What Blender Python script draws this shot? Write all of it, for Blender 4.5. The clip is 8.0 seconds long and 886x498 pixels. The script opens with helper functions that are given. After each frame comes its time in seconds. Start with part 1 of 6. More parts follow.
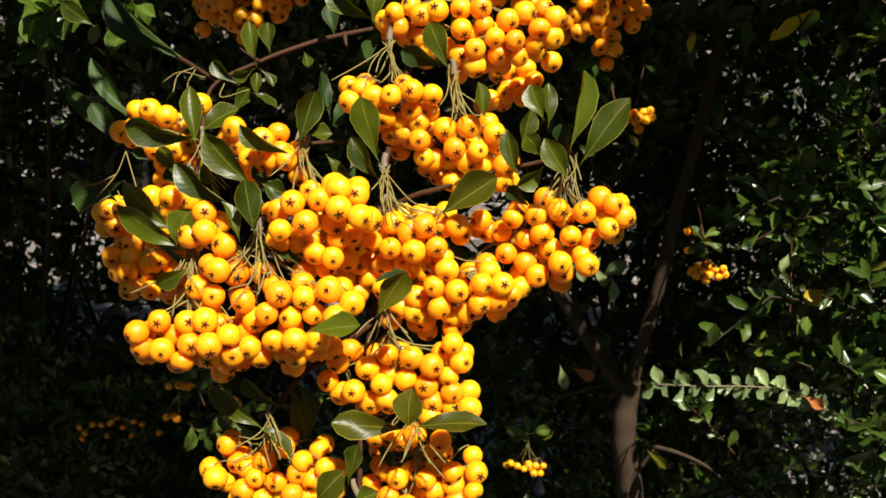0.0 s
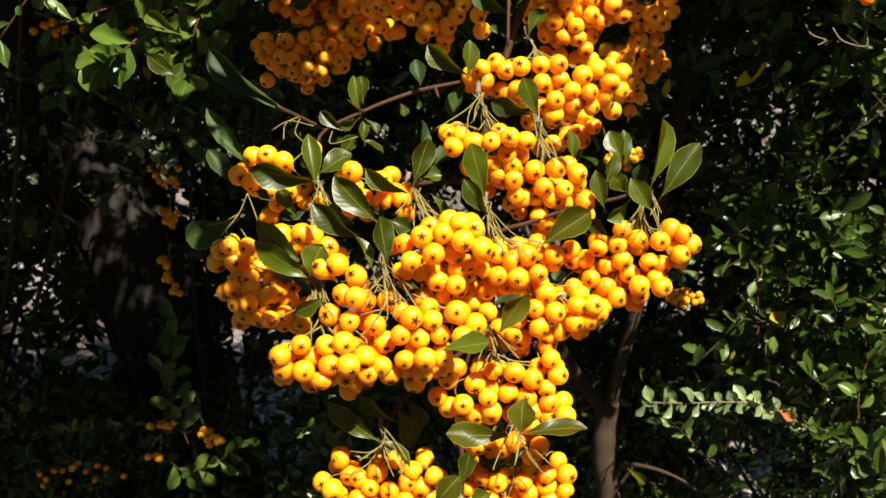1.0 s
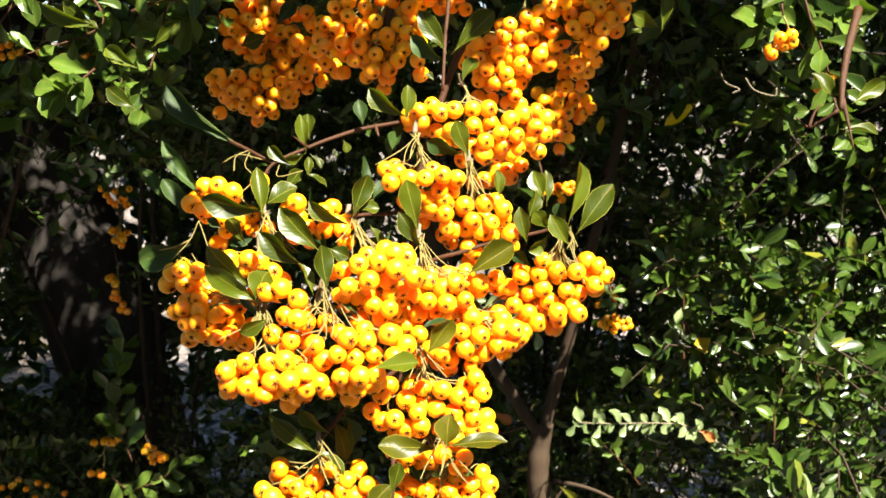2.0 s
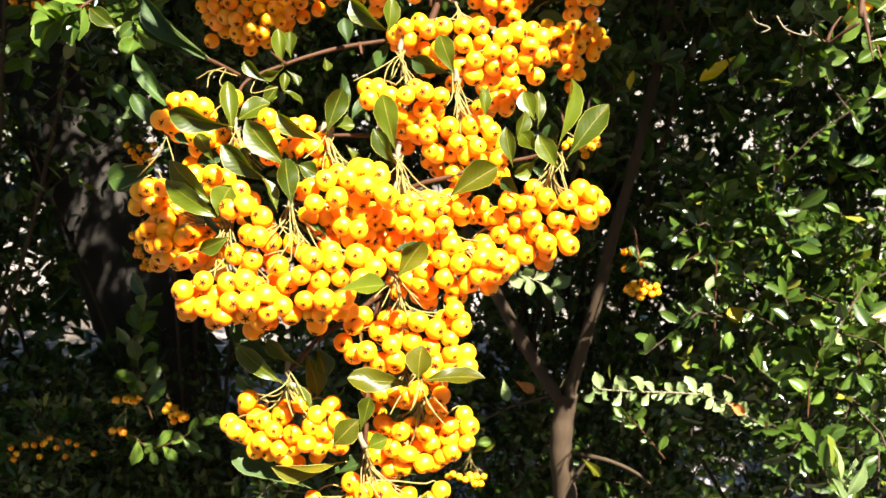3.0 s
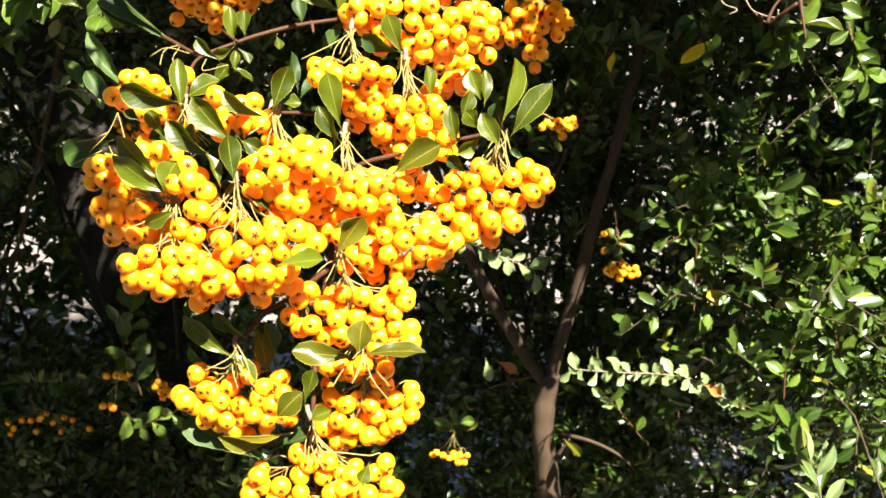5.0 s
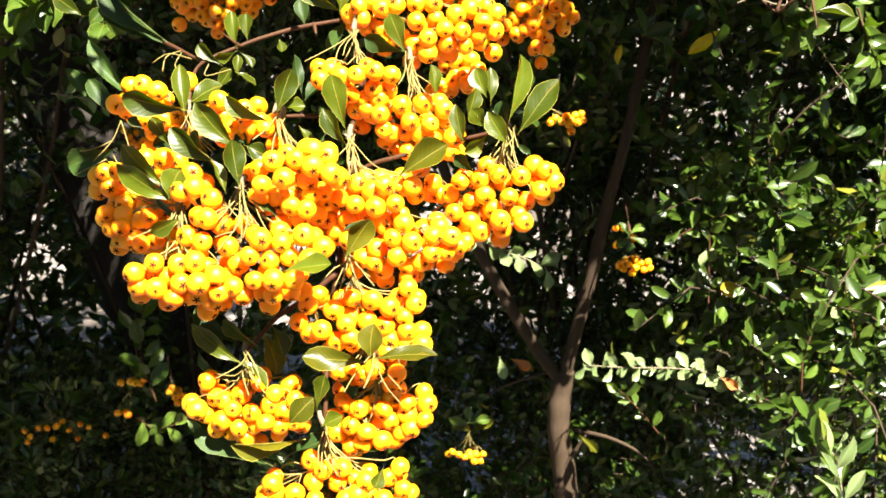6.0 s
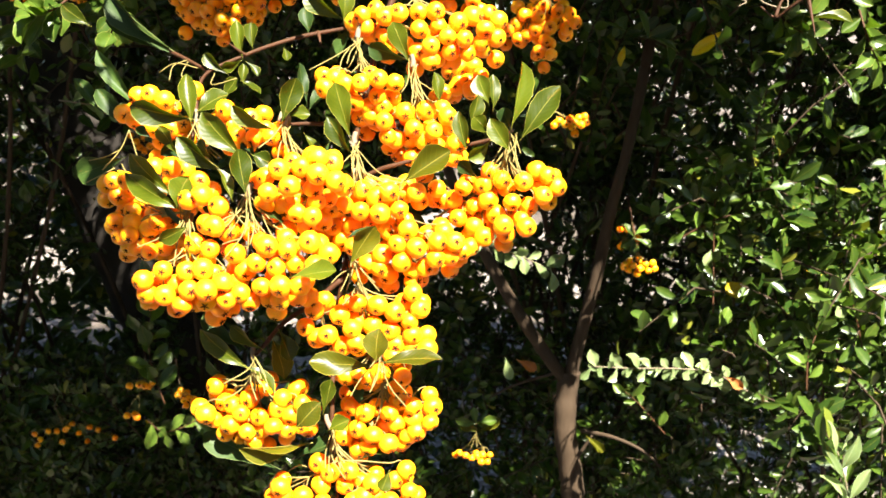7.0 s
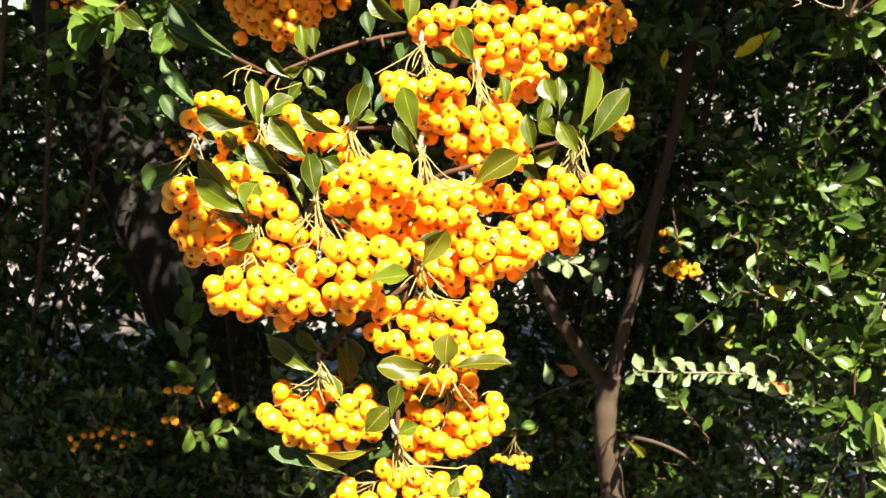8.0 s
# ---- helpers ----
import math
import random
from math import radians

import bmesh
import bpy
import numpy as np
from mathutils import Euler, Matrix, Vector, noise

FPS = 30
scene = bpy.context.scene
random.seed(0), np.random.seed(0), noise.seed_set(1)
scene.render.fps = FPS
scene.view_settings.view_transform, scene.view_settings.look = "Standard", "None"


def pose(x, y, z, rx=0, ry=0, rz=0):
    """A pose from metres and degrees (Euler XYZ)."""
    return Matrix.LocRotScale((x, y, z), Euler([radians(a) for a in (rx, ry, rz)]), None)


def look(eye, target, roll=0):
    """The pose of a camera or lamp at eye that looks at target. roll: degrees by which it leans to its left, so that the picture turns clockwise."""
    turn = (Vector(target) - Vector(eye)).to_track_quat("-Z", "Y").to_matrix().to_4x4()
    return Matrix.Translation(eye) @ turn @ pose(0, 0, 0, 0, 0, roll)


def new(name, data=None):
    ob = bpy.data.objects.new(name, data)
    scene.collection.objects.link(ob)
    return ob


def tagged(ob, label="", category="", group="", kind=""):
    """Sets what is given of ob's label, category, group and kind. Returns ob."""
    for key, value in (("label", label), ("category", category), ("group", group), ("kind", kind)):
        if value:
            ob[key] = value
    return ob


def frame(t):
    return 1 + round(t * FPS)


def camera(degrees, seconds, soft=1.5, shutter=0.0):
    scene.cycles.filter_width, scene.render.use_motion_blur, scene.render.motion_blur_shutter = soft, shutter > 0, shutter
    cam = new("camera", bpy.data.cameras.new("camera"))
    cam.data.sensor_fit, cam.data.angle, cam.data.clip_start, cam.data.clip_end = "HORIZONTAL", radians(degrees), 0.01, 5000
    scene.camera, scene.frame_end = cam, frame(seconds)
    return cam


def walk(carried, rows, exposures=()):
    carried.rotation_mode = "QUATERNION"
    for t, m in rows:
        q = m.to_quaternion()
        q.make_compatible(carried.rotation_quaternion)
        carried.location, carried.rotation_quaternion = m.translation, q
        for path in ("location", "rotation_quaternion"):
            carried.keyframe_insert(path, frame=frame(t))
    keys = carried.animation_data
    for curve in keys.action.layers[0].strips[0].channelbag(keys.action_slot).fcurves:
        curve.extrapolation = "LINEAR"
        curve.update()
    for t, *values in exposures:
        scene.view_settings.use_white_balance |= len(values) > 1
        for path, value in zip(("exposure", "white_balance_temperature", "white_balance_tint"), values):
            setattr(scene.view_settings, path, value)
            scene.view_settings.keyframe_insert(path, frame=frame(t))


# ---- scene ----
cam = camera(52.13, 8.0, soft=1.6)
PATH = [
    (0, (0.0036, -0.0045, 1.4524), (-0.0085, 1.9176, 0.8995), -0.04),
    (0.5, (-0.0372, -0.0177, 1.4562), (0.0228, 1.9142, 0.9422), -0.60),
    (1, (-0.0863, -0.0501, 1.4614), (0.1012, 1.8843, 0.9895), 0.32),
    (1.5, (-0.1062, -0.0795, 1.4763), (0.1839, 1.8556, 1.0626), 1.80),
    (1.7, (-0.1017, -0.0959, 1.4752), (0.2021, 1.8369, 1.0604), 2.11),
    (2.8, (-0.0349, -0.0628, 1.4575), (0.1713, 1.8762, 1.0126), 2.39),
    (3, (-0.0397, -0.0703, 1.4363), (0.1341, 1.8708, 0.9866), 2.60),
    (3.5, (-0.0280, -0.0763, 1.4375), (0.1212, 1.8619, 0.9674), 2.93),
    (4, (-0.0184, -0.0745, 1.4264), (0.1319, 1.8595, 0.9394), 3.04),
    (4.5, (-0.0190, -0.0804, 1.4358), (0.1373, 1.8515, 0.9428), 2.85),
    (4.7, (-0.0124, -0.0817, 1.4364), (0.1377, 1.8515, 0.9459), 3.02),
    (5.8, (-0.0023, -0.0735, 1.4354), (0.1223, 1.8628, 0.9504), 1.78),
    (6, (-0.0047, -0.0743, 1.4369), (0.1167, 1.8598, 0.9425), 1.28),
    (6.5, (0.0020, -0.0753, 1.4330), (0.1083, 1.8594, 0.9375), 0.93),
    (7, (-0.0038, -0.0792, 1.4410), (0.1032, 1.8556, 0.9458), 0.77),
    (7.5, (-0.0157, -0.0700, 1.4386), (0.0914, 1.8649, 0.9442), 0.62),
    (8, (-0.0282, -0.0759, 1.4403), (0.0386, 1.8627, 0.9533), 0.27),
]
EXPOSURES = [(0.0, 1.02), (0.5, 1.06), (1.0, 1.36), (1.5, 1.98), (1.7, 2.18), (2.8, 2.73), (3.5, 2.8), (8.0, 2.78)]
cam.data.dof.use_dof, cam.data.dof.focus_distance, cam.data.dof.aperture_fstop = True, 0.45, 34.0
walk(cam, [(t, look(eye, target, roll)) for t, eye, target, roll in PATH], EXPOSURES)

# ---- world and sun ----
SUN_WAY = Vector((0.24, -0.54, 0.79)).normalized()          # from the place towards the sun
world = bpy.data.worlds.new("sky")
scene.world = world
world.use_nodes = True
sky = world.node_tree.nodes.new("ShaderNodeTexSky")
sky.sky_type, sky.sun_disc = "NISHITA", False
sky.air_density, sky.dust_density, sky.ozone_density = 0.7, 0.5, 0.3
sky.sun_elevation = math.asin(SUN_WAY.z)
sky.sun_rotation = math.atan2(SUN_WAY.x, SUN_WAY.y)
world.node_tree.links.new(sky.outputs[0], world.node_tree.nodes["Background"].inputs[0])
world.node_tree.nodes["Background"].inputs[1].default_value = 0.05
sun = new("sun", bpy.data.lights.new("sun", "SUN"))
sun.data.energy, sun.data.angle, sun.data.color = 5.0, radians(0.53), (1.0, 0.94, 0.82)
sun.matrix_world = look(SUN_WAY * 20, (0, 0, 0))


# ---- materials ----
def material(name):
    """A node material: its tree's helper for nodes, its Principled node, and itself."""
    mat = bpy.data.materials.new(name)
    mat.use_nodes = True
    tree = mat.node_tree

    def add(kind, **values):
        n = tree.nodes.new("ShaderNode" + kind)
        for key, value in values.items():
            if key in n.inputs:
                n.inputs[key].default_value = value
        return n

    return mat, tree, add, tree.nodes["Principled BSDF"]


def ramp(tree, source, stops):
    r = tree.nodes.new("ShaderNodeValToRGB")
    while len(r.color_ramp.elements) < len(stops):
        r.color_ramp.elements.new(0.5)
    for e, (at, colour) in zip(r.color_ramp.elements, stops):
        e.position, e.color = at, (*colour, 1)
    tree.links.new(source, r.inputs[0])
    return r


def mixed(tree, factor, a, b, blend="MIX"):
    m = tree.nodes.new("ShaderNodeMix")
    m.data_type, m.blend_type = "RGBA", blend
    for value, slot in ((factor, 0), (a, 6), (b, 7)):
        if isinstance(value, (int, float)):
            m.inputs[slot].default_value = value
        elif isinstance(value, tuple):
            m.inputs[slot].default_value = (*value, 1)
        else:
            tree.links.new(value, m.inputs[slot])
    return m.outputs[2]


def bumped(tree, add, height, shader, strength, distance):
    b = add("Bump", Strength=strength, Distance=distance)
    tree.links.new(height, b.inputs["Height"])
    tree.links.new(b.outputs[0], shader.inputs["Normal"])


def berry_material():
    mat, tree, add, skin = material("berry_skin")
    info, spot = add("ObjectInfo"), add("TexCoord")
    base = ramp(tree, info.outputs["Random"], [(0.0, (0.90, 0.28, 0.002)), (0.45, (0.94, 0.355, 0.003)), (1.0, (0.96, 0.425, 0.005))])
    blotch = add("TexNoise", Scale=5.0, Detail=3.0)
    tree.links.new(spot.outputs["Object"], blotch.inputs["Vector"])
    colour = mixed(tree, ramp(tree, blotch.outputs[0], [(0.5, (0, 0, 0)), (0.72, (0.22, 0.22, 0.22))]).outputs[0], base.outputs[0], (0.80, 0.24, 0.004))
    fleck = add("TexNoise", Scale=26.0, Detail=2.0)
    tree.links.new(spot.outputs["Object"], fleck.inputs["Vector"])
    colour = mixed(tree, ramp(tree, fleck.outputs[0], [(0.66, (0, 0, 0)), (0.74, (0.5, 0.5, 0.5))]).outputs[0], colour, (0.45, 0.13, 0.02))
    tree.links.new(colour, skin.inputs["Base Color"])
    skin.inputs["Roughness"].default_value = 0.42
    skin.inputs["Specular IOR Level"].default_value = 0.45
    skin.inputs["Subsurface Weight"].default_value = 0.75
    skin.inputs["Subsurface Radius"].default_value = (1.0, 0.75, 0.12)
    skin.inputs["Subsurface Scale"].default_value = 0.006
    bumped(tree, add, blotch.outputs[0], skin, 0.12, 0.0004)
    return mat


def leaf_material(name, low, high, rim, thin, rough, island=False, glow_tint=(1.8, 1.9, 0.4), gloss=0.3):
    """Leaf blade: two greens that vary from leaf to leaf, a paler midrib and rim, side veins, light let through."""
    mat, tree, add, skin = material(name)
    place, split = add("UVMap"), add("SeparateXYZ")
    tree.links.new(place.outputs[0], split.inputs[0])
    chance = add("NewGeometry").outputs["Random Per Island"] if island else add("ObjectInfo").outputs["Random"]
    base = ramp(tree, chance, [(0.0, low), (0.6, high), (0.93, tuple(1.35 * c for c in high)), (1.0, rim if island else tuple(1.5 * c for c in high))])
    spot = add("TexCoord")
    cloud = add("TexNoise", Scale=4.0 if not island else 90.0, Detail=3.0)
    tree.links.new(spot.outputs["Object"], cloud.inputs["Vector"])
    colour = mixed(tree, cloud.outputs[0], base.outputs[0], mixed(tree, 1.0, base.outputs[0], (1.5, 1.35, 0.9), "MULTIPLY"))

    def math_node(kind, a, b=0.0):
        m = tree.nodes.new("ShaderNodeMath")
        m.operation = kind
        for slot, value in enumerate((a, b)):
            if isinstance(value, (int, float)):
                m.inputs[slot].default_value = value
            else:
                tree.links.new(value, m.inputs[slot])
        return m.outputs[0]

    off = math_node("ABSOLUTE", math_node("SUBTRACT", split.outputs["Y"], 0.5))
    slant = math_node("SUBTRACT", split.outputs["X"], math_node("MULTIPLY", off, 0.55))
    vein = math_node("SINE", math_node("MULTIPLY", slant, 58.0))
    veins = ramp(tree, vein, [(0.85, (0, 0, 0)), (1.0, (0.06, 0.06, 0.06))]).outputs[0]
    colour = mixed(tree, veins, colour, rim)
    midrib = ramp(tree, off, [(0.006, (0.5, 0.5, 0.5)), (0.022, (0, 0, 0))]).outputs[0]
    colour = mixed(tree, midrib, colour, rim)
    margin = ramp(tree, off, [(0.465, (0, 0, 0)), (0.49, (0.8, 0.8, 0.8))]).outputs[0]
    colour = mixed(tree, margin, colour, rim)
    blotch = add("TexNoise", Scale=7.0 if not island else 200.0, Detail=4.0)
    tree.links.new(spot.outputs["Object"], blotch.inputs["Vector"])
    colour = mixed(tree, ramp(tree, blotch.outputs[0], [(0.64, (0, 0, 0)), (0.75, (0.55, 0.55, 0.55))]).outputs[0], colour, (0.16, 0.10, 0.02))
    tree.links.new(colour, skin.inputs["Base Color"])
    skin.inputs["Roughness"].default_value = rough
    skin.inputs["Specular IOR Level"].default_value = 0.4 if island else gloss
    bumped(tree, add, vein, skin, 0.05, 0.0004)
    glow, both = add("BsdfTranslucent"), add("MixShader")
    tree.links.new(mixed(tree, 1.0, colour, glow_tint, "MULTIPLY"), glow.inputs[0])
    both.inputs[0].default_value = thin
    tree.links.new(skin.outputs[0], both.inputs[1])
    tree.links.new(glow.outputs[0], both.inputs[2])
    tree.links.new(both.outputs[0], tree.nodes["Material Output"].inputs[0])
    return mat


def bark_material(name, dark, light, scale, rough=0.8):
    mat, tree, add, skin = material(name)
    spot, grain, lumps = add("TexCoord"), add("TexNoise", Scale=scale, Detail=6.0, Roughness=0.7), add("TexNoise", Scale=scale * 0.12, Detail=3.0)
    stretch = add("Mapping", Scale=(1.0, 1.0, 0.25))
    tree.links.new(spot.outputs["Object"], stretch.inputs[0])
    tree.links.new(stretch.outputs[0], grain.inputs["Vector"])
    tree.links.new(spot.outputs["Object"], lumps.inputs["Vector"])
    colour = mixed(tree, lumps.outputs[0], ramp(tree, grain.outputs[0], [(0.3, dark), (0.7, light)]).outputs[0], light)
    tree.links.new(colour, skin.inputs["Base Color"])
    skin.inputs["Specular IOR Level"].default_value = 0.18
    skin.inputs["Roughness"].default_value = rough
    bumped(tree, add, grain.outputs[0], skin, 0.6, 0.002)
    return mat


def ground_material():
    mat, tree, add, skin = material("gravel_soil")
    spot = add("TexCoord")
    stones, wide = add("TexVoronoi", Scale=28.0), add("TexNoise", Scale=1.2, Detail=5.0)
    fine = add("TexNoise", Scale=120.0, Detail=4.0)
    for n in (stones, wide, fine):
        tree.links.new(spot.outputs["Object"], n.inputs["Vector"])
    soil = ramp(tree, fine.outputs[0], [(0.3, (0.028, 0.0208, 0.0144)), (0.7, (0.096, 0.072, 0.052))]).outputs[0]
    pale = ramp(tree, stones.outputs["Color"], [(0.2, (0.064, 0.0496, 0.04)), (0.8, (0.288, 0.248, 0.22))]).outputs[0]
    colour = mixed(tree, ramp(tree, wide.outputs[0], [(0.42, (0, 0, 0)), (0.60, (1, 1, 1))]).outputs[0], soil, pale)
    tree.links.new(colour, skin.inputs["Base Color"])
    skin.inputs["Roughness"].default_value = 0.9
    bumped(tree, add, stones.outputs["Distance"], skin, 0.8, 0.02)
    return mat


BERRY = berry_material()
CALYX = bark_material("dry_calyx", (0.0096, 0.004, 0.0024), (0.044, 0.0192, 0.008), 600.0)
STALK = bark_material("green_stalk", (0.104, 0.08, 0.0224), (0.24, 0.192, 0.06), 300.0, 0.6)
TWIG = bark_material("red_brown_twig", (0.0256, 0.0104, 0.0048), (0.064, 0.0272, 0.012), 220.0, 0.6)
PALE_TWIG = bark_material("pale_twig", (0.096, 0.072, 0.044), (0.208, 0.168, 0.112), 220.0, 0.7)
BARK = bark_material("grey_brown_bark", (0.0128, 0.008, 0.0048), (0.0512, 0.0336, 0.02), 70.0)
OLD_BARK = bark_material("old_grey_bark", (0.0096, 0.008, 0.0064), (0.0368, 0.0312, 0.0264), 45.0, 0.9)
LEAF = leaf_material("firethorn_leaf", (0.0175, 0.0300, 0.0016), (0.0370, 0.0530, 0.0030), (0.270, 0.250, 0.045), 0.26, 0.36, glow_tint=(1.7, 1.9, 0.25), gloss=0.24)
LEAF_DARK = leaf_material("old_firethorn_leaf", (0.0088, 0.0224, 0.0056), (0.0192, 0.0384, 0.0088), (0.088, 0.112, 0.032), 0.10, 0.5, gloss=0.15)
LEAF_OLIVE = leaf_material("olive_firethorn_leaf", (0.032, 0.0384, 0.0024), (0.056, 0.0608, 0.004), (0.28, 0.24, 0.04), 0.25, 0.36, gloss=0.2)
# a much paler, greyer version of the firethorn leaf
LEAF_PALE = leaf_material("pale_firethorn_leaf", (0.068, 0.104, 0.044), (0.124, 0.172, 0.084), (0.288, 0.32, 0.192), 0.20, 0.34, glow_tint=(1.1, 1.3, 0.6))
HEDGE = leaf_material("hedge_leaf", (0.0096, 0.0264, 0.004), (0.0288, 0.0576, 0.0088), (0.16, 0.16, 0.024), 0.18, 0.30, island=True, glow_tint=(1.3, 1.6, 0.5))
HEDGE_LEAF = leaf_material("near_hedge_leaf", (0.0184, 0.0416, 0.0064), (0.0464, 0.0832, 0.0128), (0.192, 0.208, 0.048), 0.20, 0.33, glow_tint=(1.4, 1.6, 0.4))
YELLOW_LEAF = leaf_material("yellowed_leaf", (0.32, 0.24, 0.012), (0.44, 0.336, 0.016), (0.48, 0.4, 0.08), 0.3, 0.4)
DRY_LEAF = leaf_material("dry_red_leaf", (0.24, 0.084, 0.024), (0.336, 0.136, 0.048), (0.36, 0.16, 0.08), 0.15, 0.5)
GROUND = ground_material()
LEAF_KINDS = (LEAF, LEAF_DARK, LEAF_OLIVE, LEAF_PALE, HEDGE_LEAF, YELLOW_LEAF, DRY_LEAF)


# ---- builders ----
FRONT = Vector((0.06, -0.93, 0.36)).normalized()            # the open side of the shrub


def thing(name, place, label, category, group="", kind=""):
    ob = new(name)
    ob.location, ob.empty_display_size = place, 0.02
    return tagged(ob, label, category, group, kind)


def under(ob, parent, m=None):
    """Makes ob a part of a thing that stands unturned, at the world pose m."""
    ob.parent = parent
    ob.matrix_parent_inverse = Matrix.Translation(-parent.location)
    if m is not None:
        ob.matrix_basis = m
    return ob


def mesh_from(bm, name, *mats, smooth=True):
    data = bpy.data.meshes.new(name)
    bm.to_mesh(data)
    bm.free()
    for mat in mats:
        data.materials.append(mat)
    if smooth:
        data.polygons.foreach_set("use_smooth", [True] * len(data.polygons))
    return data


def part(name, bm, mat, parent, label=""):
    return tagged(under(new(name, mesh_from(bm, name, mat)), parent), label)


def tube(bm, points, r0, r1, sides=6, knots=0.0):
    """A tapered tube along the points, closed at both ends."""
    points = [Vector(p) for p in points]
    rings = []
    aside = None
    for i, p in enumerate(points):
        way = (points[min(i + 1, len(points) - 1)] - points[max(i - 1, 0)]).normalized()
        aside = way.orthogonal().normalized() if aside is None else (aside - way * aside.dot(way)).normalized()
        up = way.cross(aside)
        r = r0 + (r1 - r0) * i / (len(points) - 1)
        if knots:
            r *= 1 + knots * noise.noise(p * 60)
        rings.append([bm.verts.new(p + r * (math.cos(a) * aside + math.sin(a) * up)) for a in (2 * math.pi * k / sides for k in range(sides))])
    for a, b in zip(rings, rings[1:]):
        for k in range(sides):
            bm.faces.new((a[k], a[(k + 1) % sides], b[(k + 1) % sides], b[k]))
    bm.faces.new(rings[0][::-1])
    bm.faces.new(rings[-1])


def glide(points, steps):
    """A smooth curve through the points (Catmull-Rom)."""
    p = [Vector(q) for q in points]
    p = [2 * p[0] - p[1], *p, 2 * p[-1] - p[-2]]
    made = []
    for a, b, c, d in zip(p, p[1:], p[2:], p[3:]):
        for k in range(steps):
            u = k / steps
            made.append(0.5 * (2 * b + (c - a) * u + (2 * a - 5 * b + 4 * c - d) * u * u + (3 * b - a - 3 * c + d) * u**3))
    return [*made, p[-2]]


def stem(parent, points, r0, r1, mat, name):
    bm = bmesh.new()
    thick = r0 > 0.007
    tube(bm, glide(points, 8 if thick else 5), r0, r1, 14 if thick else 7, 0.16 if thick else 0.10)
    return part(name, bm, mat, parent)


def leaf_mesh(mat, fold, curl, twist, blunt, wave=0.0, cells=10, teeth=True):
    """A blade one long and one wide: a tapering base, widest past the middle, folded along the midrib, its margin waved."""
    bm = bmesh.new()
    rows = []
    for i in range(cells + 1):
        u = i / cells
        half = 0.5 * math.sin(math.pi * (0.02 + 0.98 * u) ** (1.80 if blunt else 1.45)) ** (0.66 if blunt else 0.82) if 0 < i < cells else (0.03 if i == 0 else 0.035)
        if teeth and 2 < i < cells:
            half *= 1.0 + (0.03 if i % 2 else -0.02)
        bend = curl * (u - 0.3) ** 2
        turn = twist * (u - 0.5)
        row = []
        for v in (-1.0, -0.55, 0.0, 0.55, 1.0):
            y, z = half * v, fold * half * abs(v) ** 1.2 - bend + wave * half * v * math.sin(7.5 * u + (1.0 if v > 0 else 2.6))
            row.append((u, y * math.cos(turn) - z * math.sin(turn), z * math.cos(turn) + y * math.sin(turn)))
        rows.append([bm.verts.new(c) for c in row])
    spread = bm.loops.layers.uv.new("UVMap")
    for i, (a, b) in enumerate(zip(rows, rows[1:])):
        for k in range(4):
            f = bm.faces.new((a[k], b[k], b[k + 1], a[k + 1]))
            for loop, (du, dv) in zip(f.loops, ((0, 0), (1, 0), (1, 1), (0, 1))):
                loop[spread].uv = ((i + du) / cells, (k + dv) / 4)
    tube(bm, [(-0.10, 0, -0.012), (0.02, 0, -0.004), (0.5, 0, -0.008 - curl * 0.04), (0.93, 0, -0.004 - curl * 0.39)], 0.014, 0.005, 4)
    return mesh_from(bm, "leaf", mat)


SHAPES = [(0.36, 0.12, 0.3, True, 0.10), (0.26, 0.32, -0.6, False, 0.16), (0.52, 0.24, 0.7, False, 0.08), (0.30, -0.18, 0.5, True, 0.14), (0.42, 0.45, -0.5, False, 0.12), (0.62, 0.15, 0.2, True, 0.10)]
LEAVES = [[leaf_mesh(mat, *shape) for shape in SHAPES] for mat in LEAF_KINDS]
chance = random.Random(11)


def leaf_pose(base, tip, width, roll):
    base, tip = Vector(base), Vector(tip)
    along = tip - base
    length = along.length
    along /= length
    out = FRONT - along * FRONT.dot(along)
    out = (out if out.length > 1e-3 else along.orthogonal()).normalized()
    out = Matrix.Rotation(radians(roll), 3, along) @ out
    turn = Matrix((along, out.cross(along), out)).transposed().to_4x4()
    return Matrix.Translation(base) @ turn @ Matrix.Diagonal((length, width, (length + width) / 2, 1))


def leaf(parent, base, tip, width, roll, kind, label=""):
    return tagged(under(new("leaf", chance.choice(LEAVES[kind])), parent, leaf_pose(base, tip, 1.16 * width, roll)), label)


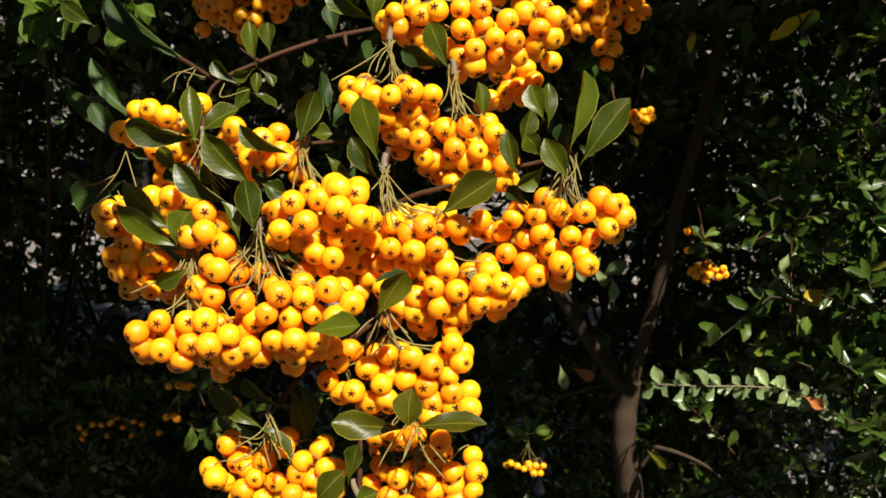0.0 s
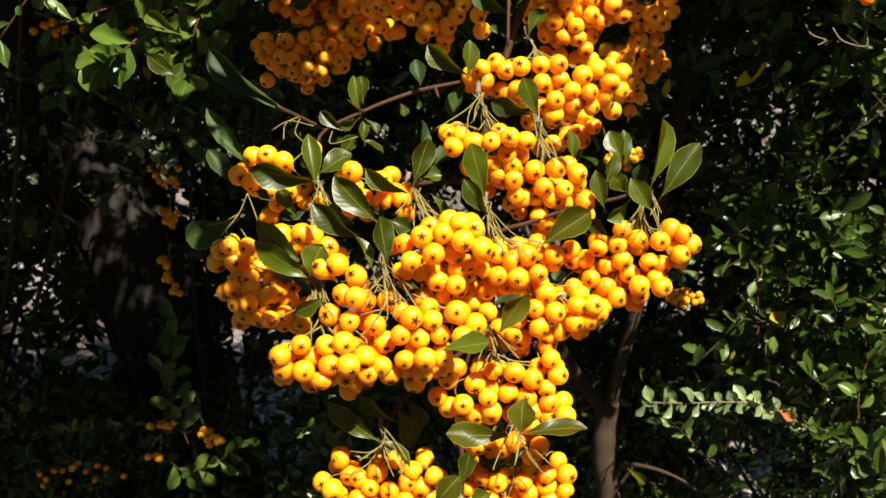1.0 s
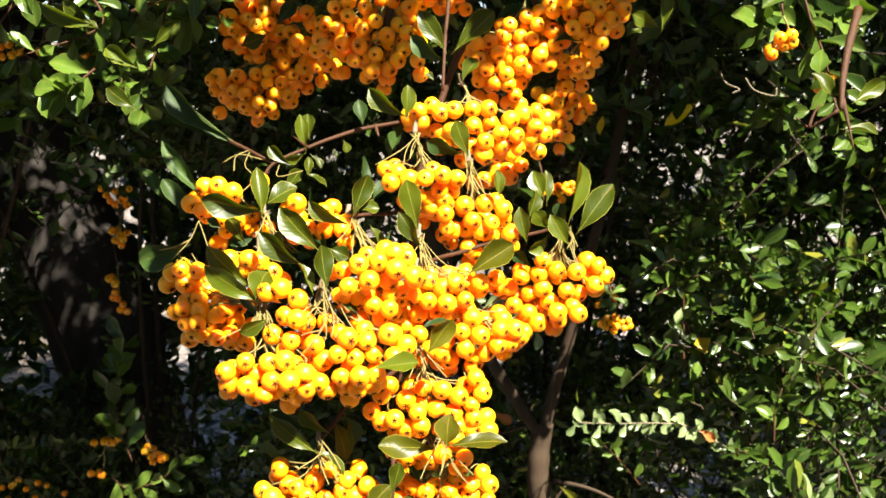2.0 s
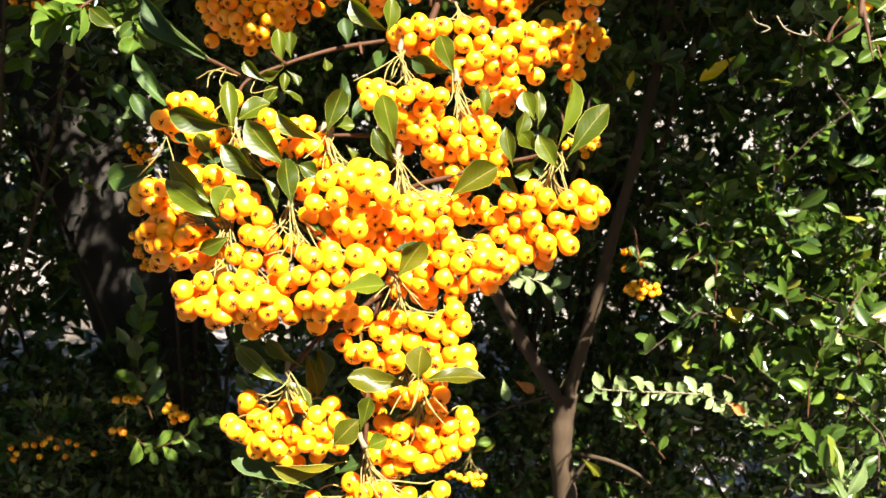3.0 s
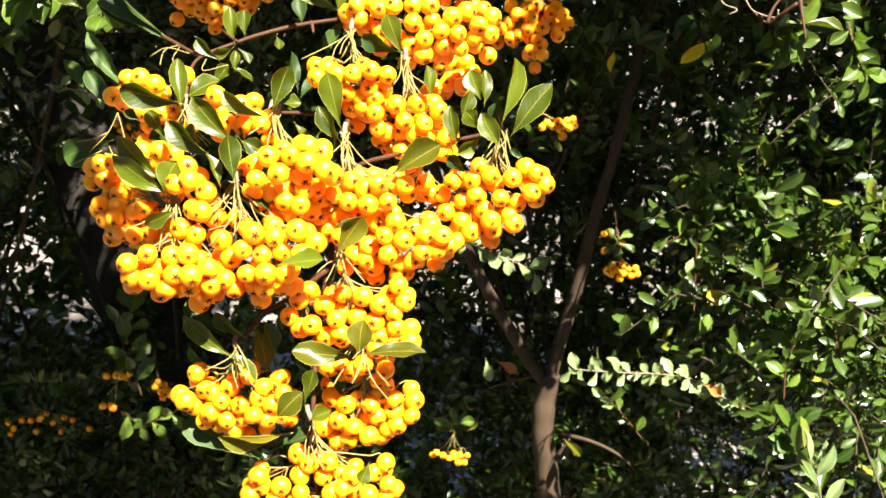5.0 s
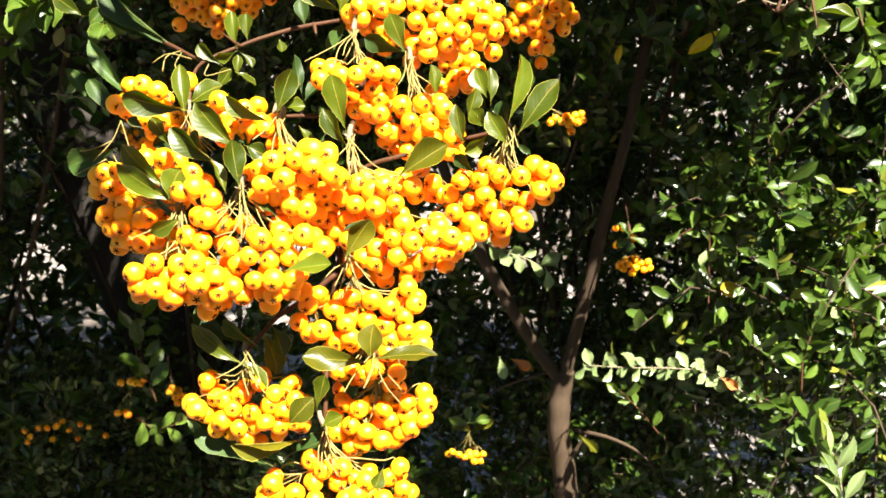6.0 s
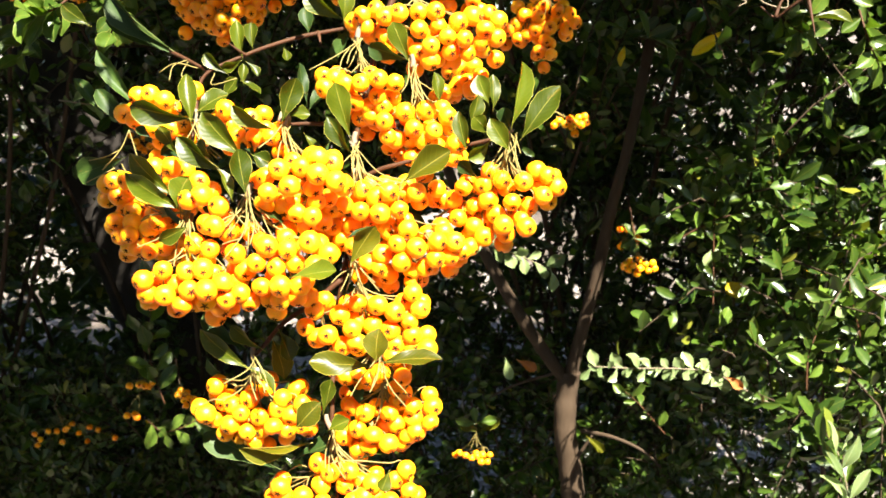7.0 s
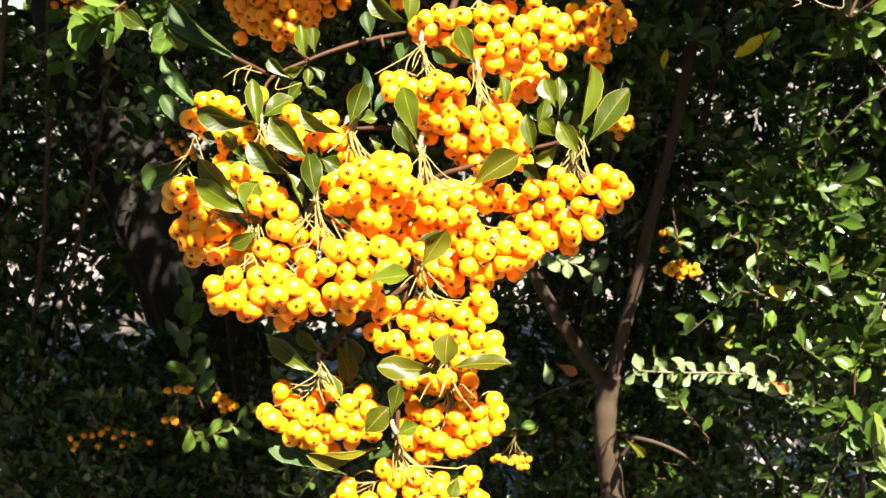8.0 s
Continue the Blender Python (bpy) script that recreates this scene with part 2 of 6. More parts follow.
def berry_mesh(flat, star, lift):
    """A berry one across, flattened and a little uneven, with a dimple and a dry five-pointed calyx at its lower (+z) end."""
    bm = bmesh.new()
    lumps = Vector((7.0 * flat, 3.0 * star, 5.0 * lift))
    sides, rings = 16, 10
    grid = []
    for i in range(1, rings):
        a = math.pi * i / rings
        r, z = 0.5 * math.sin(a), flat * math.cos(a)
        if i == 1:
            z -= 0.035
        ring = [Vector((r * math.cos(b), r * math.sin(b), z)) for b in (2 * math.pi * k / sides for k in range(sides))]
        grid.append([bm.verts.new(c * (1 + (0.045 * noise.noise(c * 2.2 + lumps) if 1 < i < rings - 1 else 0))) for c in ring])
    top, low = bm.verts.new((0, 0, flat - 0.095)), bm.verts.new((0, 0, 0.03 - flat))
    for k in range(sides):
        j = (k + 1) % sides
        bm.faces.new((top, grid[0][k], grid[0][j]))
        bm.faces.new((low, grid[-1][j], grid[-1][k]))
        for a, b in zip(grid, grid[1:]):
            bm.faces.new((a[k], b[k], b[j], a[j]))
    skin = len(bm.faces)
    eye = [bm.verts.new((0.05 * math.cos(a), 0.05 * math.sin(a), flat - 0.038)) for a in (2 * math.pi * k / 10 for k in range(10))]
    bm.faces.new(eye)
    for k in range(5):
        a = 2 * math.pi * k / 5
        top_z = flat - 0.03
        s = [(0.045, -0.6, top_z), (0.045, 0.6, top_z), (0.115 * star, 0.25, top_z + 0.024 + 0.4 * lift), (0.205 * star, 0.0, top_z + 0.012 + lift), (0.115 * star, -0.25, top_z + 0.024 + 0.4 * lift)]
        ring = [bm.verts.new((r * math.cos(a + d), r * math.sin(a + d), z)) for r, d, z in s]
        bm.faces.new(ring)
        bm.faces.new([bm.verts.new(v.co - Vector((0, 0, 0.02))) for v in reversed(ring)])
    bm.faces.ensure_lookup_table()
    for f in bm.faces[skin:]:
        f.material_index = 1
    bm.normal_update()
    return mesh_from(bm, "berry", BERRY, CALYX)


BERRIES = [berry_mesh(*make) for make in ((0.47, 1.0, 0.0), (0.44, 0.85, 0.03), (0.49, 1.1, 0.01), (0.46, 0.7, 0.07), (0.48, 0.92, 0.02))]
berry_choice = random.Random(5)
HANG = Vector((0, 0, -1))


def cluster(parent, hub, size, extra, offsets):
    """A bunch: berries (offsets from the hub in millimetres), more berries tucked behind them, and their branching stalks."""
    hub = Vector(hub)
    places = [Vector(o) / 1000 for o in offsets]
    centre = sum(places, Vector()) / len(places)
    size /= 1000
    behind = []
    for _ in range(extra * 12):
        if len(behind) >= extra:
            break
        q = chance.choice(places) - FRONT * size * chance.uniform(0.6, 1.8) + Vector([chance.uniform(-0.6, 0.6) * size for _ in range(3)])
        if all((q - o).length > 0.8 * size for o in places + behind):
            behind.append(q)
    bm = bmesh.new()
    heads = []
    packed = sorted(places + behind, key=lambda q: -q.dot(FRONT))
    for i, q in enumerate(packed):                          # each berry gives way backwards to those before it
        for o in packed[:i]:
            near = (q - o).length
            if near < 0.88 * size:
                q -= FRONT * (0.88 * size - near) * 0.8
    for q in packed:
        d = size * chance.uniform(0.90, 1.08)
        way = FRONT * 0.74 + HANG * 0.46 + (q - centre) * 11.0 + Vector([chance.uniform(-0.38, 0.38) for _ in range(3)])
        heads.append((q, d, way.normalized()))
    waist = centre * 0.55
    tube(bm, [Vector(), waist * 0.5 + Vector((0, 0, 0.001)), waist], 0.0007, 0.0005, 6)
    arms, forks = [], []
    for _ in range(max(4, len(heads) // 3)):                # the bunch forks, and forks again before its berries
        q = chance.choice(heads)[0]
        tip = waist.lerp(q, chance.uniform(0.45, 0.75)) - FRONT * chance.uniform(-0.003, 0.006) + Vector((0, 0, 0.003))
        arm = bmesh.new()
        tube(arm, glide([waist * chance.uniform(0.3, 0.9), waist.lerp(tip, 0.5) + Vector((chance.gauss(0, 0.001), 0, 0.002)), tip], 3), 0.00045, 0.00035, 5)
        arms.append(tip)
        forks.append(mesh_from(arm, "side_stalk", STALK))
    bunch = tagged(new("fruit_stalk", mesh_from(bm, "fruit_stalk", STALK)), "bunch of orange berries on thin green stalks")
    under(bunch, parent, Matrix.Translation(hub))
    for data in forks:
        new("side_stalk", data).parent = bunch
    if size > 0.0095:                                       # the knobbly woody spur that a large bunch hangs from
        bm = bmesh.new()
        lean = Vector((chance.gauss(0, 0.002), chance.uniform(0.001, 0.004), 0.006))
        tube(bm, glide([lean, lean * 0.5 + Vector((chance.gauss(0, 0.0006), 0, 0)), Vector((0, 0, -0.0008))], 5), 0.0012, 0.0016, 7, 0.35)
        for _ in range(4):                                  # dry bud scales
            way = Vector((chance.gauss(0, 1), chance.gauss(-0.6, 0.6), chance.gauss(-0.3, 0.6))).normalized()
            tube(bm, [way * 0.0006, way * 0.0018, way * 0.0034 + Vector((0, 0, 0.0006))], 0.0008, 0.0002, 4)
        spur = new("spur", mesh_from(bm, "spur", PALE_TWIG))
        spur.parent = bunch
    for q, d, way in heads:
        ob = new("berry", berry_choice.choice(BERRIES))
        ob.parent = bunch
        turn = way.to_track_quat("Z", "Y").to_matrix().to_4x4() @ Matrix.Rotation(chance.uniform(0, 6.3), 4, "Z")
        ob.matrix_basis = Matrix.Translation(q) @ turn @ Matrix.Diagonal((d, d, d * chance.uniform(0.94, 1.04), 1))
        end = q - way * d * 0.43
        fork = min(arms, key=lambda p: (p - end).length)
        bend = fork.lerp(end, chance.uniform(0.4, 0.6)) + Vector((chance.gauss(0, 0.0012), chance.gauss(0, 0.0012), chance.uniform(0.0, 0.003)))
        bm = bmesh.new()
        tube(bm, glide([fork, bend, end - way * 0.0025, end], 4), 0.00042, 0.00034, 5)
        new("stalk", mesh_from(bm, "stalk", STALK)).parent = bunch
    return bunch


def sprig(parent, points, count, size, kind, wide=0.46):
    """A thin twig with leaves in twos and threes along it, the last at its tip."""
    path = glide(points, 10)
    bm = bmesh.new()
    tube(bm, path, 0.0010, 0.0005, 5)
    part("stem", bm, PALE_TWIG if kind == 3 else TWIG, parent)
    for i in range(count):
        u = (0.12 + 0.88 * i / (count - 1)) * (len(path) - 1)
        p = path[min(int(u), len(path) - 2)].lerp(path[min(int(u), len(path) - 2) + 1], u - int(u)) if u < len(path) - 1 else path[-1]
        along = (path[min(int(u) + 1, len(path) - 1)] - path[max(int(u) - 1, 0)]).normalized()
        away = Matrix.Rotation(i * 2.4 + chance.uniform(-0.5, 0.5), 3, along) @ along.cross(FRONT).normalized()
        way = (along * chance.uniform(0.3, 0.8) + away * chance.uniform(0.5, 0.9) + FRONT * chance.uniform(-0.1, 0.4)).normalized()
        long = size * chance.uniform(0.7, 1.15)
        leaf(parent, p, p + way * long, long * wide * chance.uniform(0.88, 1.12), chance.uniform(-40, 40), kind)


def blades(name, poses, mat, parent, label, fine=True):
    """Many leaves joined in one mesh: a small folded blade at each pose (4 x 4 matrices)."""
    if fine:
        u = np.array([0, .24, .24, .24, .54, .54, .54, .83, .83, .83, 1.0])
        v = np.array([.5, .20, .5, .80, 0, .5, 1.0, .12, .5, .88, .5])
        z = np.array([0, .12, 0, .12, .20, 0, .20, .12, -.05, .12, -.12])
        faces = [[0, 1, 2], [0, 2, 3], [1, 4, 5, 2], [2, 5, 6, 3], [4, 7, 8, 5], [5, 8, 9, 6], [7, 10, 8], [8, 10, 9]]
    else:
        u = np.array([0, .3, .3, .3, .68, .68, .68, 1.0])
        v = np.array([.5, .18, .5, .82, 0, .5, 1.0, .5])
        z = np.array([0, .10, 0, .10, .14, -.02, .14, -.12])
        faces = [[0, 1, 2], [0, 2, 3], [1, 4, 5, 2], [2, 5, 6, 3], [4, 7, 5], [5, 7, 6]]
    size = len(u)
    shape = np.stack([u, v - 0.5, z * 0.6, np.ones(size)], 1)
    n = len(poses)
    verts = np.einsum("nij,kj->nki", np.array(poses)[:, :3, :], shape).reshape(-1, 3)
    loops, starts = [], [0]
    for f in faces:
        loops += f
        starts.append(starts[-1] + len(f))
    loops, starts = np.array(loops), np.array(starts)
    data = bpy.data.meshes.new(name)
    data.vertices.add(size * n)
    data.vertices.foreach_set("co", verts.ravel())
    data.loops.add(len(loops) * n)
    data.loops.foreach_set("vertex_index", (loops[None] + size * np.arange(n)[:, None]).ravel())
    data.polygons.add(len(faces) * n)
    data.polygons.foreach_set("loop_start", (starts[None, :-1] + len(loops) * np.arange(n)[:, None]).ravel())
    layer = data.uv_layers.new(name="UVMap")
    layer.data.foreach_set("uv", np.tile(np.stack([u, v], 1)[loops], (n, 1)).ravel())
    data.update(calc_edges=True)
    data.validate()
    data.polygons.foreach_set("use_smooth", [True] * len(data.polygons))
    data.materials.append(mat)
    return tagged(under(new(name, data), parent), label, kind="stuff")


def leafy_shrub(label, boxes, seed, wide=(0.34, 0.48), patch=5.5, sparse=-0.05, near=0, near_y=0.0, size=(0.013, 0.024), gap=0.0085, lean=(0, -0.5, 0.5), name="shrub", category="shrub", root=None, fine=True):
    """A shrub of many leafy twigs that fill boxes (x0, x1, y0, y1, z0, z1, twigs). Up to `near` of its leaves in front of near_y are parts."""
    rng = random.Random(seed)
    x0, x1, y0, y1 = boxes[0][:4]
    root = root or ((x0 + x1) / 2, (y0 + y1) / 2)
    ob = thing(name, (*root, 0.0), label, category)
    poses, wood = [], bmesh.new()
    fork = Vector((*root, 0.3))
    bole = bmesh.new()
    tube(bole, [Vector((*root, -0.05)), Vector((*root, 0.12)) + Vector((0.01, 0.01, 0)), fork], 0.022, 0.014, 8, 0.1)
    part("trunk", bole, BARK, ob)
    for x0, x1, y0, y1, z0, z1, twigs in boxes:
        for _ in range(max(2, twigs // 220)):
            h = Vector((rng.uniform(x0, x1), rng.uniform((y0 + y1) / 2, y1), rng.uniform(z0, z1)))
            limb = bmesh.new()
            tube(limb, glide([fork, fork.lerp(h, 0.5) + Vector((rng.uniform(-.08, .08), 0.10, 0.05)), h], 6), 0.006, 0.002, 6, 0.1)
            part("limb", limb, BARK, ob)
        for _ in range(twigs):
            p = Vector((rng.uniform(x0, x1), rng.uniform(y0, y1), rng.uniform(z0, z1)))
            while noise.noise(p * patch) < sparse:
                p = Vector((rng.uniform(x0, x1), rng.uniform(y0, y1), rng.uniform(z0, z1)))
            way = Vector((rng.gauss(lean[0], 0.7), rng.gauss(lean[1], 0.5), rng.gauss(lean[2], 0.6))).normalized()
            long = rng.uniform(0.10, 0.24)
            sag = Vector((0, 0, -rng.uniform(0.0, 0.05)))
            path = [p, p + way * long * 0.5 - sag * 0.3, p + way * long + sag]
            tube(wood, path, 0.0016, 0.0006, 4)
            count = int(long / gap)
            big = rng.uniform(*size)
            for i in range(count):
                u = (i + 0.6) / count
                q = path[0].lerp(path[1], u * 2) if u < 0.5 else path[1].lerp(path[2], u * 2 - 1)
                aside = Vector((rng.gauss(0, 1), rng.gauss(-0.25, 1), rng.gauss(0.25, 1)))
                aside = (aside - way * aside.dot(way)).normalized()
                d = (way * rng.uniform(0.3, 0.9) + aside).normalized()
                s = big * rng.uniform(0.6, 1.25)
                m = leaf_pose(q, q + d * s, s * rng.uniform(*wide), rng.gauss(0, 50))
                poses.append(m)
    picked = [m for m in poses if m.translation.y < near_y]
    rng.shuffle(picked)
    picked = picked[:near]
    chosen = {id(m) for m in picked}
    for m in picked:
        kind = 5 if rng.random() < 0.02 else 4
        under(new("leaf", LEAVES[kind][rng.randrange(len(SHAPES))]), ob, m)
    tagged(part("twig_tangle", wood, BARK, ob), kind="stuff")
    blades("foliage", [m for m in poses if id(m) not in chosen], HEDGE, ob, "dense small green leaves", fine)
    return ob


# ---- ground and far planting ----
bm = bmesh.new()
bmesh.ops.create_grid(bm, x_segments=60, y_segments=60, size=1.0)
for v in bm.verts:                                          # fine near the shrub, wide towards the horizon
    for axis in (0, 1):
        c = v.co[axis]
        v.co[axis] = math.copysign(400 * abs(c) ** 3.2, c)
    v.co.z = 0.03 * noise.noise(v.co * 1.3) if v.co.length < 30 else 0
tagged(new("ground", mesh_from(bm, "ground", GROUND)), "dry grey gravel and soil under the shrubs", "ground", kind="structure")

# ---- berry branches in front ----
front_branch = thing("fruiting_branch", (-0.0047, 0.4324, 1.4623), "hanging firethorn branch loaded with ripe orange berries", "branch")
stem(front_branch, [(0.0074, 0.4467, 1.4815), (-0.0012, 0.4419, 1.4600), (-0.0127, 0.4342, 1.4261), (-0.0223, 0.4228, 1.3866), (-0.0243, 0.4085, 1.3543), (-0.0279, 0.3934, 1.3262), (-0.0305, 0.3767, 1.3088), (-0.0352, 0.3743, 1.2816), (-0.0362, 0.3603, 1.2429), (-0.0369, 0.3590, 1.2211), (-0.0325, 0.3560, 1.1865), (-0.0290, 0.3570, 1.1589)], 0.0022, 0.0009, TWIG, "stem")
stem(front_branch, [(-0.0040, 0.4323, 1.4416), (-0.0283, 0.4295, 1.4351), (-0.0524, 0.4261, 1.4304), (-0.0699, 0.4199, 1.4252), (-0.0827, 0.4156, 1.4203), (-0.1011, 0.4108, 1.4118), (-0.1063, 0.4067, 1.4022), (-0.1067, 0.3963, 1.3856), (-0.1083, 0.3833, 1.3669), (-0.1071, 0.3720, 1.3473)], 0.0012, 0.0008, TWIG, "stem")
stem(front_branch, [(-0.0304, 0.3728, 1.3099), (-0.0470, 0.3726, 1.2957), (-0.0612, 0.3694, 1.2866), (-0.0714, 0.3633, 1.2758), (-0.0760, 0.3605, 1.2716)], 0.0015, 0.0010, TWIG, "stem")
stem(front_branch, [(-0.0222, 0.4066, 1.3881), (-0.0385, 0.4033, 1.3860), (-0.0500, 0.3981, 1.3864), (-0.0594, 0.3886, 1.3869)], 0.0014, 0.0009, TWIG, "stem")
stem(front_branch, [(-0.0242, 0.3946, 1.3566), (-0.0489, 0.3884, 1.3568), (-0.0705, 0.3742, 1.3554), (-0.0761, 0.3629, 1.3538)], 0.0014, 0.0009, TWIG, "stem")
stem(front_branch, [(-0.0242, 0.3946, 1.3566), (-0.0111, 0.3912, 1.3637), (0.0006, 0.3891, 1.3674), (0.0209, 0.3892, 1.3741), (0.0437, 0.3847, 1.3800), (0.0560, 0.3811, 1.3858)], 0.0013, 0.0009, TWIG, "stem")
stem(front_branch, [(-0.0222, 0.4066, 1.3881), (-0.0234, 0.3928, 1.3822), (-0.0237, 0.3793, 1.3780)], 0.0018, 0.0011, TWIG, "stem")
stem(front_branch, [(-0.1277, 0.4421, 1.4206), (-0.1158, 0.4278, 1.4170), (-0.1011, 0.4108, 1.4118)], 0.0012, 0.0009, TWIG, "stem")
stem(front_branch, [(-0.0827, 0.4156, 1.4203), (-0.0867, 0.4126, 1.4236), (-0.0901, 0.4106, 1.4267)], 0.0012, 0.0003, TWIG, "thorn")
stem(front_branch, [(-0.0450, 0.4281, 1.4325), (-0.0438, 0.4228, 1.4284), (-0.0430, 0.4199, 1.4256)], 0.0012, 0.0003, TWIG, "thorn")
cluster(front_branch, (-0.0588, 0.3815, 1.3877), 10.2, 20,
    [(0.9, -38.4, -16.3), (6.1, -40.8, -23.9), (-4.1, -40.7, -27.0), (11.1, -34.7, -15.9), (18.9, -34.3, -11.6), (19.3, -40.4, -18.2), (25.5, -31.1, -14.5), (27.8, -41.9, -21.3), (12.2, -29.0, -27.6), (6.9, -30.0, -33.1), (1.6, -30.3, -36.0), (16.4, -33.4, -26.1), (23.1, -30.7, -31.0), (8.8, -35.8, -38.0), (16.3, -40.9, -38.3), (-6.5, -30.3, -21.3), (12.7, -33.4, -44.7), (17.9, -34.9, -31.8)])
cluster(front_branch, (-0.0237, 0.3793, 1.3780), 10.2, 20,
    [(4.1, -13.6, -20.6), (11.2, -19.2, -23.0), (17.2, -19.1, -20.6), (24.0, -11.5, -23.1), (30.8, -15.9, -21.2), (-11.4, -18.8, -28.7), (-4.6, -19.0, -27.0), (3.0, -20.3, -29.9), (12.8, -21.3, -30.8), (22.4, -21.6, -29.0), (-1.0, -13.5, -38.9), (-11.0, -11.1, -39.8), (-16.6, -9.4, -45.3), (-6.6, -10.5, -46.2), (8.0, -13.7, -36.8), (16.0, -13.1, -39.0)])
cluster(front_branch, (-0.0255, 0.3828, 1.3586), 10.2, 20,
    [(28.4, -23.9, -19.7), (23.0, -25.2, -26.7), (32.6, -26.5, -28.4), (43.1, -26.5, -25.2), (51.8, -24.7, -25.9), (1.1, -19.8, -29.6), (25.3, -25.2, -36.2), (15.5, -17.7, -34.1), (14.2, -19.2, -40.2), (8.5, -16.6, -39.0), (30.5, -20.9, -41.6), (42.2, -26.0, -34.1), (49.6, -22.3, -34.2), (56.2, -20.4, -31.5), (19.4, -16.8, -22.4), (18.7, -17.9, -44.3), (37.1, -21.0, -39.9)])
cluster(front_branch, (0.0557, 0.3790, 1.3855), 10.2, 20,
    [(-38.1, -6.3, -28.6), (-34.4, 0.6, -35.0), (-24.7, -7.2, -27.9), (-14.4, -5.1, -26.8), (-5.3, -7.7, -23.7), (5.6, -8.8, -24.5), (13.4, -3.7, -19.3), (18.0, -6.4, -21.6), (23.4, -4.0, -27.7), (15.5, -11.2, -31.0), (-29.1, 0.1, -35.3), (-11.6, -5.5, -34.5), (-18.2, -1.6, -38.5), (-7.3, -5.1, -41.8), (-0.1, -10.9, -34.5), (9.5, -3.7, -37.7), (-4.2, -10.9, -46.4), (6.5, -6.8, -44.0), (-2.0, -8.0, -51.5), (-26.9, -4.1, -44.2), (-35.5, -4.6, -48.9), (-42.5, -3.4, -53.2), (-18.3, -2.5, -48.8), (-19.6, -3.5, -53.1), (-13.4, -5.9, -53.8), (-10.0, 2.2, -21.1), (7.8, -9.6, -47.8), (-13.1, 0.4, -46.2)])
cluster(front_branch, (-0.0758, 0.3612, 1.3553), 10.2, 15,
    [(-11.9, -24.3, -9.9), (-14.7, -22.6, -21.2), (-11.4, -13.7, -2.6), (-19.9, -10.1, 1.9), (-26.7, -9.1, 0.1), (7.7, -30.0, -26.0), (-3.3, -21.5, -23.8), (9.0, -19.4, -18.4), (21.4, -24.1, -15.6), (12.7, -28.5, -18.4), (22.2, -27.1, -20.3), (32.7, -29.5, -16.1), (41.4, -29.1, -21.9), (35.2, -32.4, -26.7), (25.7, -27.3, -26.9), (16.5, -27.0, -28.7), (1.2, -20.5, -32.2), (-2.7, -20.6, -37.3), (-0.7, -26.3, -41.8), (9.6, -28.8, -38.0), (18.8, -31.9, -36.8), (17.9, -27.0, -45.2), (3.2, -26.0, -45.9), (26.9, -24.3, -38.8), (-7.7, -12.8, -15.0), (-23.7, -13.0, -21.0), (25.7, -25.5, -44.0), (12.3, -24.6, -44.7)])
cluster(front_branch, (-0.1039, 0.3576, 1.3404), 10.2, 10,
    [(-17.5, -22.9, -20.5), (-8.2, -22.4, -15.7), (-16.4, -22.8, -26.8), (2.9, -23.4, -15.9), (10.8, -24.6, -14.6), (12.7, -28.8, -23.7), (20.1, -26.0, -20.7), (-3.4, -18.6, -23.4), (4.4, -25.7, -24.5), (-7.3, -25.4, -27.1), (-16.5, -19.7, -31.8), (0.4, -25.5, -31.8), (11.2, -23.4, -30.5), (21.0, -23.9, -29.5), (-10.5, -16.5, -24.2), (15.0, -18.9, -18.7)])
cluster(front_branch, (-0.1078, 0.3714, 1.3446), 10.2, 22,
    [(-41.1, 19.5, 12.5), (-31.0, 7.8, 14.7), (-39.1, 18.4, 5.4), (-27.2, 18.2, 1.4), (-36.2, 17.3, -1.7), (-39.9, 14.3, -7.7), (-38.1, 13.9, -15.3), (-31.8, 9.4, -13.8), (-31.6, 15.7, -2.7), (-27.7, 14.0, -8.1), (-20.4, 13.8, -3.4), (-25.9, 10.4, -14.7), (-17.1, 10.0, -6.9), (-29.6, 10.9, -20.9), (-21.9, 8.2, -22.1), (-15.1, 9.9, -20.2), (-12.8, 13.2, -13.4), (-15.6, 11.4, -25.0), (-33.6, 19.6, 8.3), (-46.0, 23.7, 10.1), (-9.3, 12.4, -19.1), (-22.1, 10.4, -10.2), (-31.0, 12.6, -8.0), (-37.2, 19.4, 2.9), (-15.9, 15.5, -2.1), (-20.8, 18.6, 1.6), (-7.0, 11.6, -24.8), (-34.4, 13.3, -20.1), (-11.6, 15.0, -6.3)])
cluster(front_branch, (-0.1051, 0.3925, 1.3875), 10.2, 8,
    [(-32.2, 13.6, 11.9), (-24.6, 8.0, 13.2), (-17.0, 6.6, 10.2), (-39.2, 9.3, 3.3), (-33.2, 7.9, -0.1), (-22.7, 5.1, -4.3), (-14.0, 4.5, -3.9), (-7.0, 5.3, -2.2), (-3.2, 12.8, 14.7), (-20.2, 6.1, -10.1), (0.2, 4.7, -9.1), (-6.8, 3.5, -9.3), (-28.0, 10.6, 5.1)])
cluster(front_branch, (-0.1073, 0.3787, 1.3733), 10.2, 7,
    [(-14.4, -10.3, -5.3), (-4.7, -15.2, -4.3), (-7.9, -15.9, -7.9), (0.3, -9.2, -6.6), (2.9, -9.5, -14.0), (-2.4, -9.8, -9.9), (7.0, -9.4, -12.5), (9.9, -10.7, -23.4), (4.1, -8.9, -18.3), (-12.4, -8.1, -13.4)])
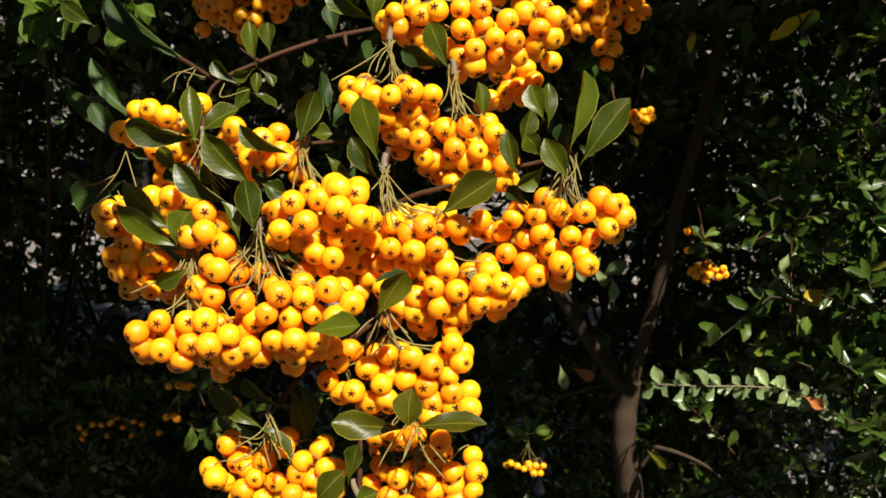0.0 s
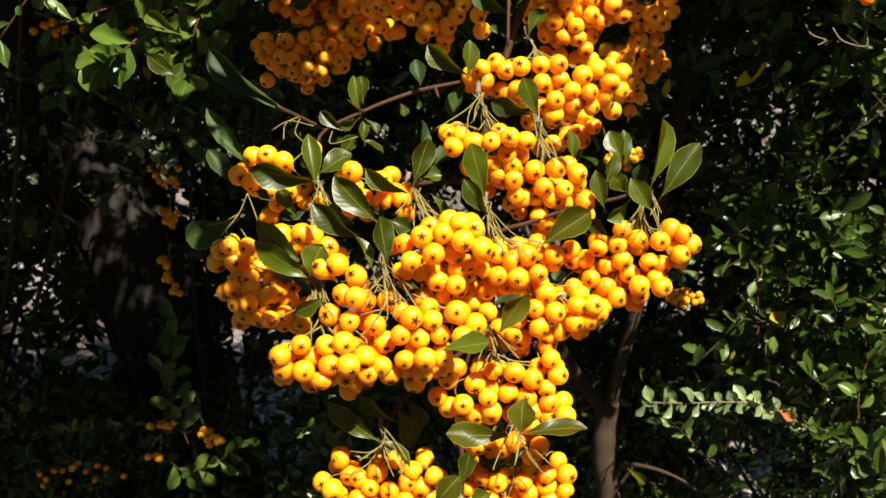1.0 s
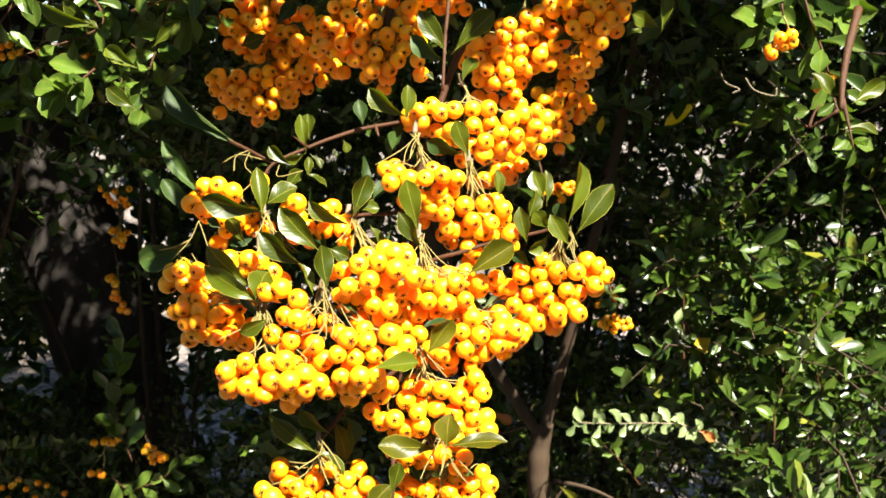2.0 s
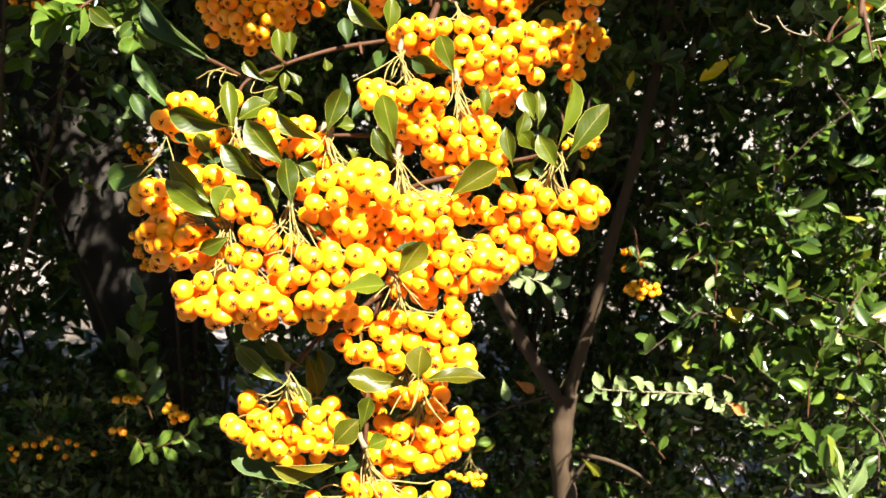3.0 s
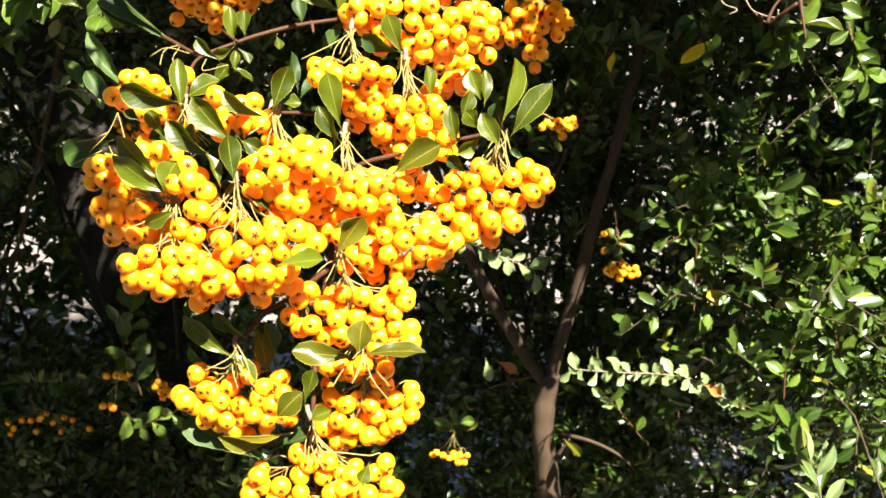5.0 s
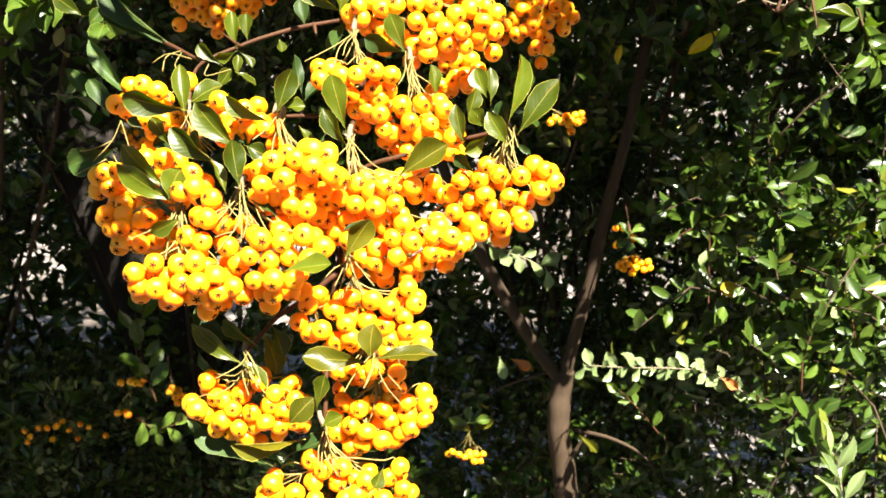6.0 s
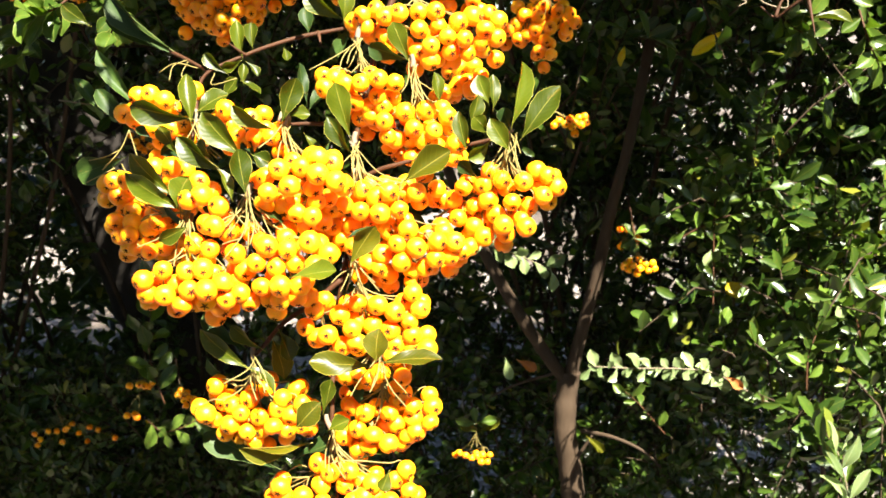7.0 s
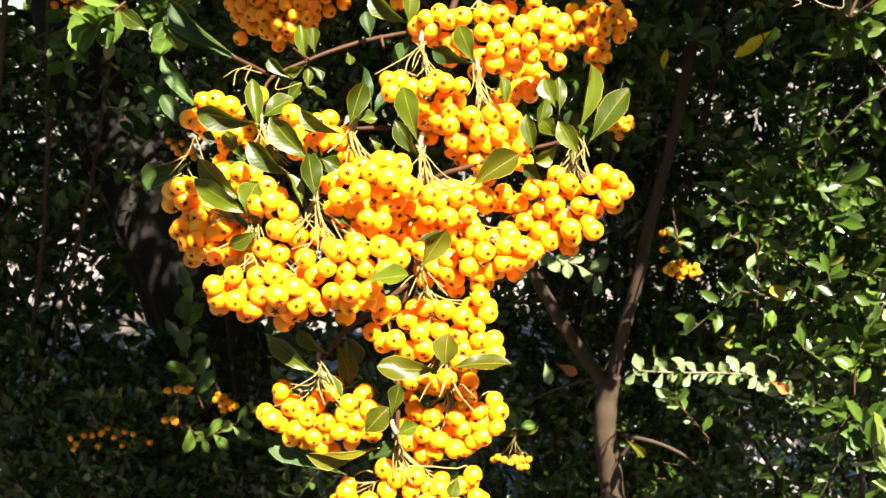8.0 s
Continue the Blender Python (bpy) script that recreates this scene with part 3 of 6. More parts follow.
cluster(front_branch, (-0.0619, 0.3848, 1.3872), 10.2, 7,
    [(-26.5, -1.6, 7.5), (-12.6, -12.4, 4.3), (-6.3, -7.2, -0.9), (-11.8, -7.9, -5.3), (-20.5, -5.2, -4.5), (-3.1, -11.0, -4.6), (-16.1, -6.5, -8.4), (-25.1, -1.8, 0.5)])
cluster(front_branch, (-0.0235, 0.4175, 1.4303), 10.2, 8,
    [(-15.6, -29.4, -24.9), (-10.8, -22.3, -20.0), (-5.4, -28.0, -23.1), (2.6, -32.7, -21.7), (11.7, -32.9, -19.8), (20.0, -31.4, -21.5), (-0.3, -28.0, -32.0), (11.2, -28.1, -28.6), (18.4, -26.9, -28.4), (7.0, -27.1, -33.2), (14.2, -29.4, -32.7), (-3.3, -24.6, -26.7), (2.8, -26.2, -37.8), (8.5, -28.3, -37.3)])
cluster(front_branch, (0.0058, 0.4073, 1.4159), 10.2, 20,
    [(-14.9, -20.1, -26.8), (-4.0, -17.2, -22.3), (6.6, -20.4, -21.0), (17.7, -17.7, -24.2), (0.4, -19.7, -30.5), (10.5, -21.6, -31.3), (-8.6, -15.9, -35.7), (6.0, -17.2, -36.4), (-1.2, -14.7, -35.5), (16.3, -15.1, -31.8), (19.0, -16.3, -28.7), (-13.1, -17.0, -34.9), (22.4, -17.4, -38.7), (-0.8, -14.8, -46.4), (3.8, -14.9, -48.7), (21.3, -17.2, -45.3), (12.2, -15.0, -39.4)])
cluster(front_branch, (-0.0242, 0.3649, 1.3212), 10.2, 20,
    [(-19.8, -8.5, -23.3), (-24.7, -6.2, -33.1), (-15.2, -1.2, -20.9), (-7.1, -10.1, -25.4), (2.1, -9.3, -19.5), (12.0, -10.3, -20.4), (-3.7, -0.7, -22.3), (20.6, -11.8, -23.5), (29.6, -10.1, -14.0), (33.3, -10.7, -22.1), (-0.9, -12.2, -32.0), (0.9, -7.5, -29.9), (-13.0, -12.1, -35.3), (-18.9, -6.4, -39.0), (9.5, -8.5, -31.5), (18.2, -9.8, -33.8), (27.9, -11.1, -28.7), (29.5, -12.9, -35.5), (36.9, -9.4, -36.5), (21.2, -11.0, -40.9), (29.8, -12.8, -41.6), (36.9, -14.4, -42.3), (1.2, -10.9, -39.9), (-5.9, -7.5, -42.8), (15.6, -9.4, -43.1), (20.0, -13.3, -46.8), (24.6, -15.4, -56.8), (13.2, -10.8, -56.4), (1.7, -8.4, -57.6), (-4.1, -6.8, -59.9), (7.5, -9.5, -60.1)])
cluster(front_branch, (-0.0760, 0.3605, 1.2716), 10.2, 20,
    [(-20.8, 4.2, -17.6), (-24.7, -3.9, -29.8), (-15.9, 0.1, -25.2), (-11.3, -2.1, -25.7), (-2.6, -2.8, -22.1), (6.6, -0.4, -16.7), (14.8, -4.8, -20.9), (25.0, -6.2, -23.2), (21.3, 3.8, -19.7), (-6.4, -5.9, -28.6), (3.1, -7.1, -30.1), (12.2, -6.8, -26.3), (18.7, -5.6, -29.8), (-12.3, -5.3, -35.2), (-3.6, -6.1, -38.8), (10.2, -8.8, -34.8), (-21.7, -0.0, -34.6), (-15.7, -2.3, -41.4), (3.4, -4.8, -38.3), (16.2, -2.5, -39.2), (-1.2, -2.8, -45.7), (-8.6, -1.5, -43.2), (23.3, -1.1, -38.1)])
cluster(front_branch, (-0.0112, 0.3575, 1.2720), 10.2, 20,
    [(-14.4, 2.4, -28.7), (-7.8, -2.0, -29.9), (-2.0, 3.9, -29.2), (4.7, -3.0, -29.8), (16.9, -2.9, -25.8), (9.6, 1.5, -24.7), (27.3, -1.4, -27.0), (25.9, -4.9, -34.3), (17.1, -2.8, -32.2), (-11.9, -2.9, -38.4), (-3.7, -5.9, -40.6), (4.3, -6.8, -44.9), (8.5, -0.6, -36.6), (14.6, -3.6, -43.0), (18.9, -4.0, -39.6), (-5.8, -1.8, -49.1), (-11.7, -0.2, -51.6), (12.7, 1.3, -27.8), (-19.3, 3.0, -45.1), (2.8, 2.6, -39.7), (11.9, -1.8, -47.2)])
cluster(front_branch, (-0.0364, 0.3560, 1.2337), 10.2, 15,
    [(-6.6, -6.1, -16.9), (-0.6, -8.6, -21.3), (9.5, -9.1, -19.9), (38.6, -9.6, -19.3), (6.7, -6.9, -29.5), (21.3, -11.6, -25.9), (32.9, -10.5, -24.7), (40.3, -13.2, -29.6), (17.1, -13.0, -32.5), (30.3, -15.3, -34.3), (11.4, -13.3, -35.6), (39.1, -13.0, -36.2), (-4.6, -11.2, -36.0), (-14.9, -9.8, -33.7), (-26.6, -7.7, -29.4), (-25.8, -2.2, -28.2), (-25.1, -8.3, -34.6), (-31.0, -7.4, -40.0), (-17.7, -9.1, -42.2), (-7.4, -11.7, -42.2), (23.0, -10.4, -34.5), (4.3, -12.1, -43.5), (18.8, -12.7, -41.4), (15.4, -4.6, -28.0), (-1.4, -13.8, -48.5), (16.2, -15.2, -48.8), (30.7, -14.8, -45.9), (-16.1, -10.4, -50.3), (41.0, -12.8, -45.1)])
leaf(front_branch, (-0.1404, 0.4094, 1.3941), (-0.1613, 0.4142, 1.4224), 0.0080, -12, 1)
leaf(front_branch, (-0.1585, 0.4140, 1.3900), (-0.1740, 0.4198, 1.4078), 0.0066, 8, 1)
leaf(front_branch, (-0.1403, 0.4040, 1.3811), (-0.1604, 0.4111, 1.4024), 0.0077, -12, 1)
leaf(front_branch, (-0.1072, 0.3830, 1.3903), (-0.1375, 0.3868, 1.3956), 0.0107, -35, 0)
leaf(front_branch, (-0.1062, 0.3845, 1.3882), (-0.1089, 0.3909, 1.4125), 0.0079, 10, 0)
leaf(front_branch, (-0.1034, 0.3897, 1.3935), (-0.0892, 0.3911, 1.4033), 0.0114, -20, 0)
leaf(front_branch, (-0.0781, 0.3583, 1.3757), (-0.0974, 0.3607, 1.3953), 0.0114, -20, 0)
leaf(front_branch, (-0.0849, 0.3500, 1.3693), (-0.1068, 0.3525, 1.3846), 0.0096, -40, 0)
leaf(front_branch, (-0.0732, 0.3406, 1.3606), (-0.0769, 0.3439, 1.3805), 0.0095, 15, 0)
leaf(front_branch, (-0.0801, 0.3434, 1.3572), (-0.0863, 0.3475, 1.3713), 0.0058, 40, 0)
leaf(front_branch, (-0.0714, 0.3538, 1.3766), (-0.0622, 0.3521, 1.3726), 0.0075, 0, 0)
leaf(front_branch, (-0.0624, 0.3641, 1.3873), (-0.0823, 0.3645, 1.3986), 0.0077, -50, 0)
leaf(front_branch, (-0.0590, 0.3741, 1.3909), (-0.0525, 0.3767, 1.4113), 0.0100, 15, 0)
leaf(front_branch, (-0.0556, 0.3763, 1.3925), (-0.0458, 0.3759, 1.3940), 0.0076, -30, 0)
leaf(front_branch, (-0.0497, 0.4010, 1.3978), (-0.0541, 0.4061, 1.4167), 0.0059, 30, 1)
leaf(front_branch, (-0.0477, 0.3979, 1.3943), (-0.0379, 0.4001, 1.4062), 0.0079, -30, 1)
leaf(front_branch, (-0.0259, 0.3687, 1.3842), (-0.0329, 0.3715, 1.4095), 0.0103, -15, 0)
leaf(front_branch, (-0.0253, 0.3616, 1.3771), (-0.0367, 0.3637, 1.3936), 0.0077, -30, 0)
leaf(front_branch, (-0.1069, 0.3958, 1.3839), (-0.1245, 0.3937, 1.3698), 0.0076, -45, 1)
leaf(front_branch, (-0.1271, 0.3853, 1.3808), (-0.1343, 0.3870, 1.3854), 0.0045, 0, 1)
leaf(front_branch, (-0.1480, 0.4051, 1.3665), (-0.1737, 0.4098, 1.3565), 0.0131, -20, 1)
leaf(front_branch, (-0.1120, 0.3590, 1.3560), (-0.1332, 0.3635, 1.3748), 0.0098, -22, 0)
leaf(front_branch, (-0.1079, 0.3542, 1.3504), (-0.1340, 0.3562, 1.3660), 0.0105, -28, 0)
leaf(front_branch, (-0.1080, 0.3525, 1.3518), (-0.1033, 0.3528, 1.3663), 0.0124, -15, 0)
leaf(front_branch, (-0.1030, 0.3556, 1.3409), (-0.1177, 0.3594, 1.3513), 0.0071, -60, 1)
leaf(front_branch, (-0.1020, 0.3437, 1.3434), (-0.1153, 0.3429, 1.3361), 0.0069, -20, 0)
leaf(front_branch, (-0.0708, 0.3489, 1.3533), (-0.0567, 0.3460, 1.3467), 0.0091, -55, 1)
leaf(front_branch, (-0.0863, 0.3583, 1.3487), (-0.0976, 0.3599, 1.3514), 0.0044, -50, 1)
leaf(front_branch, (0.0011, 0.3610, 1.3626), (0.0232, 0.3601, 1.3784), 0.0122, -10, 2)
leaf(front_branch, (-0.0238, 0.3299, 1.3302), (-0.0131, 0.3294, 1.3479), 0.0105, 15, 2)
leaf(front_branch, (-0.0256, 0.3407, 1.3395), (-0.0129, 0.3409, 1.3443), 0.0054, -55, 1)
leaf(front_branch, (-0.0508, 0.3224, 1.3249), (-0.0304, 0.3179, 1.3299), 0.0093, -35, 0)
leaf(front_branch, (0.0188, 0.3795, 1.4004), (0.0165, 0.3813, 1.4147), 0.0060, 10, 0)
leaf(front_branch, (0.0316, 0.3667, 1.3784), (0.0269, 0.3685, 1.3961), 0.0070, -20, 0)
leaf(front_branch, (0.0348, 0.3756, 1.3901), (0.0386, 0.3767, 1.4037), 0.0071, 15, 0)
leaf(front_branch, (0.0438, 0.3835, 1.3995), (0.0379, 0.3874, 1.4131), 0.0089, -20, 0)
leaf(front_branch, (0.0468, 0.3865, 1.3959), (0.0471, 0.3909, 1.4134), 0.0064, 20, 0)
leaf(front_branch, (0.0542, 0.3659, 1.3906), (0.0591, 0.3680, 1.4206), 0.0092, 30, 0)
leaf(front_branch, (0.0595, 0.3659, 1.3844), (0.0766, 0.3669, 1.4100), 0.0112, -10, 0)
leaf(front_branch, (0.0521, 0.3599, 1.3787), (0.0423, 0.3603, 1.3934), 0.0086, -15, 0)
leaf(front_branch, (0.0435, 0.3676, 1.3858), (0.0359, 0.3702, 1.3936), 0.0079, -40, 0)
leaf(front_branch, (0.0542, 0.3752, 1.3864), (0.0510, 0.3782, 1.3974), 0.0069, -40, 1)
leaf(front_branch, (0.0430, 0.3665, 1.3814), (0.0324, 0.3633, 1.3735), 0.0079, -40, 0)
leaf(front_branch, (0.0032, 0.3920, 1.4201), (-0.0047, 0.3942, 1.4384), 0.0089, -20, 0)
leaf(front_branch, (0.0027, 0.4064, 1.4196), (-0.0171, 0.4098, 1.4264), 0.0089, -55, 1)
leaf(front_branch, (-0.0278, 0.4334, 1.4345), (-0.0362, 0.4294, 1.4161), 0.0080, 30, 1)
leaf(front_branch, (-0.0839, 0.4135, 1.4197), (-0.0871, 0.4165, 1.4385), 0.0065, -10, 0)
leaf(front_branch, (-0.0922, 0.4099, 1.4113), (-0.1040, 0.4133, 1.4208), 0.0059, -30, 0)
leaf(front_branch, (-0.0847, 0.4109, 1.4174), (-0.0940, 0.4106, 1.4135), 0.0056, -50, 0)
leaf(front_branch, (-0.0812, 0.4105, 1.4170), (-0.0753, 0.4083, 1.4101), 0.0047, -40, 0)
leaf(front_branch, (-0.0821, 0.4037, 1.4063), (-0.0824, 0.4063, 1.4165), 0.0044, 0, 0)
leaf(front_branch, (-0.0821, 0.3999, 1.4077), (-0.0721, 0.3978, 1.4025), 0.0064, -50, 0)
leaf(front_branch, (-0.0628, 0.4211, 1.4240), (-0.0611, 0.4194, 1.4177), 0.0045, -20, 0)
leaf(front_branch, (-0.1275, 0.4440, 1.4199), (-0.1658, 0.4566, 1.4412), 0.0113, -15, 1)
leaf(front_branch, (-0.0793, 0.3539, 1.2688), (-0.1024, 0.3562, 1.2866), 0.0097, -25, 0)
leaf(front_branch, (-0.0705, 0.3554, 1.2775), (-0.0862, 0.3576, 1.2892), 0.0085, -50, 0)
leaf(front_branch, (-0.0819, 0.3770, 1.2694), (-0.1058, 0.3876, 1.2870), 0.0089, -25, 1)
leaf(front_branch, (-0.0627, 0.3646, 1.2836), (-0.0565, 0.3604, 1.2693), 0.0090, -30, 0)
leaf(front_branch, (-0.0674, 0.3733, 1.2755), (-0.0597, 0.3678, 1.2567), 0.0112, -30, 2)
leaf(front_branch, (-0.0771, 0.3481, 1.2711), (-0.0620, 0.3414, 1.2621), 0.0079, -60, 0)
leaf(front_branch, (-0.0164, 0.3455, 1.2722), (-0.0461, 0.3462, 1.2737), 0.0107, 5, 2)
leaf(front_branch, (-0.0127, 0.3308, 1.2805), (-0.0124, 0.3316, 1.2960), 0.0114, -15, 2)
leaf(front_branch, (-0.0087, 0.3379, 1.2771), (0.0187, 0.3329, 1.2825), 0.0094, -40, 2)
leaf(front_branch, (-0.0521, 0.3350, 1.2440), (-0.0412, 0.3344, 1.2571), 0.0106, 0, 2)
leaf(front_branch, (-0.0389, 0.3396, 1.2501), (-0.0346, 0.3415, 1.2668), 0.0073, -30, 0)
leaf(front_branch, (-0.0360, 0.3345, 1.2430), (-0.0264, 0.3332, 1.2489), 0.0078, -30, 0)
leaf(front_branch, (-0.0313, 0.3618, 1.2581), (-0.0215, 0.3581, 1.2467), 0.0076, -50, 1)
leaf(front_branch, (-0.0486, 0.3456, 1.2299), (-0.0823, 0.3434, 1.2267), 0.0092, -60, 2)
leaf(front_branch, (-0.0670, 0.3605, 1.2095), (-0.1048, 0.3715, 1.2244), 0.0113, -20, 1)
leaf(front_branch, (-0.0213, 0.3526, 1.2173), (-0.0062, 0.3530, 1.2238), 0.0077, -60, 1)
leaf(front_branch, (-0.0570, 0.3607, 1.2134), (-0.0364, 0.3615, 1.2231), 0.0095, -60, 1)
leaf(front_branch, (-0.0065, 0.3263, 1.2241), (-0.0102, 0.3223, 1.2158), 0.0064, -10, 0)
leaf(front_branch, (0.0055, 0.3629, 1.2578), (-0.0074, 0.3610, 1.2463), 0.0077, -60, 1)
leaf(front_branch, (-0.0380, 0.3967, 1.3767), (-0.0466, 0.3950, 1.3671), 0.0071, -40, 1)
leaf(front_branch, (0.0165, 0.3809, 1.3320), (0.0050, 0.3843, 1.3415), 0.0065, -40, 1)
leaf(front_branch, (-0.0346, 0.3883, 1.3691), (-0.0493, 0.3907, 1.3741), 0.0070, -40, 1)
stem(front_branch, [(-0.1393, 0.3921, 1.3832), (-0.1438, 0.3899, 1.3733), (-0.1524, 0.3860, 1.3634)], 0.0003, 0.0003, STALK, "bare_stalk")
stem(front_branch, [(-0.1393, 0.3921, 1.3832), (-0.1366, 0.3882, 1.3772), (-0.1329, 0.3834, 1.3674)], 0.0003, 0.0003, STALK, "bare_stalk")
stem(front_branch, [(-0.1438, 0.3899, 1.3733), (-0.1512, 0.3875, 1.3699), (-0.1591, 0.3877, 1.3681)], 0.0003, 0.0003, STALK, "bare_stalk")
stem(front_branch, [(-0.1459, 0.3858, 1.3646), (-0.1531, 0.3834, 1.3609), (-0.1595, 0.3820, 1.3577)], 0.0003, 0.0003, STALK, "bare_stalk")
stem(front_branch, [(-0.1041, 0.3593, 1.3471), (-0.1075, 0.3483, 1.3354), (-0.1078, 0.3385, 1.3254)], 0.0003, 0.0003, STALK, "bare_stalk")
stem(front_branch, [(-0.1041, 0.3593, 1.3471), (-0.0964, 0.3453, 1.3351), (-0.0866, 0.3368, 1.3292)], 0.0003, 0.0003, STALK, "bare_stalk")
stem(front_branch, [(-0.1041, 0.3593, 1.3471), (-0.1024, 0.3524, 1.3410), (-0.1030, 0.3457, 1.3347)], 0.0003, 0.0003, STALK, "bare_stalk")
stem(front_branch, [(-0.0751, 0.3552, 1.3564), (-0.0781, 0.3477, 1.3502), (-0.0850, 0.3408, 1.3414)], 0.0003, 0.0003, STALK, "bare_stalk")
stem(front_branch, [(-0.0751, 0.3552, 1.3564), (-0.0744, 0.3392, 1.3426), (-0.0834, 0.3326, 1.3303)], 0.0003, 0.0003, STALK, "bare_stalk")
stem(front_branch, [(-0.0742, 0.3549, 1.3553), (-0.0698, 0.3405, 1.3452), (-0.0710, 0.3334, 1.3373)], 0.0003, 0.0003, STALK, "bare_stalk")
stem(front_branch, [(-0.0710, 0.3549, 1.3566), (-0.0639, 0.3391, 1.3457), (-0.0585, 0.3328, 1.3386)], 0.0003, 0.0003, STALK, "bare_stalk")
stem(front_branch, [(-0.1043, 0.3863, 1.3881), (-0.1062, 0.3810, 1.3829), (-0.1094, 0.3758, 1.3778)], 0.0003, 0.0003, STALK, "bare_stalk")
stem(front_branch, [(-0.1043, 0.3863, 1.3881), (-0.1010, 0.3783, 1.3820), (-0.0979, 0.3726, 1.3767)], 0.0003, 0.0003, STALK, "bare_stalk")
stem(front_branch, [(-0.1425, 0.3860, 1.3667), (-0.1365, 0.3779, 1.3610), (-0.1289, 0.3747, 1.3589)], 0.0003, 0.0003, STALK, "bare_stalk")
stem(front_branch, [(-0.1081, 0.3376, 1.3256), (-0.1129, 0.3350, 1.3220)], 0.0003, 0.0003, STALK, "bare_stalk")
stem(front_branch, [(-0.0866, 0.3368, 1.3292), (-0.0825, 0.3316, 1.3266)], 0.0003, 0.0003, STALK, "bare_stalk")
stem(front_branch, [(-0.0241, 0.3569, 1.3226), (-0.0280, 0.3530, 1.3140), (-0.0313, 0.3496, 1.3076)], 0.0003, 0.0003, STALK, "bare_stalk")
stem(front_branch, [(-0.0227, 0.3568, 1.3227), (-0.0169, 0.3526, 1.3159), (-0.0111, 0.3485, 1.3100)], 0.0003, 0.0003, STALK, "bare_stalk")
stem(front_branch, [(-0.0230, 0.3729, 1.3774), (-0.0114, 0.3670, 1.3660), (0.0013, 0.3651, 1.3625)], 0.0003, 0.0003, STALK, "bare_stalk")
stem(front_branch, [(-0.0230, 0.3729, 1.3774), (-0.0194, 0.3646, 1.3702), (-0.0175, 0.3607, 1.3639)], 0.0003, 0.0003, STALK, "bare_stalk")
stem(front_branch, [(-0.0981, 0.4103, 1.4111), (-0.0987, 0.4048, 1.4055), (-0.0854, 0.4026, 1.4091)], 0.0003, 0.0003, STALK, "bare_stalk")
stem(front_branch, [(-0.1154, 0.4257, 1.4170), (-0.1220, 0.4213, 1.4139), (-0.1226, 0.4133, 1.4069)], 0.0003, 0.0003, STALK, "bare_stalk")
stem(front_branch, [(-0.1148, 0.4254, 1.4162), (-0.1170, 0.4178, 1.4099), (-0.1131, 0.4123, 1.4059)], 0.0003, 0.0003, STALK, "bare_stalk")
stem(front_branch, [(-0.1290, 0.4190, 1.4107), (-0.1197, 0.4174, 1.4156), (-0.1074, 0.4138, 1.4134)], 0.0003, 0.0003, STALK, "bare_stalk")
stem(front_branch, [(-0.0600, 0.3795, 1.3875), (-0.0577, 0.3641, 1.3829), (-0.0540, 0.3556, 1.3778)], 0.0003, 0.0003, STALK, "bare_stalk")
stem(front_branch, [(-0.0557, 0.3791, 1.3875), (-0.0595, 0.3659, 1.3801), (-0.0603, 0.3579, 1.3718)], 0.0003, 0.0003, STALK, "bare_stalk")
stem(front_branch, [(-0.0588, 0.3794, 1.3873), (-0.0531, 0.3633, 1.3815), (-0.0491, 0.3542, 1.3747)], 0.0003, 0.0003, STALK, "bare_stalk")
stem(front_branch, [(-0.0580, 0.3790, 1.3862), (-0.0587, 0.3687, 1.3826), (-0.0551, 0.3622, 1.3775)], 0.0003, 0.0003, STALK, "bare_stalk")
stem(front_branch, [(-0.0586, 0.3800, 1.3901), (-0.0627, 0.3646, 1.3840), (-0.0689, 0.3570, 1.3792)], 0.0003, 0.0003, STALK, "bare_stalk")
stem(front_branch, [(-0.0592, 0.3796, 1.3881), (-0.0571, 0.3689, 1.3810), (-0.0548, 0.3624, 1.3739)], 0.0003, 0.0003, STALK, "bare_stalk")
stem(front_branch, [(-0.0216, 0.3770, 1.3775), (-0.0294, 0.3668, 1.3706), (-0.0373, 0.3607, 1.3623)], 0.0003, 0.0003, STALK, "bare_stalk")
stem(front_branch, [(-0.0253, 0.3773, 1.3779), (-0.0196, 0.3627, 1.3688), (-0.0083, 0.3533, 1.3594)], 0.0003, 0.0003, STALK, "bare_stalk")
stem(front_branch, [(-0.0225, 0.3772, 1.3780), (-0.0243, 0.3665, 1.3681), (-0.0217, 0.3591, 1.3579)], 0.0003, 0.0003, STALK, "bare_stalk")
stem(front_branch, [(-0.0225, 0.3771, 1.3777), (-0.0215, 0.3601, 1.3689), (-0.0184, 0.3501, 1.3590)], 0.0003, 0.0003, STALK, "bare_stalk")
stem(front_branch, [(-0.0214, 0.3776, 1.3800), (-0.0245, 0.3672, 1.3725), (-0.0245, 0.3610, 1.3664)], 0.0003, 0.0003, STALK, "bare_stalk")
stem(front_branch, [(-0.0236, 0.3774, 1.3785), (-0.0250, 0.3649, 1.3745), (-0.0232, 0.3578, 1.3703)], 0.0003, 0.0003, STALK, "bare_stalk")
stem(front_branch, [(0.0531, 0.3770, 1.3851), (0.0555, 0.3655, 1.3755), (0.0578, 0.3580, 1.3655)], 0.0003, 0.0003, STALK, "bare_stalk")
stem(front_branch, [(0.0583, 0.3766, 1.3853), (0.0563, 0.3659, 1.3766), (0.0584, 0.3587, 1.3674)], 0.0003, 0.0003, STALK, "bare_stalk")
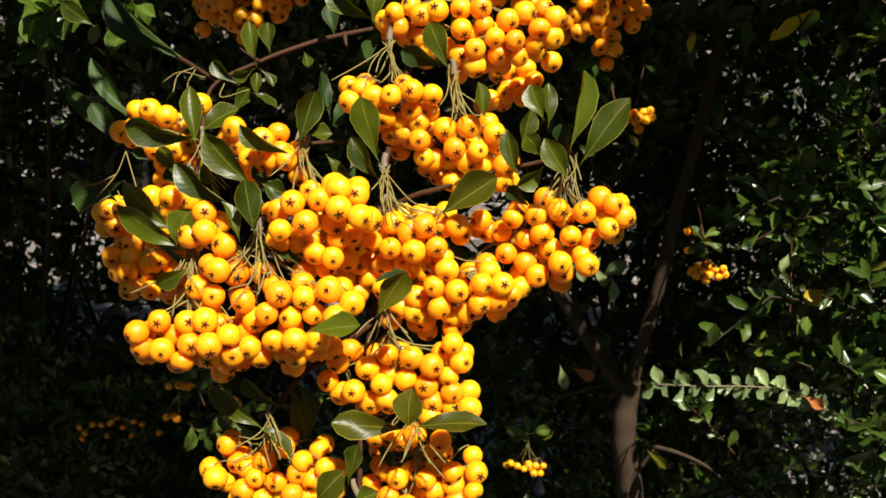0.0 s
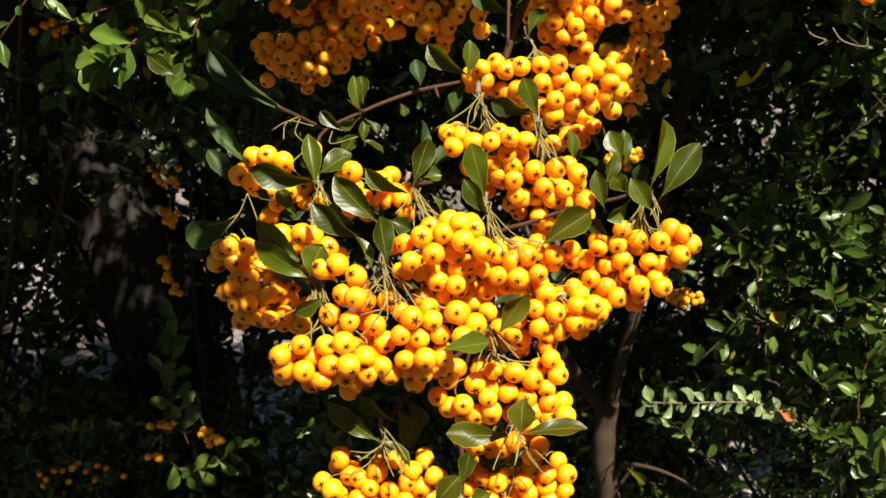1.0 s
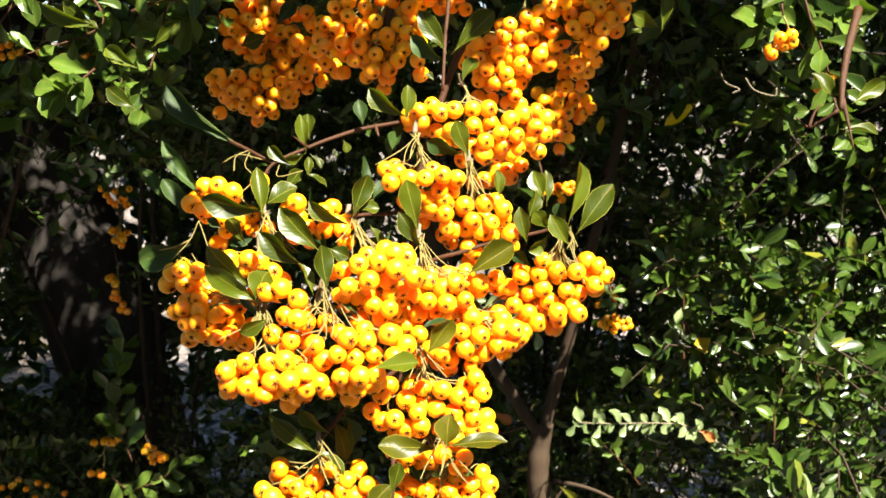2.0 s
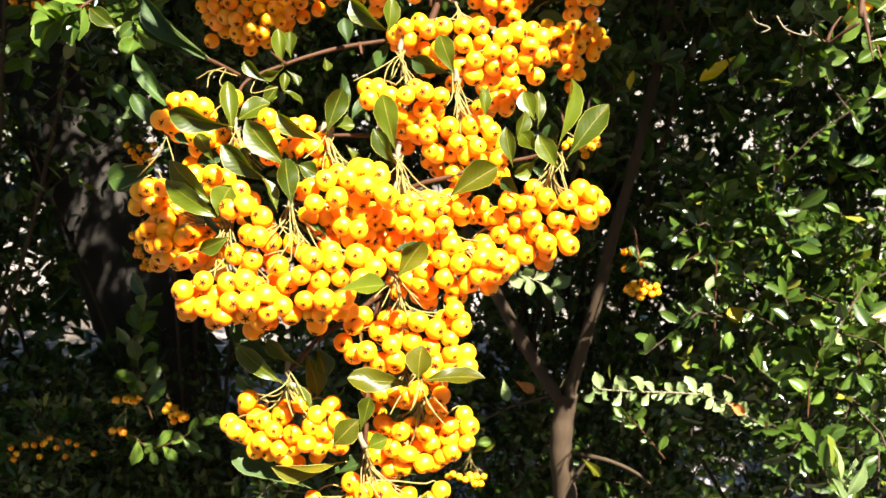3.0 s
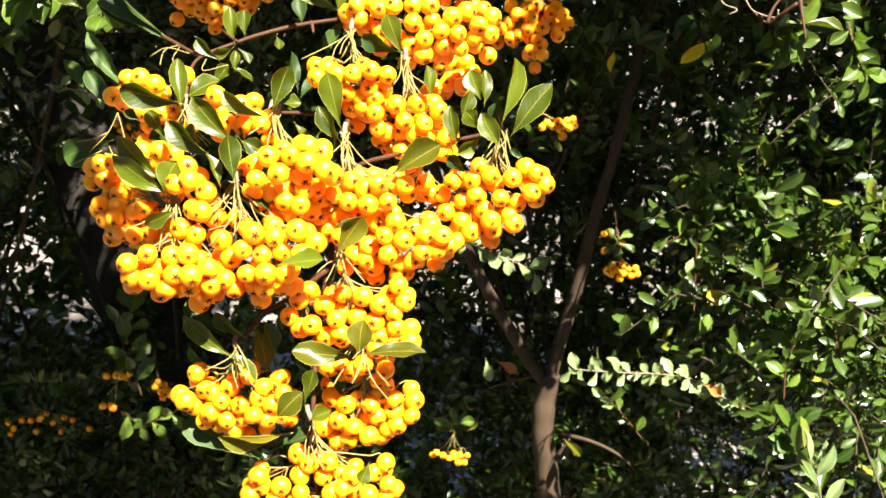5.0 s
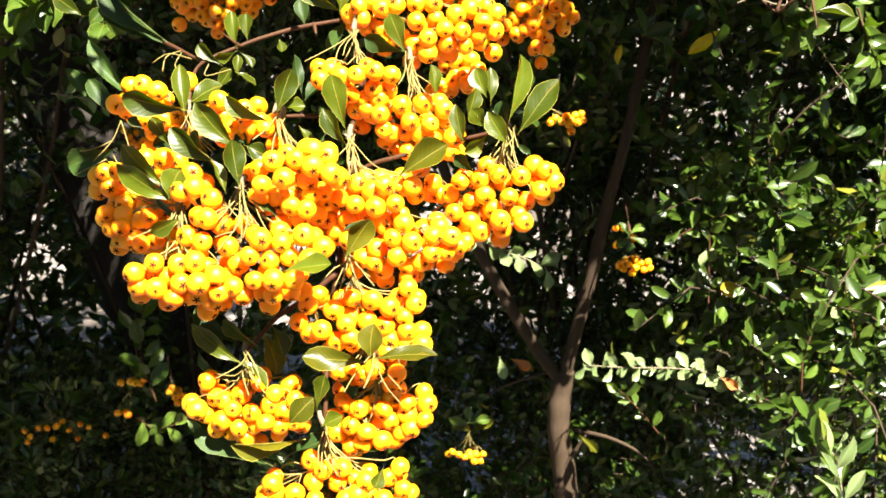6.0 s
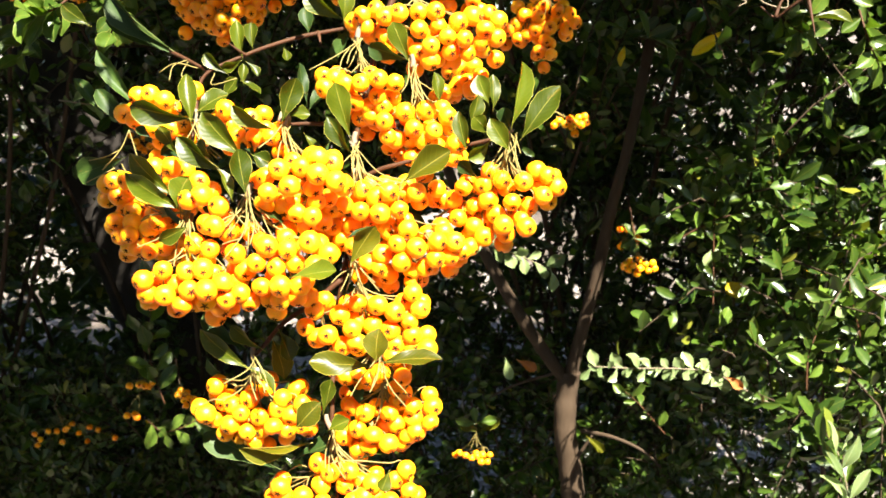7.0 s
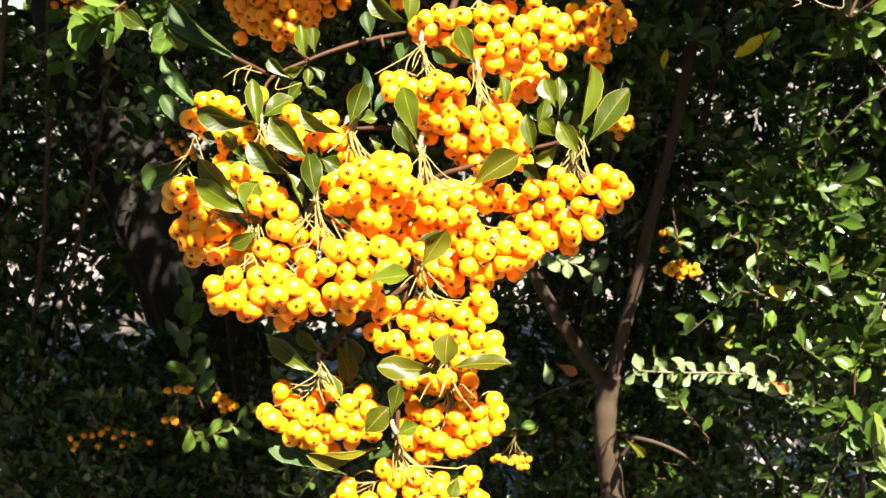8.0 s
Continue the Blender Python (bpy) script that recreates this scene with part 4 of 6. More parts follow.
stem(front_branch, [(0.0542, 0.3773, 1.3865), (0.0552, 0.3603, 1.3802), (0.0534, 0.3515, 1.3739)], 0.0003, 0.0003, STALK, "bare_stalk")
stem(front_branch, [(0.0552, 0.3766, 1.3843), (0.0558, 0.3633, 1.3817), (0.0509, 0.3562, 1.3769)], 0.0003, 0.0003, STALK, "bare_stalk")
stem(front_branch, [(0.0574, 0.3765, 1.3844), (0.0571, 0.3676, 1.3815), (0.0582, 0.3618, 1.3767)], 0.0003, 0.0003, STALK, "bare_stalk")
stem(front_branch, [(0.0546, 0.3767, 1.3846), (0.0475, 0.3659, 1.3763), (0.0405, 0.3591, 1.3666)], 0.0003, 0.0003, STALK, "bare_stalk")
stem(front_branch, [(-0.0764, 0.3591, 1.3551), (-0.0800, 0.3479, 1.3474), (-0.0862, 0.3413, 1.3388)], 0.0003, 0.0003, STALK, "bare_stalk")
stem(front_branch, [(-0.0751, 0.3600, 1.3591), (-0.0705, 0.3462, 1.3475), (-0.0617, 0.3381, 1.3389)], 0.0003, 0.0003, STALK, "bare_stalk")
stem(front_branch, [(-0.0770, 0.3593, 1.3558), (-0.0787, 0.3446, 1.3503), (-0.0716, 0.3358, 1.3443)], 0.0003, 0.0003, STALK, "bare_stalk")
stem(front_branch, [(-0.0759, 0.3595, 1.3567), (-0.0771, 0.3446, 1.3509), (-0.0862, 0.3371, 1.3448)], 0.0003, 0.0003, STALK, "bare_stalk")
stem(front_branch, [(-0.0734, 0.3588, 1.3549), (-0.0682, 0.3471, 1.3523), (-0.0622, 0.3401, 1.3482)], 0.0003, 0.0003, STALK, "bare_stalk")
stem(front_branch, [(-0.0759, 0.3597, 1.3575), (-0.0772, 0.3489, 1.3481), (-0.0827, 0.3426, 1.3397)], 0.0003, 0.0003, STALK, "bare_stalk")
stem(front_branch, [(-0.1037, 0.3627, 1.3444), (-0.1099, 0.3529, 1.3401), (-0.1120, 0.3468, 1.3345)], 0.0003, 0.0003, STALK, "bare_stalk")
stem(front_branch, [(-0.1062, 0.3629, 1.3443), (-0.1078, 0.3493, 1.3420), (-0.1159, 0.3424, 1.3381)], 0.0003, 0.0003, STALK, "bare_stalk")
stem(front_branch, [(-0.1026, 0.3629, 1.3453), (-0.1026, 0.3517, 1.3373), (-0.1000, 0.3445, 1.3290)], 0.0003, 0.0003, STALK, "bare_stalk")
stem(front_branch, [(-0.1043, 0.3635, 1.3474), (-0.1018, 0.3484, 1.3430), (-0.0999, 0.3407, 1.3395)], 0.0003, 0.0003, STALK, "bare_stalk")
stem(front_branch, [(-0.1051, 0.3631, 1.3454), (-0.1017, 0.3471, 1.3391), (-0.0922, 0.3378, 1.3323)], 0.0003, 0.0003, STALK, "bare_stalk")
stem(front_branch, [(-0.1062, 0.3630, 1.3446), (-0.1096, 0.3489, 1.3401), (-0.1253, 0.3420, 1.3338)], 0.0003, 0.0003, STALK, "bare_stalk")
stem(front_branch, [(-0.1060, 0.3678, 1.3473), (-0.1059, 0.3567, 1.3408), (-0.1031, 0.3499, 1.3343)], 0.0003, 0.0003, STALK, "bare_stalk")
stem(front_branch, [(-0.1099, 0.3687, 1.3496), (-0.1074, 0.3537, 1.3433), (-0.1088, 0.3461, 1.3386)], 0.0003, 0.0003, STALK, "bare_stalk")
stem(front_branch, [(-0.1090, 0.3679, 1.3466), (-0.1036, 0.3536, 1.3424), (-0.1076, 0.3462, 1.3367)], 0.0003, 0.0003, STALK, "bare_stalk")
stem(front_branch, [(-0.1066, 0.3680, 1.3481), (-0.1032, 0.3571, 1.3425), (-0.1021, 0.3509, 1.3375)], 0.0003, 0.0003, STALK, "bare_stalk")
stem(front_branch, [(-0.1074, 0.3680, 1.3478), (-0.1059, 0.3519, 1.3435), (-0.1094, 0.3437, 1.3385)], 0.0003, 0.0003, STALK, "bare_stalk")
stem(front_branch, [(-0.1085, 0.3682, 1.3480), (-0.1045, 0.3553, 1.3423), (-0.1029, 0.3481, 1.3369)], 0.0003, 0.0003, STALK, "bare_stalk")
stem(front_branch, [(-0.1073, 0.3905, 1.3870), (-0.0995, 0.3741, 1.3798), (-0.0892, 0.3645, 1.3720)], 0.0003, 0.0003, STALK, "bare_stalk")
stem(front_branch, [(-0.1033, 0.3903, 1.3875), (-0.1005, 0.3765, 1.3783), (-0.0942, 0.3679, 1.3688)], 0.0003, 0.0003, STALK, "bare_stalk")
stem(front_branch, [(-0.1039, 0.3902, 1.3872), (-0.1007, 0.3747, 1.3785), (-0.0918, 0.3652, 1.3690)], 0.0003, 0.0003, STALK, "bare_stalk")
stem(front_branch, [(-0.1039, 0.3901, 1.3866), (-0.0983, 0.3738, 1.3807), (-0.0878, 0.3640, 1.3732)], 0.0003, 0.0003, STALK, "bare_stalk")
stem(front_branch, [(-0.1027, 0.3899, 1.3861), (-0.1018, 0.3781, 1.3806), (-0.0970, 0.3707, 1.3733)], 0.0003, 0.0003, STALK, "bare_stalk")
stem(front_branch, [(-0.1059, 0.3907, 1.3885), (-0.1003, 0.3777, 1.3830), (-0.1019, 0.3707, 1.3776)], 0.0003, 0.0003, STALK, "bare_stalk")
stem(front_branch, [(-0.0256, 0.3629, 1.3213), (-0.0260, 0.3530, 1.3146), (-0.0287, 0.3466, 1.3066)], 0.0003, 0.0003, STALK, "bare_stalk")
stem(front_branch, [(-0.0244, 0.3625, 1.3200), (-0.0244, 0.3492, 1.3200), (-0.0253, 0.3417, 1.3167)], 0.0003, 0.0003, STALK, "bare_stalk")
stem(front_branch, [(-0.0225, 0.3627, 1.3215), (-0.0216, 0.3491, 1.3167), (-0.0164, 0.3410, 1.3103)], 0.0003, 0.0003, STALK, "bare_stalk")
stem(front_branch, [(-0.0246, 0.3621, 1.3183), (-0.0302, 0.3486, 1.3189), (-0.0358, 0.3411, 1.3148)], 0.0003, 0.0003, STALK, "bare_stalk")
stem(front_branch, [(-0.0245, 0.3633, 1.3230), (-0.0192, 0.3524, 1.3188), (-0.0132, 0.3460, 1.3152)], 0.0003, 0.0003, STALK, "bare_stalk")
stem(front_branch, [(-0.0253, 0.3629, 1.3213), (-0.0219, 0.3506, 1.3166), (-0.0232, 0.3436, 1.3105)], 0.0003, 0.0003, STALK, "bare_stalk")
stem(front_branch, [(-0.0757, 0.3589, 1.2734), (-0.0691, 0.3438, 1.2705), (-0.0655, 0.3358, 1.2667)], 0.0003, 0.0003, STALK, "bare_stalk")
stem(front_branch, [(-0.0743, 0.3586, 1.2726), (-0.0766, 0.3444, 1.2707), (-0.0871, 0.3374, 1.2665)], 0.0003, 0.0003, STALK, "bare_stalk")
stem(front_branch, [(-0.0751, 0.3580, 1.2701), (-0.0754, 0.3457, 1.2655), (-0.0714, 0.3377, 1.2575)], 0.0003, 0.0003, STALK, "bare_stalk")
stem(front_branch, [(-0.0754, 0.3580, 1.2701), (-0.0722, 0.3437, 1.2690), (-0.0665, 0.3352, 1.2639)], 0.0003, 0.0003, STALK, "bare_stalk")
stem(front_branch, [(-0.0768, 0.3586, 1.2719), (-0.0704, 0.3454, 1.2678), (-0.0673, 0.3375, 1.2612)], 0.0003, 0.0003, STALK, "bare_stalk")
stem(front_branch, [(-0.0755, 0.3589, 1.2734), (-0.0704, 0.3495, 1.2701), (-0.0675, 0.3440, 1.2669)], 0.0003, 0.0003, STALK, "bare_stalk")
stem(front_branch, [(-0.0089, 0.3525, 1.2694), (-0.0129, 0.3380, 1.2698), (-0.0150, 0.3299, 1.2657)], 0.0003, 0.0003, STALK, "bare_stalk")
stem(front_branch, [(-0.0111, 0.3540, 1.2746), (-0.0124, 0.3377, 1.2691), (-0.0158, 0.3295, 1.2647)], 0.0003, 0.0003, STALK, "bare_stalk")
stem(front_branch, [(-0.0098, 0.3531, 1.2716), (-0.0068, 0.3419, 1.2633), (0.0020, 0.3343, 1.2547)], 0.0003, 0.0003, STALK, "bare_stalk")
stem(front_branch, [(-0.0112, 0.3531, 1.2709), (-0.0081, 0.3408, 1.2673), (-0.0039, 0.3335, 1.2620)], 0.0003, 0.0003, STALK, "bare_stalk")
stem(front_branch, [(-0.0122, 0.3538, 1.2734), (-0.0207, 0.3398, 1.2672), (-0.0253, 0.3323, 1.2615)], 0.0003, 0.0003, STALK, "bare_stalk")
stem(front_branch, [(-0.0095, 0.3524, 1.2691), (-0.0048, 0.3408, 1.2677), (0.0025, 0.3333, 1.2623)], 0.0003, 0.0003, STALK, "bare_stalk")
stem(front_branch, [(-0.0351, 0.3536, 1.2330), (-0.0355, 0.3419, 1.2247), (-0.0285, 0.3340, 1.2161)], 0.0003, 0.0003, STALK, "bare_stalk")
stem(front_branch, [(-0.0353, 0.3532, 1.2315), (-0.0368, 0.3436, 1.2258), (-0.0369, 0.3373, 1.2183)], 0.0003, 0.0003, STALK, "bare_stalk")
stem(front_branch, [(-0.0360, 0.3540, 1.2343), (-0.0327, 0.3400, 1.2316), (-0.0296, 0.3327, 1.2291)], 0.0003, 0.0003, STALK, "bare_stalk")
stem(front_branch, [(-0.0370, 0.3532, 1.2309), (-0.0383, 0.3391, 1.2289), (-0.0380, 0.3311, 1.2237)], 0.0003, 0.0003, STALK, "bare_stalk")
stem(front_branch, [(-0.0356, 0.3532, 1.2312), (-0.0333, 0.3411, 1.2273), (-0.0289, 0.3336, 1.2210)], 0.0003, 0.0003, STALK, "bare_stalk")
stem(front_branch, [(-0.0362, 0.3536, 1.2326), (-0.0329, 0.3382, 1.2310), (-0.0236, 0.3293, 1.2273)], 0.0003, 0.0003, STALK, "bare_stalk")
stem(front_branch, [(0.0078, 0.4051, 1.4161), (0.0072, 0.3951, 1.4105), (0.0152, 0.3886, 1.4052)], 0.0003, 0.0003, STALK, "bare_stalk")
stem(front_branch, [(0.0075, 0.4055, 1.4175), (0.0046, 0.3890, 1.4096), (0.0070, 0.3801, 1.4032)], 0.0003, 0.0003, STALK, "bare_stalk")
stem(front_branch, [(0.0038, 0.4064, 1.4199), (0.0028, 0.3929, 1.4084), (-0.0032, 0.3860, 1.4009)], 0.0003, 0.0003, STALK, "bare_stalk")
stem(front_branch, [(0.0060, 0.4054, 1.4166), (0.0091, 0.3892, 1.4081), (0.0109, 0.3802, 1.4003)], 0.0003, 0.0003, STALK, "bare_stalk")
stem(front_branch, [(0.0037, 0.4051, 1.4147), (0.0047, 0.3948, 1.4084), (0.0061, 0.3882, 1.4006)], 0.0003, 0.0003, STALK, "bare_stalk")
stem(front_branch, [(0.0064, 0.4045, 1.4131), (0.0058, 0.3927, 1.4066), (0.0050, 0.3852, 1.3971)], 0.0003, 0.0003, STALK, "bare_stalk")
stem(front_branch, [(-0.0249, 0.4151, 1.4286), (-0.0214, 0.4002, 1.4224), (-0.0142, 0.3911, 1.4146)], 0.0003, 0.0003, STALK, "bare_stalk")
stem(front_branch, [(-0.0234, 0.4149, 1.4283), (-0.0300, 0.3995, 1.4212), (-0.0322, 0.3905, 1.4124)], 0.0003, 0.0003, STALK, "bare_stalk")
stem(front_branch, [(-0.0205, 0.4150, 1.4296), (-0.0261, 0.4031, 1.4238), (-0.0281, 0.3960, 1.4174)], 0.0003, 0.0003, STALK, "bare_stalk")
stem(front_branch, [(-0.0217, 0.4152, 1.4302), (-0.0216, 0.4027, 1.4212), (-0.0138, 0.3946, 1.4124)], 0.0003, 0.0003, STALK, "bare_stalk")
stem(front_branch, [(-0.0264, 0.4154, 1.4294), (-0.0208, 0.4053, 1.4234), (-0.0215, 0.3993, 1.4167)], 0.0003, 0.0003, STALK, "bare_stalk")
stem(front_branch, [(-0.0208, 0.4151, 1.4299), (-0.0321, 0.3999, 1.4222), (-0.0471, 0.3921, 1.4142)], 0.0003, 0.0003, STALK, "bare_stalk")

upper_branch = thing("fruiting_branch", (-0.0211, 0.4943, 1.5610), "shaded upper firethorn branch with dense berry bunches", "branch")
stem(upper_branch, [(0.0150, 0.5078, 1.6012), (-0.0126, 0.5037, 1.5627), (-0.0278, 0.4888, 1.5306), (-0.0353, 0.4761, 1.4900), (-0.0414, 0.4771, 1.4664)], 0.0034, 0.0022, TWIG, "stem")
stem(upper_branch, [(-0.0126, 0.5037, 1.5627), (0.0243, 0.4873, 1.5361), (0.0503, 0.4733, 1.5129), (0.0604, 0.4676, 1.4931)], 0.0026, 0.0014, TWIG, "stem")
stem(upper_branch, [(0.0243, 0.4873, 1.5361), (0.0020, 0.4600, 1.5135), (-0.0042, 0.4405, 1.4903), (-0.0068, 0.4272, 1.4746), (-0.0084, 0.4177, 1.4533)], 0.0014, 0.0009, TWIG, "stem")
stem(upper_branch, [(0.0243, 0.4873, 1.5361), (0.0707, 0.4642, 1.5327), (0.0838, 0.4476, 1.5128), (0.0876, 0.4608, 1.4805)], 0.0026, 0.0014, TWIG, "stem")
cluster(upper_branch, (0.0052, 0.4302, 1.4568), 10.2, 11,
    [(-26.1, -9.7, -14.7), (-18.7, -9.4, -11.4), (-14.1, -12.6, -15.6), (-6.6, -12.8, -13.8), (3.9, -11.7, -13.2), (12.9, -12.3, -12.8), (24.8, -17.3, -18.1), (19.0, -19.6, -25.6), (32.4, -15.3, -14.8), (27.9, -21.5, -26.6), (38.7, -21.1, -21.7), (37.2, -19.8, -27.6), (4.1, -15.7, -22.0), (10.7, -12.2, -23.1), (10.1, -21.0, -30.3), (10.1, -18.5, -37.7), (21.0, -18.1, -32.8), (30.2, -18.2, -33.9), (39.3, -16.4, -30.6), (3.3, -12.5, -33.8), (-7.6, -11.3, -25.5), (-15.1, -9.0, -25.9), (-24.4, -10.4, -20.5), (-21.2, -8.2, -24.7), (-30.5, -5.7, -17.8), (-10.5, -10.4, -30.1), (42.0, -10.3, -12.8), (46.4, -13.5, -17.0), (-2.9, -11.0, -29.7), (14.7, -13.4, -20.0), (45.4, -13.9, -25.9)])
cluster(upper_branch, (0.0238, 0.4642, 1.4337), 10.2, 4,
    [(21.8, -17.4, -24.7), (15.2, -13.2, -27.8), (16.1, -16.3, -32.4), (8.9, -11.9, -31.4), (10.5, -9.9, -26.6), (3.4, -9.6, -17.3), (18.5, -8.8, -19.8), (10.5, -6.5, -20.3), (1.0, -9.6, -35.2)])
cluster(upper_branch, (-0.0346, 0.4883, 1.5237), 9.8, 23,
    [(-32.7, -7.4, -24.8), (-14.3, -10.0, -24.2), (-8.1, -17.1, -32.4), (-5.8, -14.2, -42.2), (-28.0, -17.0, -46.2), (-37.7, -8.8, -34.9), (-17.9, -17.1, -47.5), (-10.8, -11.0, -30.7), (10.5, -19.4, -38.4), (2.5, -11.7, -20.4), (25.3, -17.8, -16.5), (9.0, -20.4, -48.3), (5.4, -23.1, -55.0), (0.7, -20.8, -60.2), (-20.7, -8.6, -34.3), (-34.3, -11.9, -51.3), (-0.6, -19.1, -65.3), (36.2, -15.6, -19.3), (-14.2, -15.2, -52.4), (-14.3, -14.3, -44.1), (19.3, -19.4, -44.7)])
cluster(upper_branch, (-0.0346, 0.4883, 1.5237), 9.8, 23,
    [(-24.3, -7.9, -21.2), (-24.6, -12.3, -29.6), (-1.2, -18.1, -40.4), (-16.2, -15.2, -37.6), (-31.0, -10.4, -38.0), (-37.8, -12.5, -48.1), (0.6, -18.1, -43.6), (5.8, -15.0, -33.5), (12.2, -16.5, -23.5), (19.0, -18.7, -33.1), (17.3, -14.9, -16.7), (-9.5, -21.5, -62.1), (17.0, -24.7, -54.6), (-7.8, -18.7, -52.1), (-41.1, -10.1, -43.3), (-3.9, -7.8, -18.8), (24.7, -11.9, -17.9), (42.7, -16.8, -15.8), (-21.0, -15.8, -55.9), (12.5, -15.3, -30.0), (-5.6, -15.4, -55.5)])
cluster(upper_branch, (0.0503, 0.4740, 1.5162), 9.8, 34,
    [(-32.6, -19.7, -36.2), (-26.0, -20.3, -34.4), (-14.5, -19.9, -24.3), (-17.4, -19.1, -30.9), (1.7, -23.1, -23.8), (-1.3, -23.5, -32.0), (-8.1, -24.8, -38.7), (-8.4, -27.4, -46.8), (-16.6, -27.4, -52.9), (-27.7, -23.5, -50.7), (-22.3, -24.3, -58.8), (-14.5, -27.2, -58.5), (3.4, -27.1, -41.6), (10.5, -23.3, -26.7), (-7.4, -20.5, -30.6), (-20.9, -21.6, -40.8), (-32.2, -19.7, -44.4), (-3.9, -17.7, -19.0), (9.6, -24.7, -46.4), (-2.0, -23.7, -50.0), (6.3, -22.1, -36.7), (-9.8, -24.0, -65.1), (-24.8, -16.6, -40.9), (-12.2, -21.7, -43.8), (-20.2, -20.4, -47.3), (12.9, -22.7, -34.8)])
cluster(upper_branch, (0.0805, 0.4508, 1.5256), 9.8, 26,
    [(-15.0, -8.4, -20.8), (-9.6, -10.3, -34.3), (-1.8, -11.3, -29.3), (4.7, -10.9, -22.7), (7.9, -13.7, -33.8), (12.8, -13.4, -28.8), (18.9, -13.8, -22.3), (-3.9, -9.2, -37.3), (2.7, -10.8, -40.3), (7.6, -11.9, -41.8), (16.0, -7.4, -18.9), (-6.1, -6.2, -16.5), (0.7, -6.6, -17.9), (8.5, -7.9, -14.5), (-20.2, -4.1, -24.9), (18.3, -9.7, -15.8), (23.2, -10.0, -14.0), (4.6, -11.3, -45.1), (-10.4, -5.9, -26.2)])
cluster(upper_branch, (0.0911, 0.4839, 1.4944), 9.0, 10,
    [(-4.3, 4.3, -22.9), (2.9, 4.0, -19.1), (10.0, 2.2, -22.4), (4.7, 1.9, -27.9), (-2.5, 2.5, -29.9), (-9.6, 5.4, -21.3), (6.4, 2.4, -24.3)])
leaf(upper_branch, (-0.0065, 0.4273, 1.4756), (-0.0218, 0.4300, 1.4968), 0.0095, -15, 0)
leaf(upper_branch, (-0.0009, 0.4265, 1.4757), (0.0199, 0.4241, 1.4981), 0.0113, -15, 0)
leaf(upper_branch, (-0.0065, 0.4292, 1.4696), (-0.0256, 0.4348, 1.4827), 0.0095, -55, 1)
leaf(upper_branch, (-0.0303, 0.4077, 1.4394), (-0.0503, 0.4106, 1.4535), 0.0092, -50, 0)
leaf(upper_branch, (-0.0300, 0.4075, 1.4388), (-0.0284, 0.4079, 1.4563), 0.0079, 20, 0)
leaf(upper_branch, (-0.0513, 0.4402, 1.4319), (-0.0539, 0.4436, 1.4461), 0.0071, 0, 1)
leaf(upper_branch, (-0.0820, 0.4379, 1.4235), (-0.0830, 0.4409, 1.4370), 0.0071, -10, 0)
leaf(upper_branch, (-0.1024, 0.5116, 1.4884), (-0.0918, 0.5131, 1.5027), 0.0085, 20, 1)
leaf(upper_branch, (-0.0804, 0.4888, 1.4937), (-0.0584, 0.4892, 1.5112), 0.0103, -50, 1)
leaf(upper_branch, (0.0043, 0.4274, 1.4594), (0.0121, 0.4290, 1.4721), 0.0076, -30, 0)
leaf(upper_branch, (0.0324, 0.4820, 1.4924), (0.0531, 0.4819, 1.5067), 0.0126, -50, 1)
leaf(upper_branch, (0.0531, 0.4706, 1.4538), (0.0704, 0.4707, 1.4663), 0.0126, -40, 1)
leaf(upper_branch, (-0.0133, 0.4197, 1.4592), (-0.0180, 0.4210, 1.4621), 0.0044, 20, 0)
leaf(upper_branch, (0.0724, 0.4544, 1.4883), (0.0591, 0.4616, 1.5126), 0.0101, 0, 0)
leaf(upper_branch, (0.0609, 0.4447, 1.4830), (0.0773, 0.4430, 1.4867), 0.0086, -30, 0)
leaf(upper_branch, (0.1035, 0.4393, 1.4875), (0.1116, 0.4395, 1.4942), 0.0086, -30, 0)
leaf(upper_branch, (0.1204, 0.4274, 1.4924), (0.1226, 0.4316, 1.5134), 0.0071, 0, 0)
leaf(upper_branch, (0.1231, 0.4375, 1.4933), (0.1067, 0.4415, 1.5006), 0.0079, -40, 0)

rear_branch = thing("fruiting_branch", (0.1000, 0.5711, 1.5117), "firethorn branch with small berry bunches in the shade", "branch")
stem(rear_branch, [(0.0899, 0.5756, 1.5262), (0.1005, 0.5673, 1.4967), (0.1062, 0.5540, 1.4668), (0.1011, 0.5487, 1.4442)], 0.0024, 0.0014, TWIG, "stem")
cluster(rear_branch, (0.0998, 0.5513, 1.4664), 9.6, 18,
    [(-27.2, -3.8, -32.8), (-16.5, -4.8, -23.0), (-20.2, -1.4, -17.6), (-7.1, -6.8, -24.4), (-8.8, -8.6, -31.9), (0.7, -9.3, -31.4), (6.1, -6.8, -20.1), (13.9, -6.9, -21.5), (18.1, -7.8, -26.9), (-2.7, -10.0, -39.0), (-6.2, -11.7, -46.6), (1.3, -13.7, -48.7), (1.5, -9.1, -40.7), (10.3, -3.5, -16.1), (-13.8, -5.7, -35.9), (5.1, -4.6, -25.7), (-10.4, -1.7, -19.0), (13.0, -5.7, -30.9), (-21.5, -2.4, -28.8), (-19.1, -4.1, -38.0), (-2.7, -0.8, -16.7)])

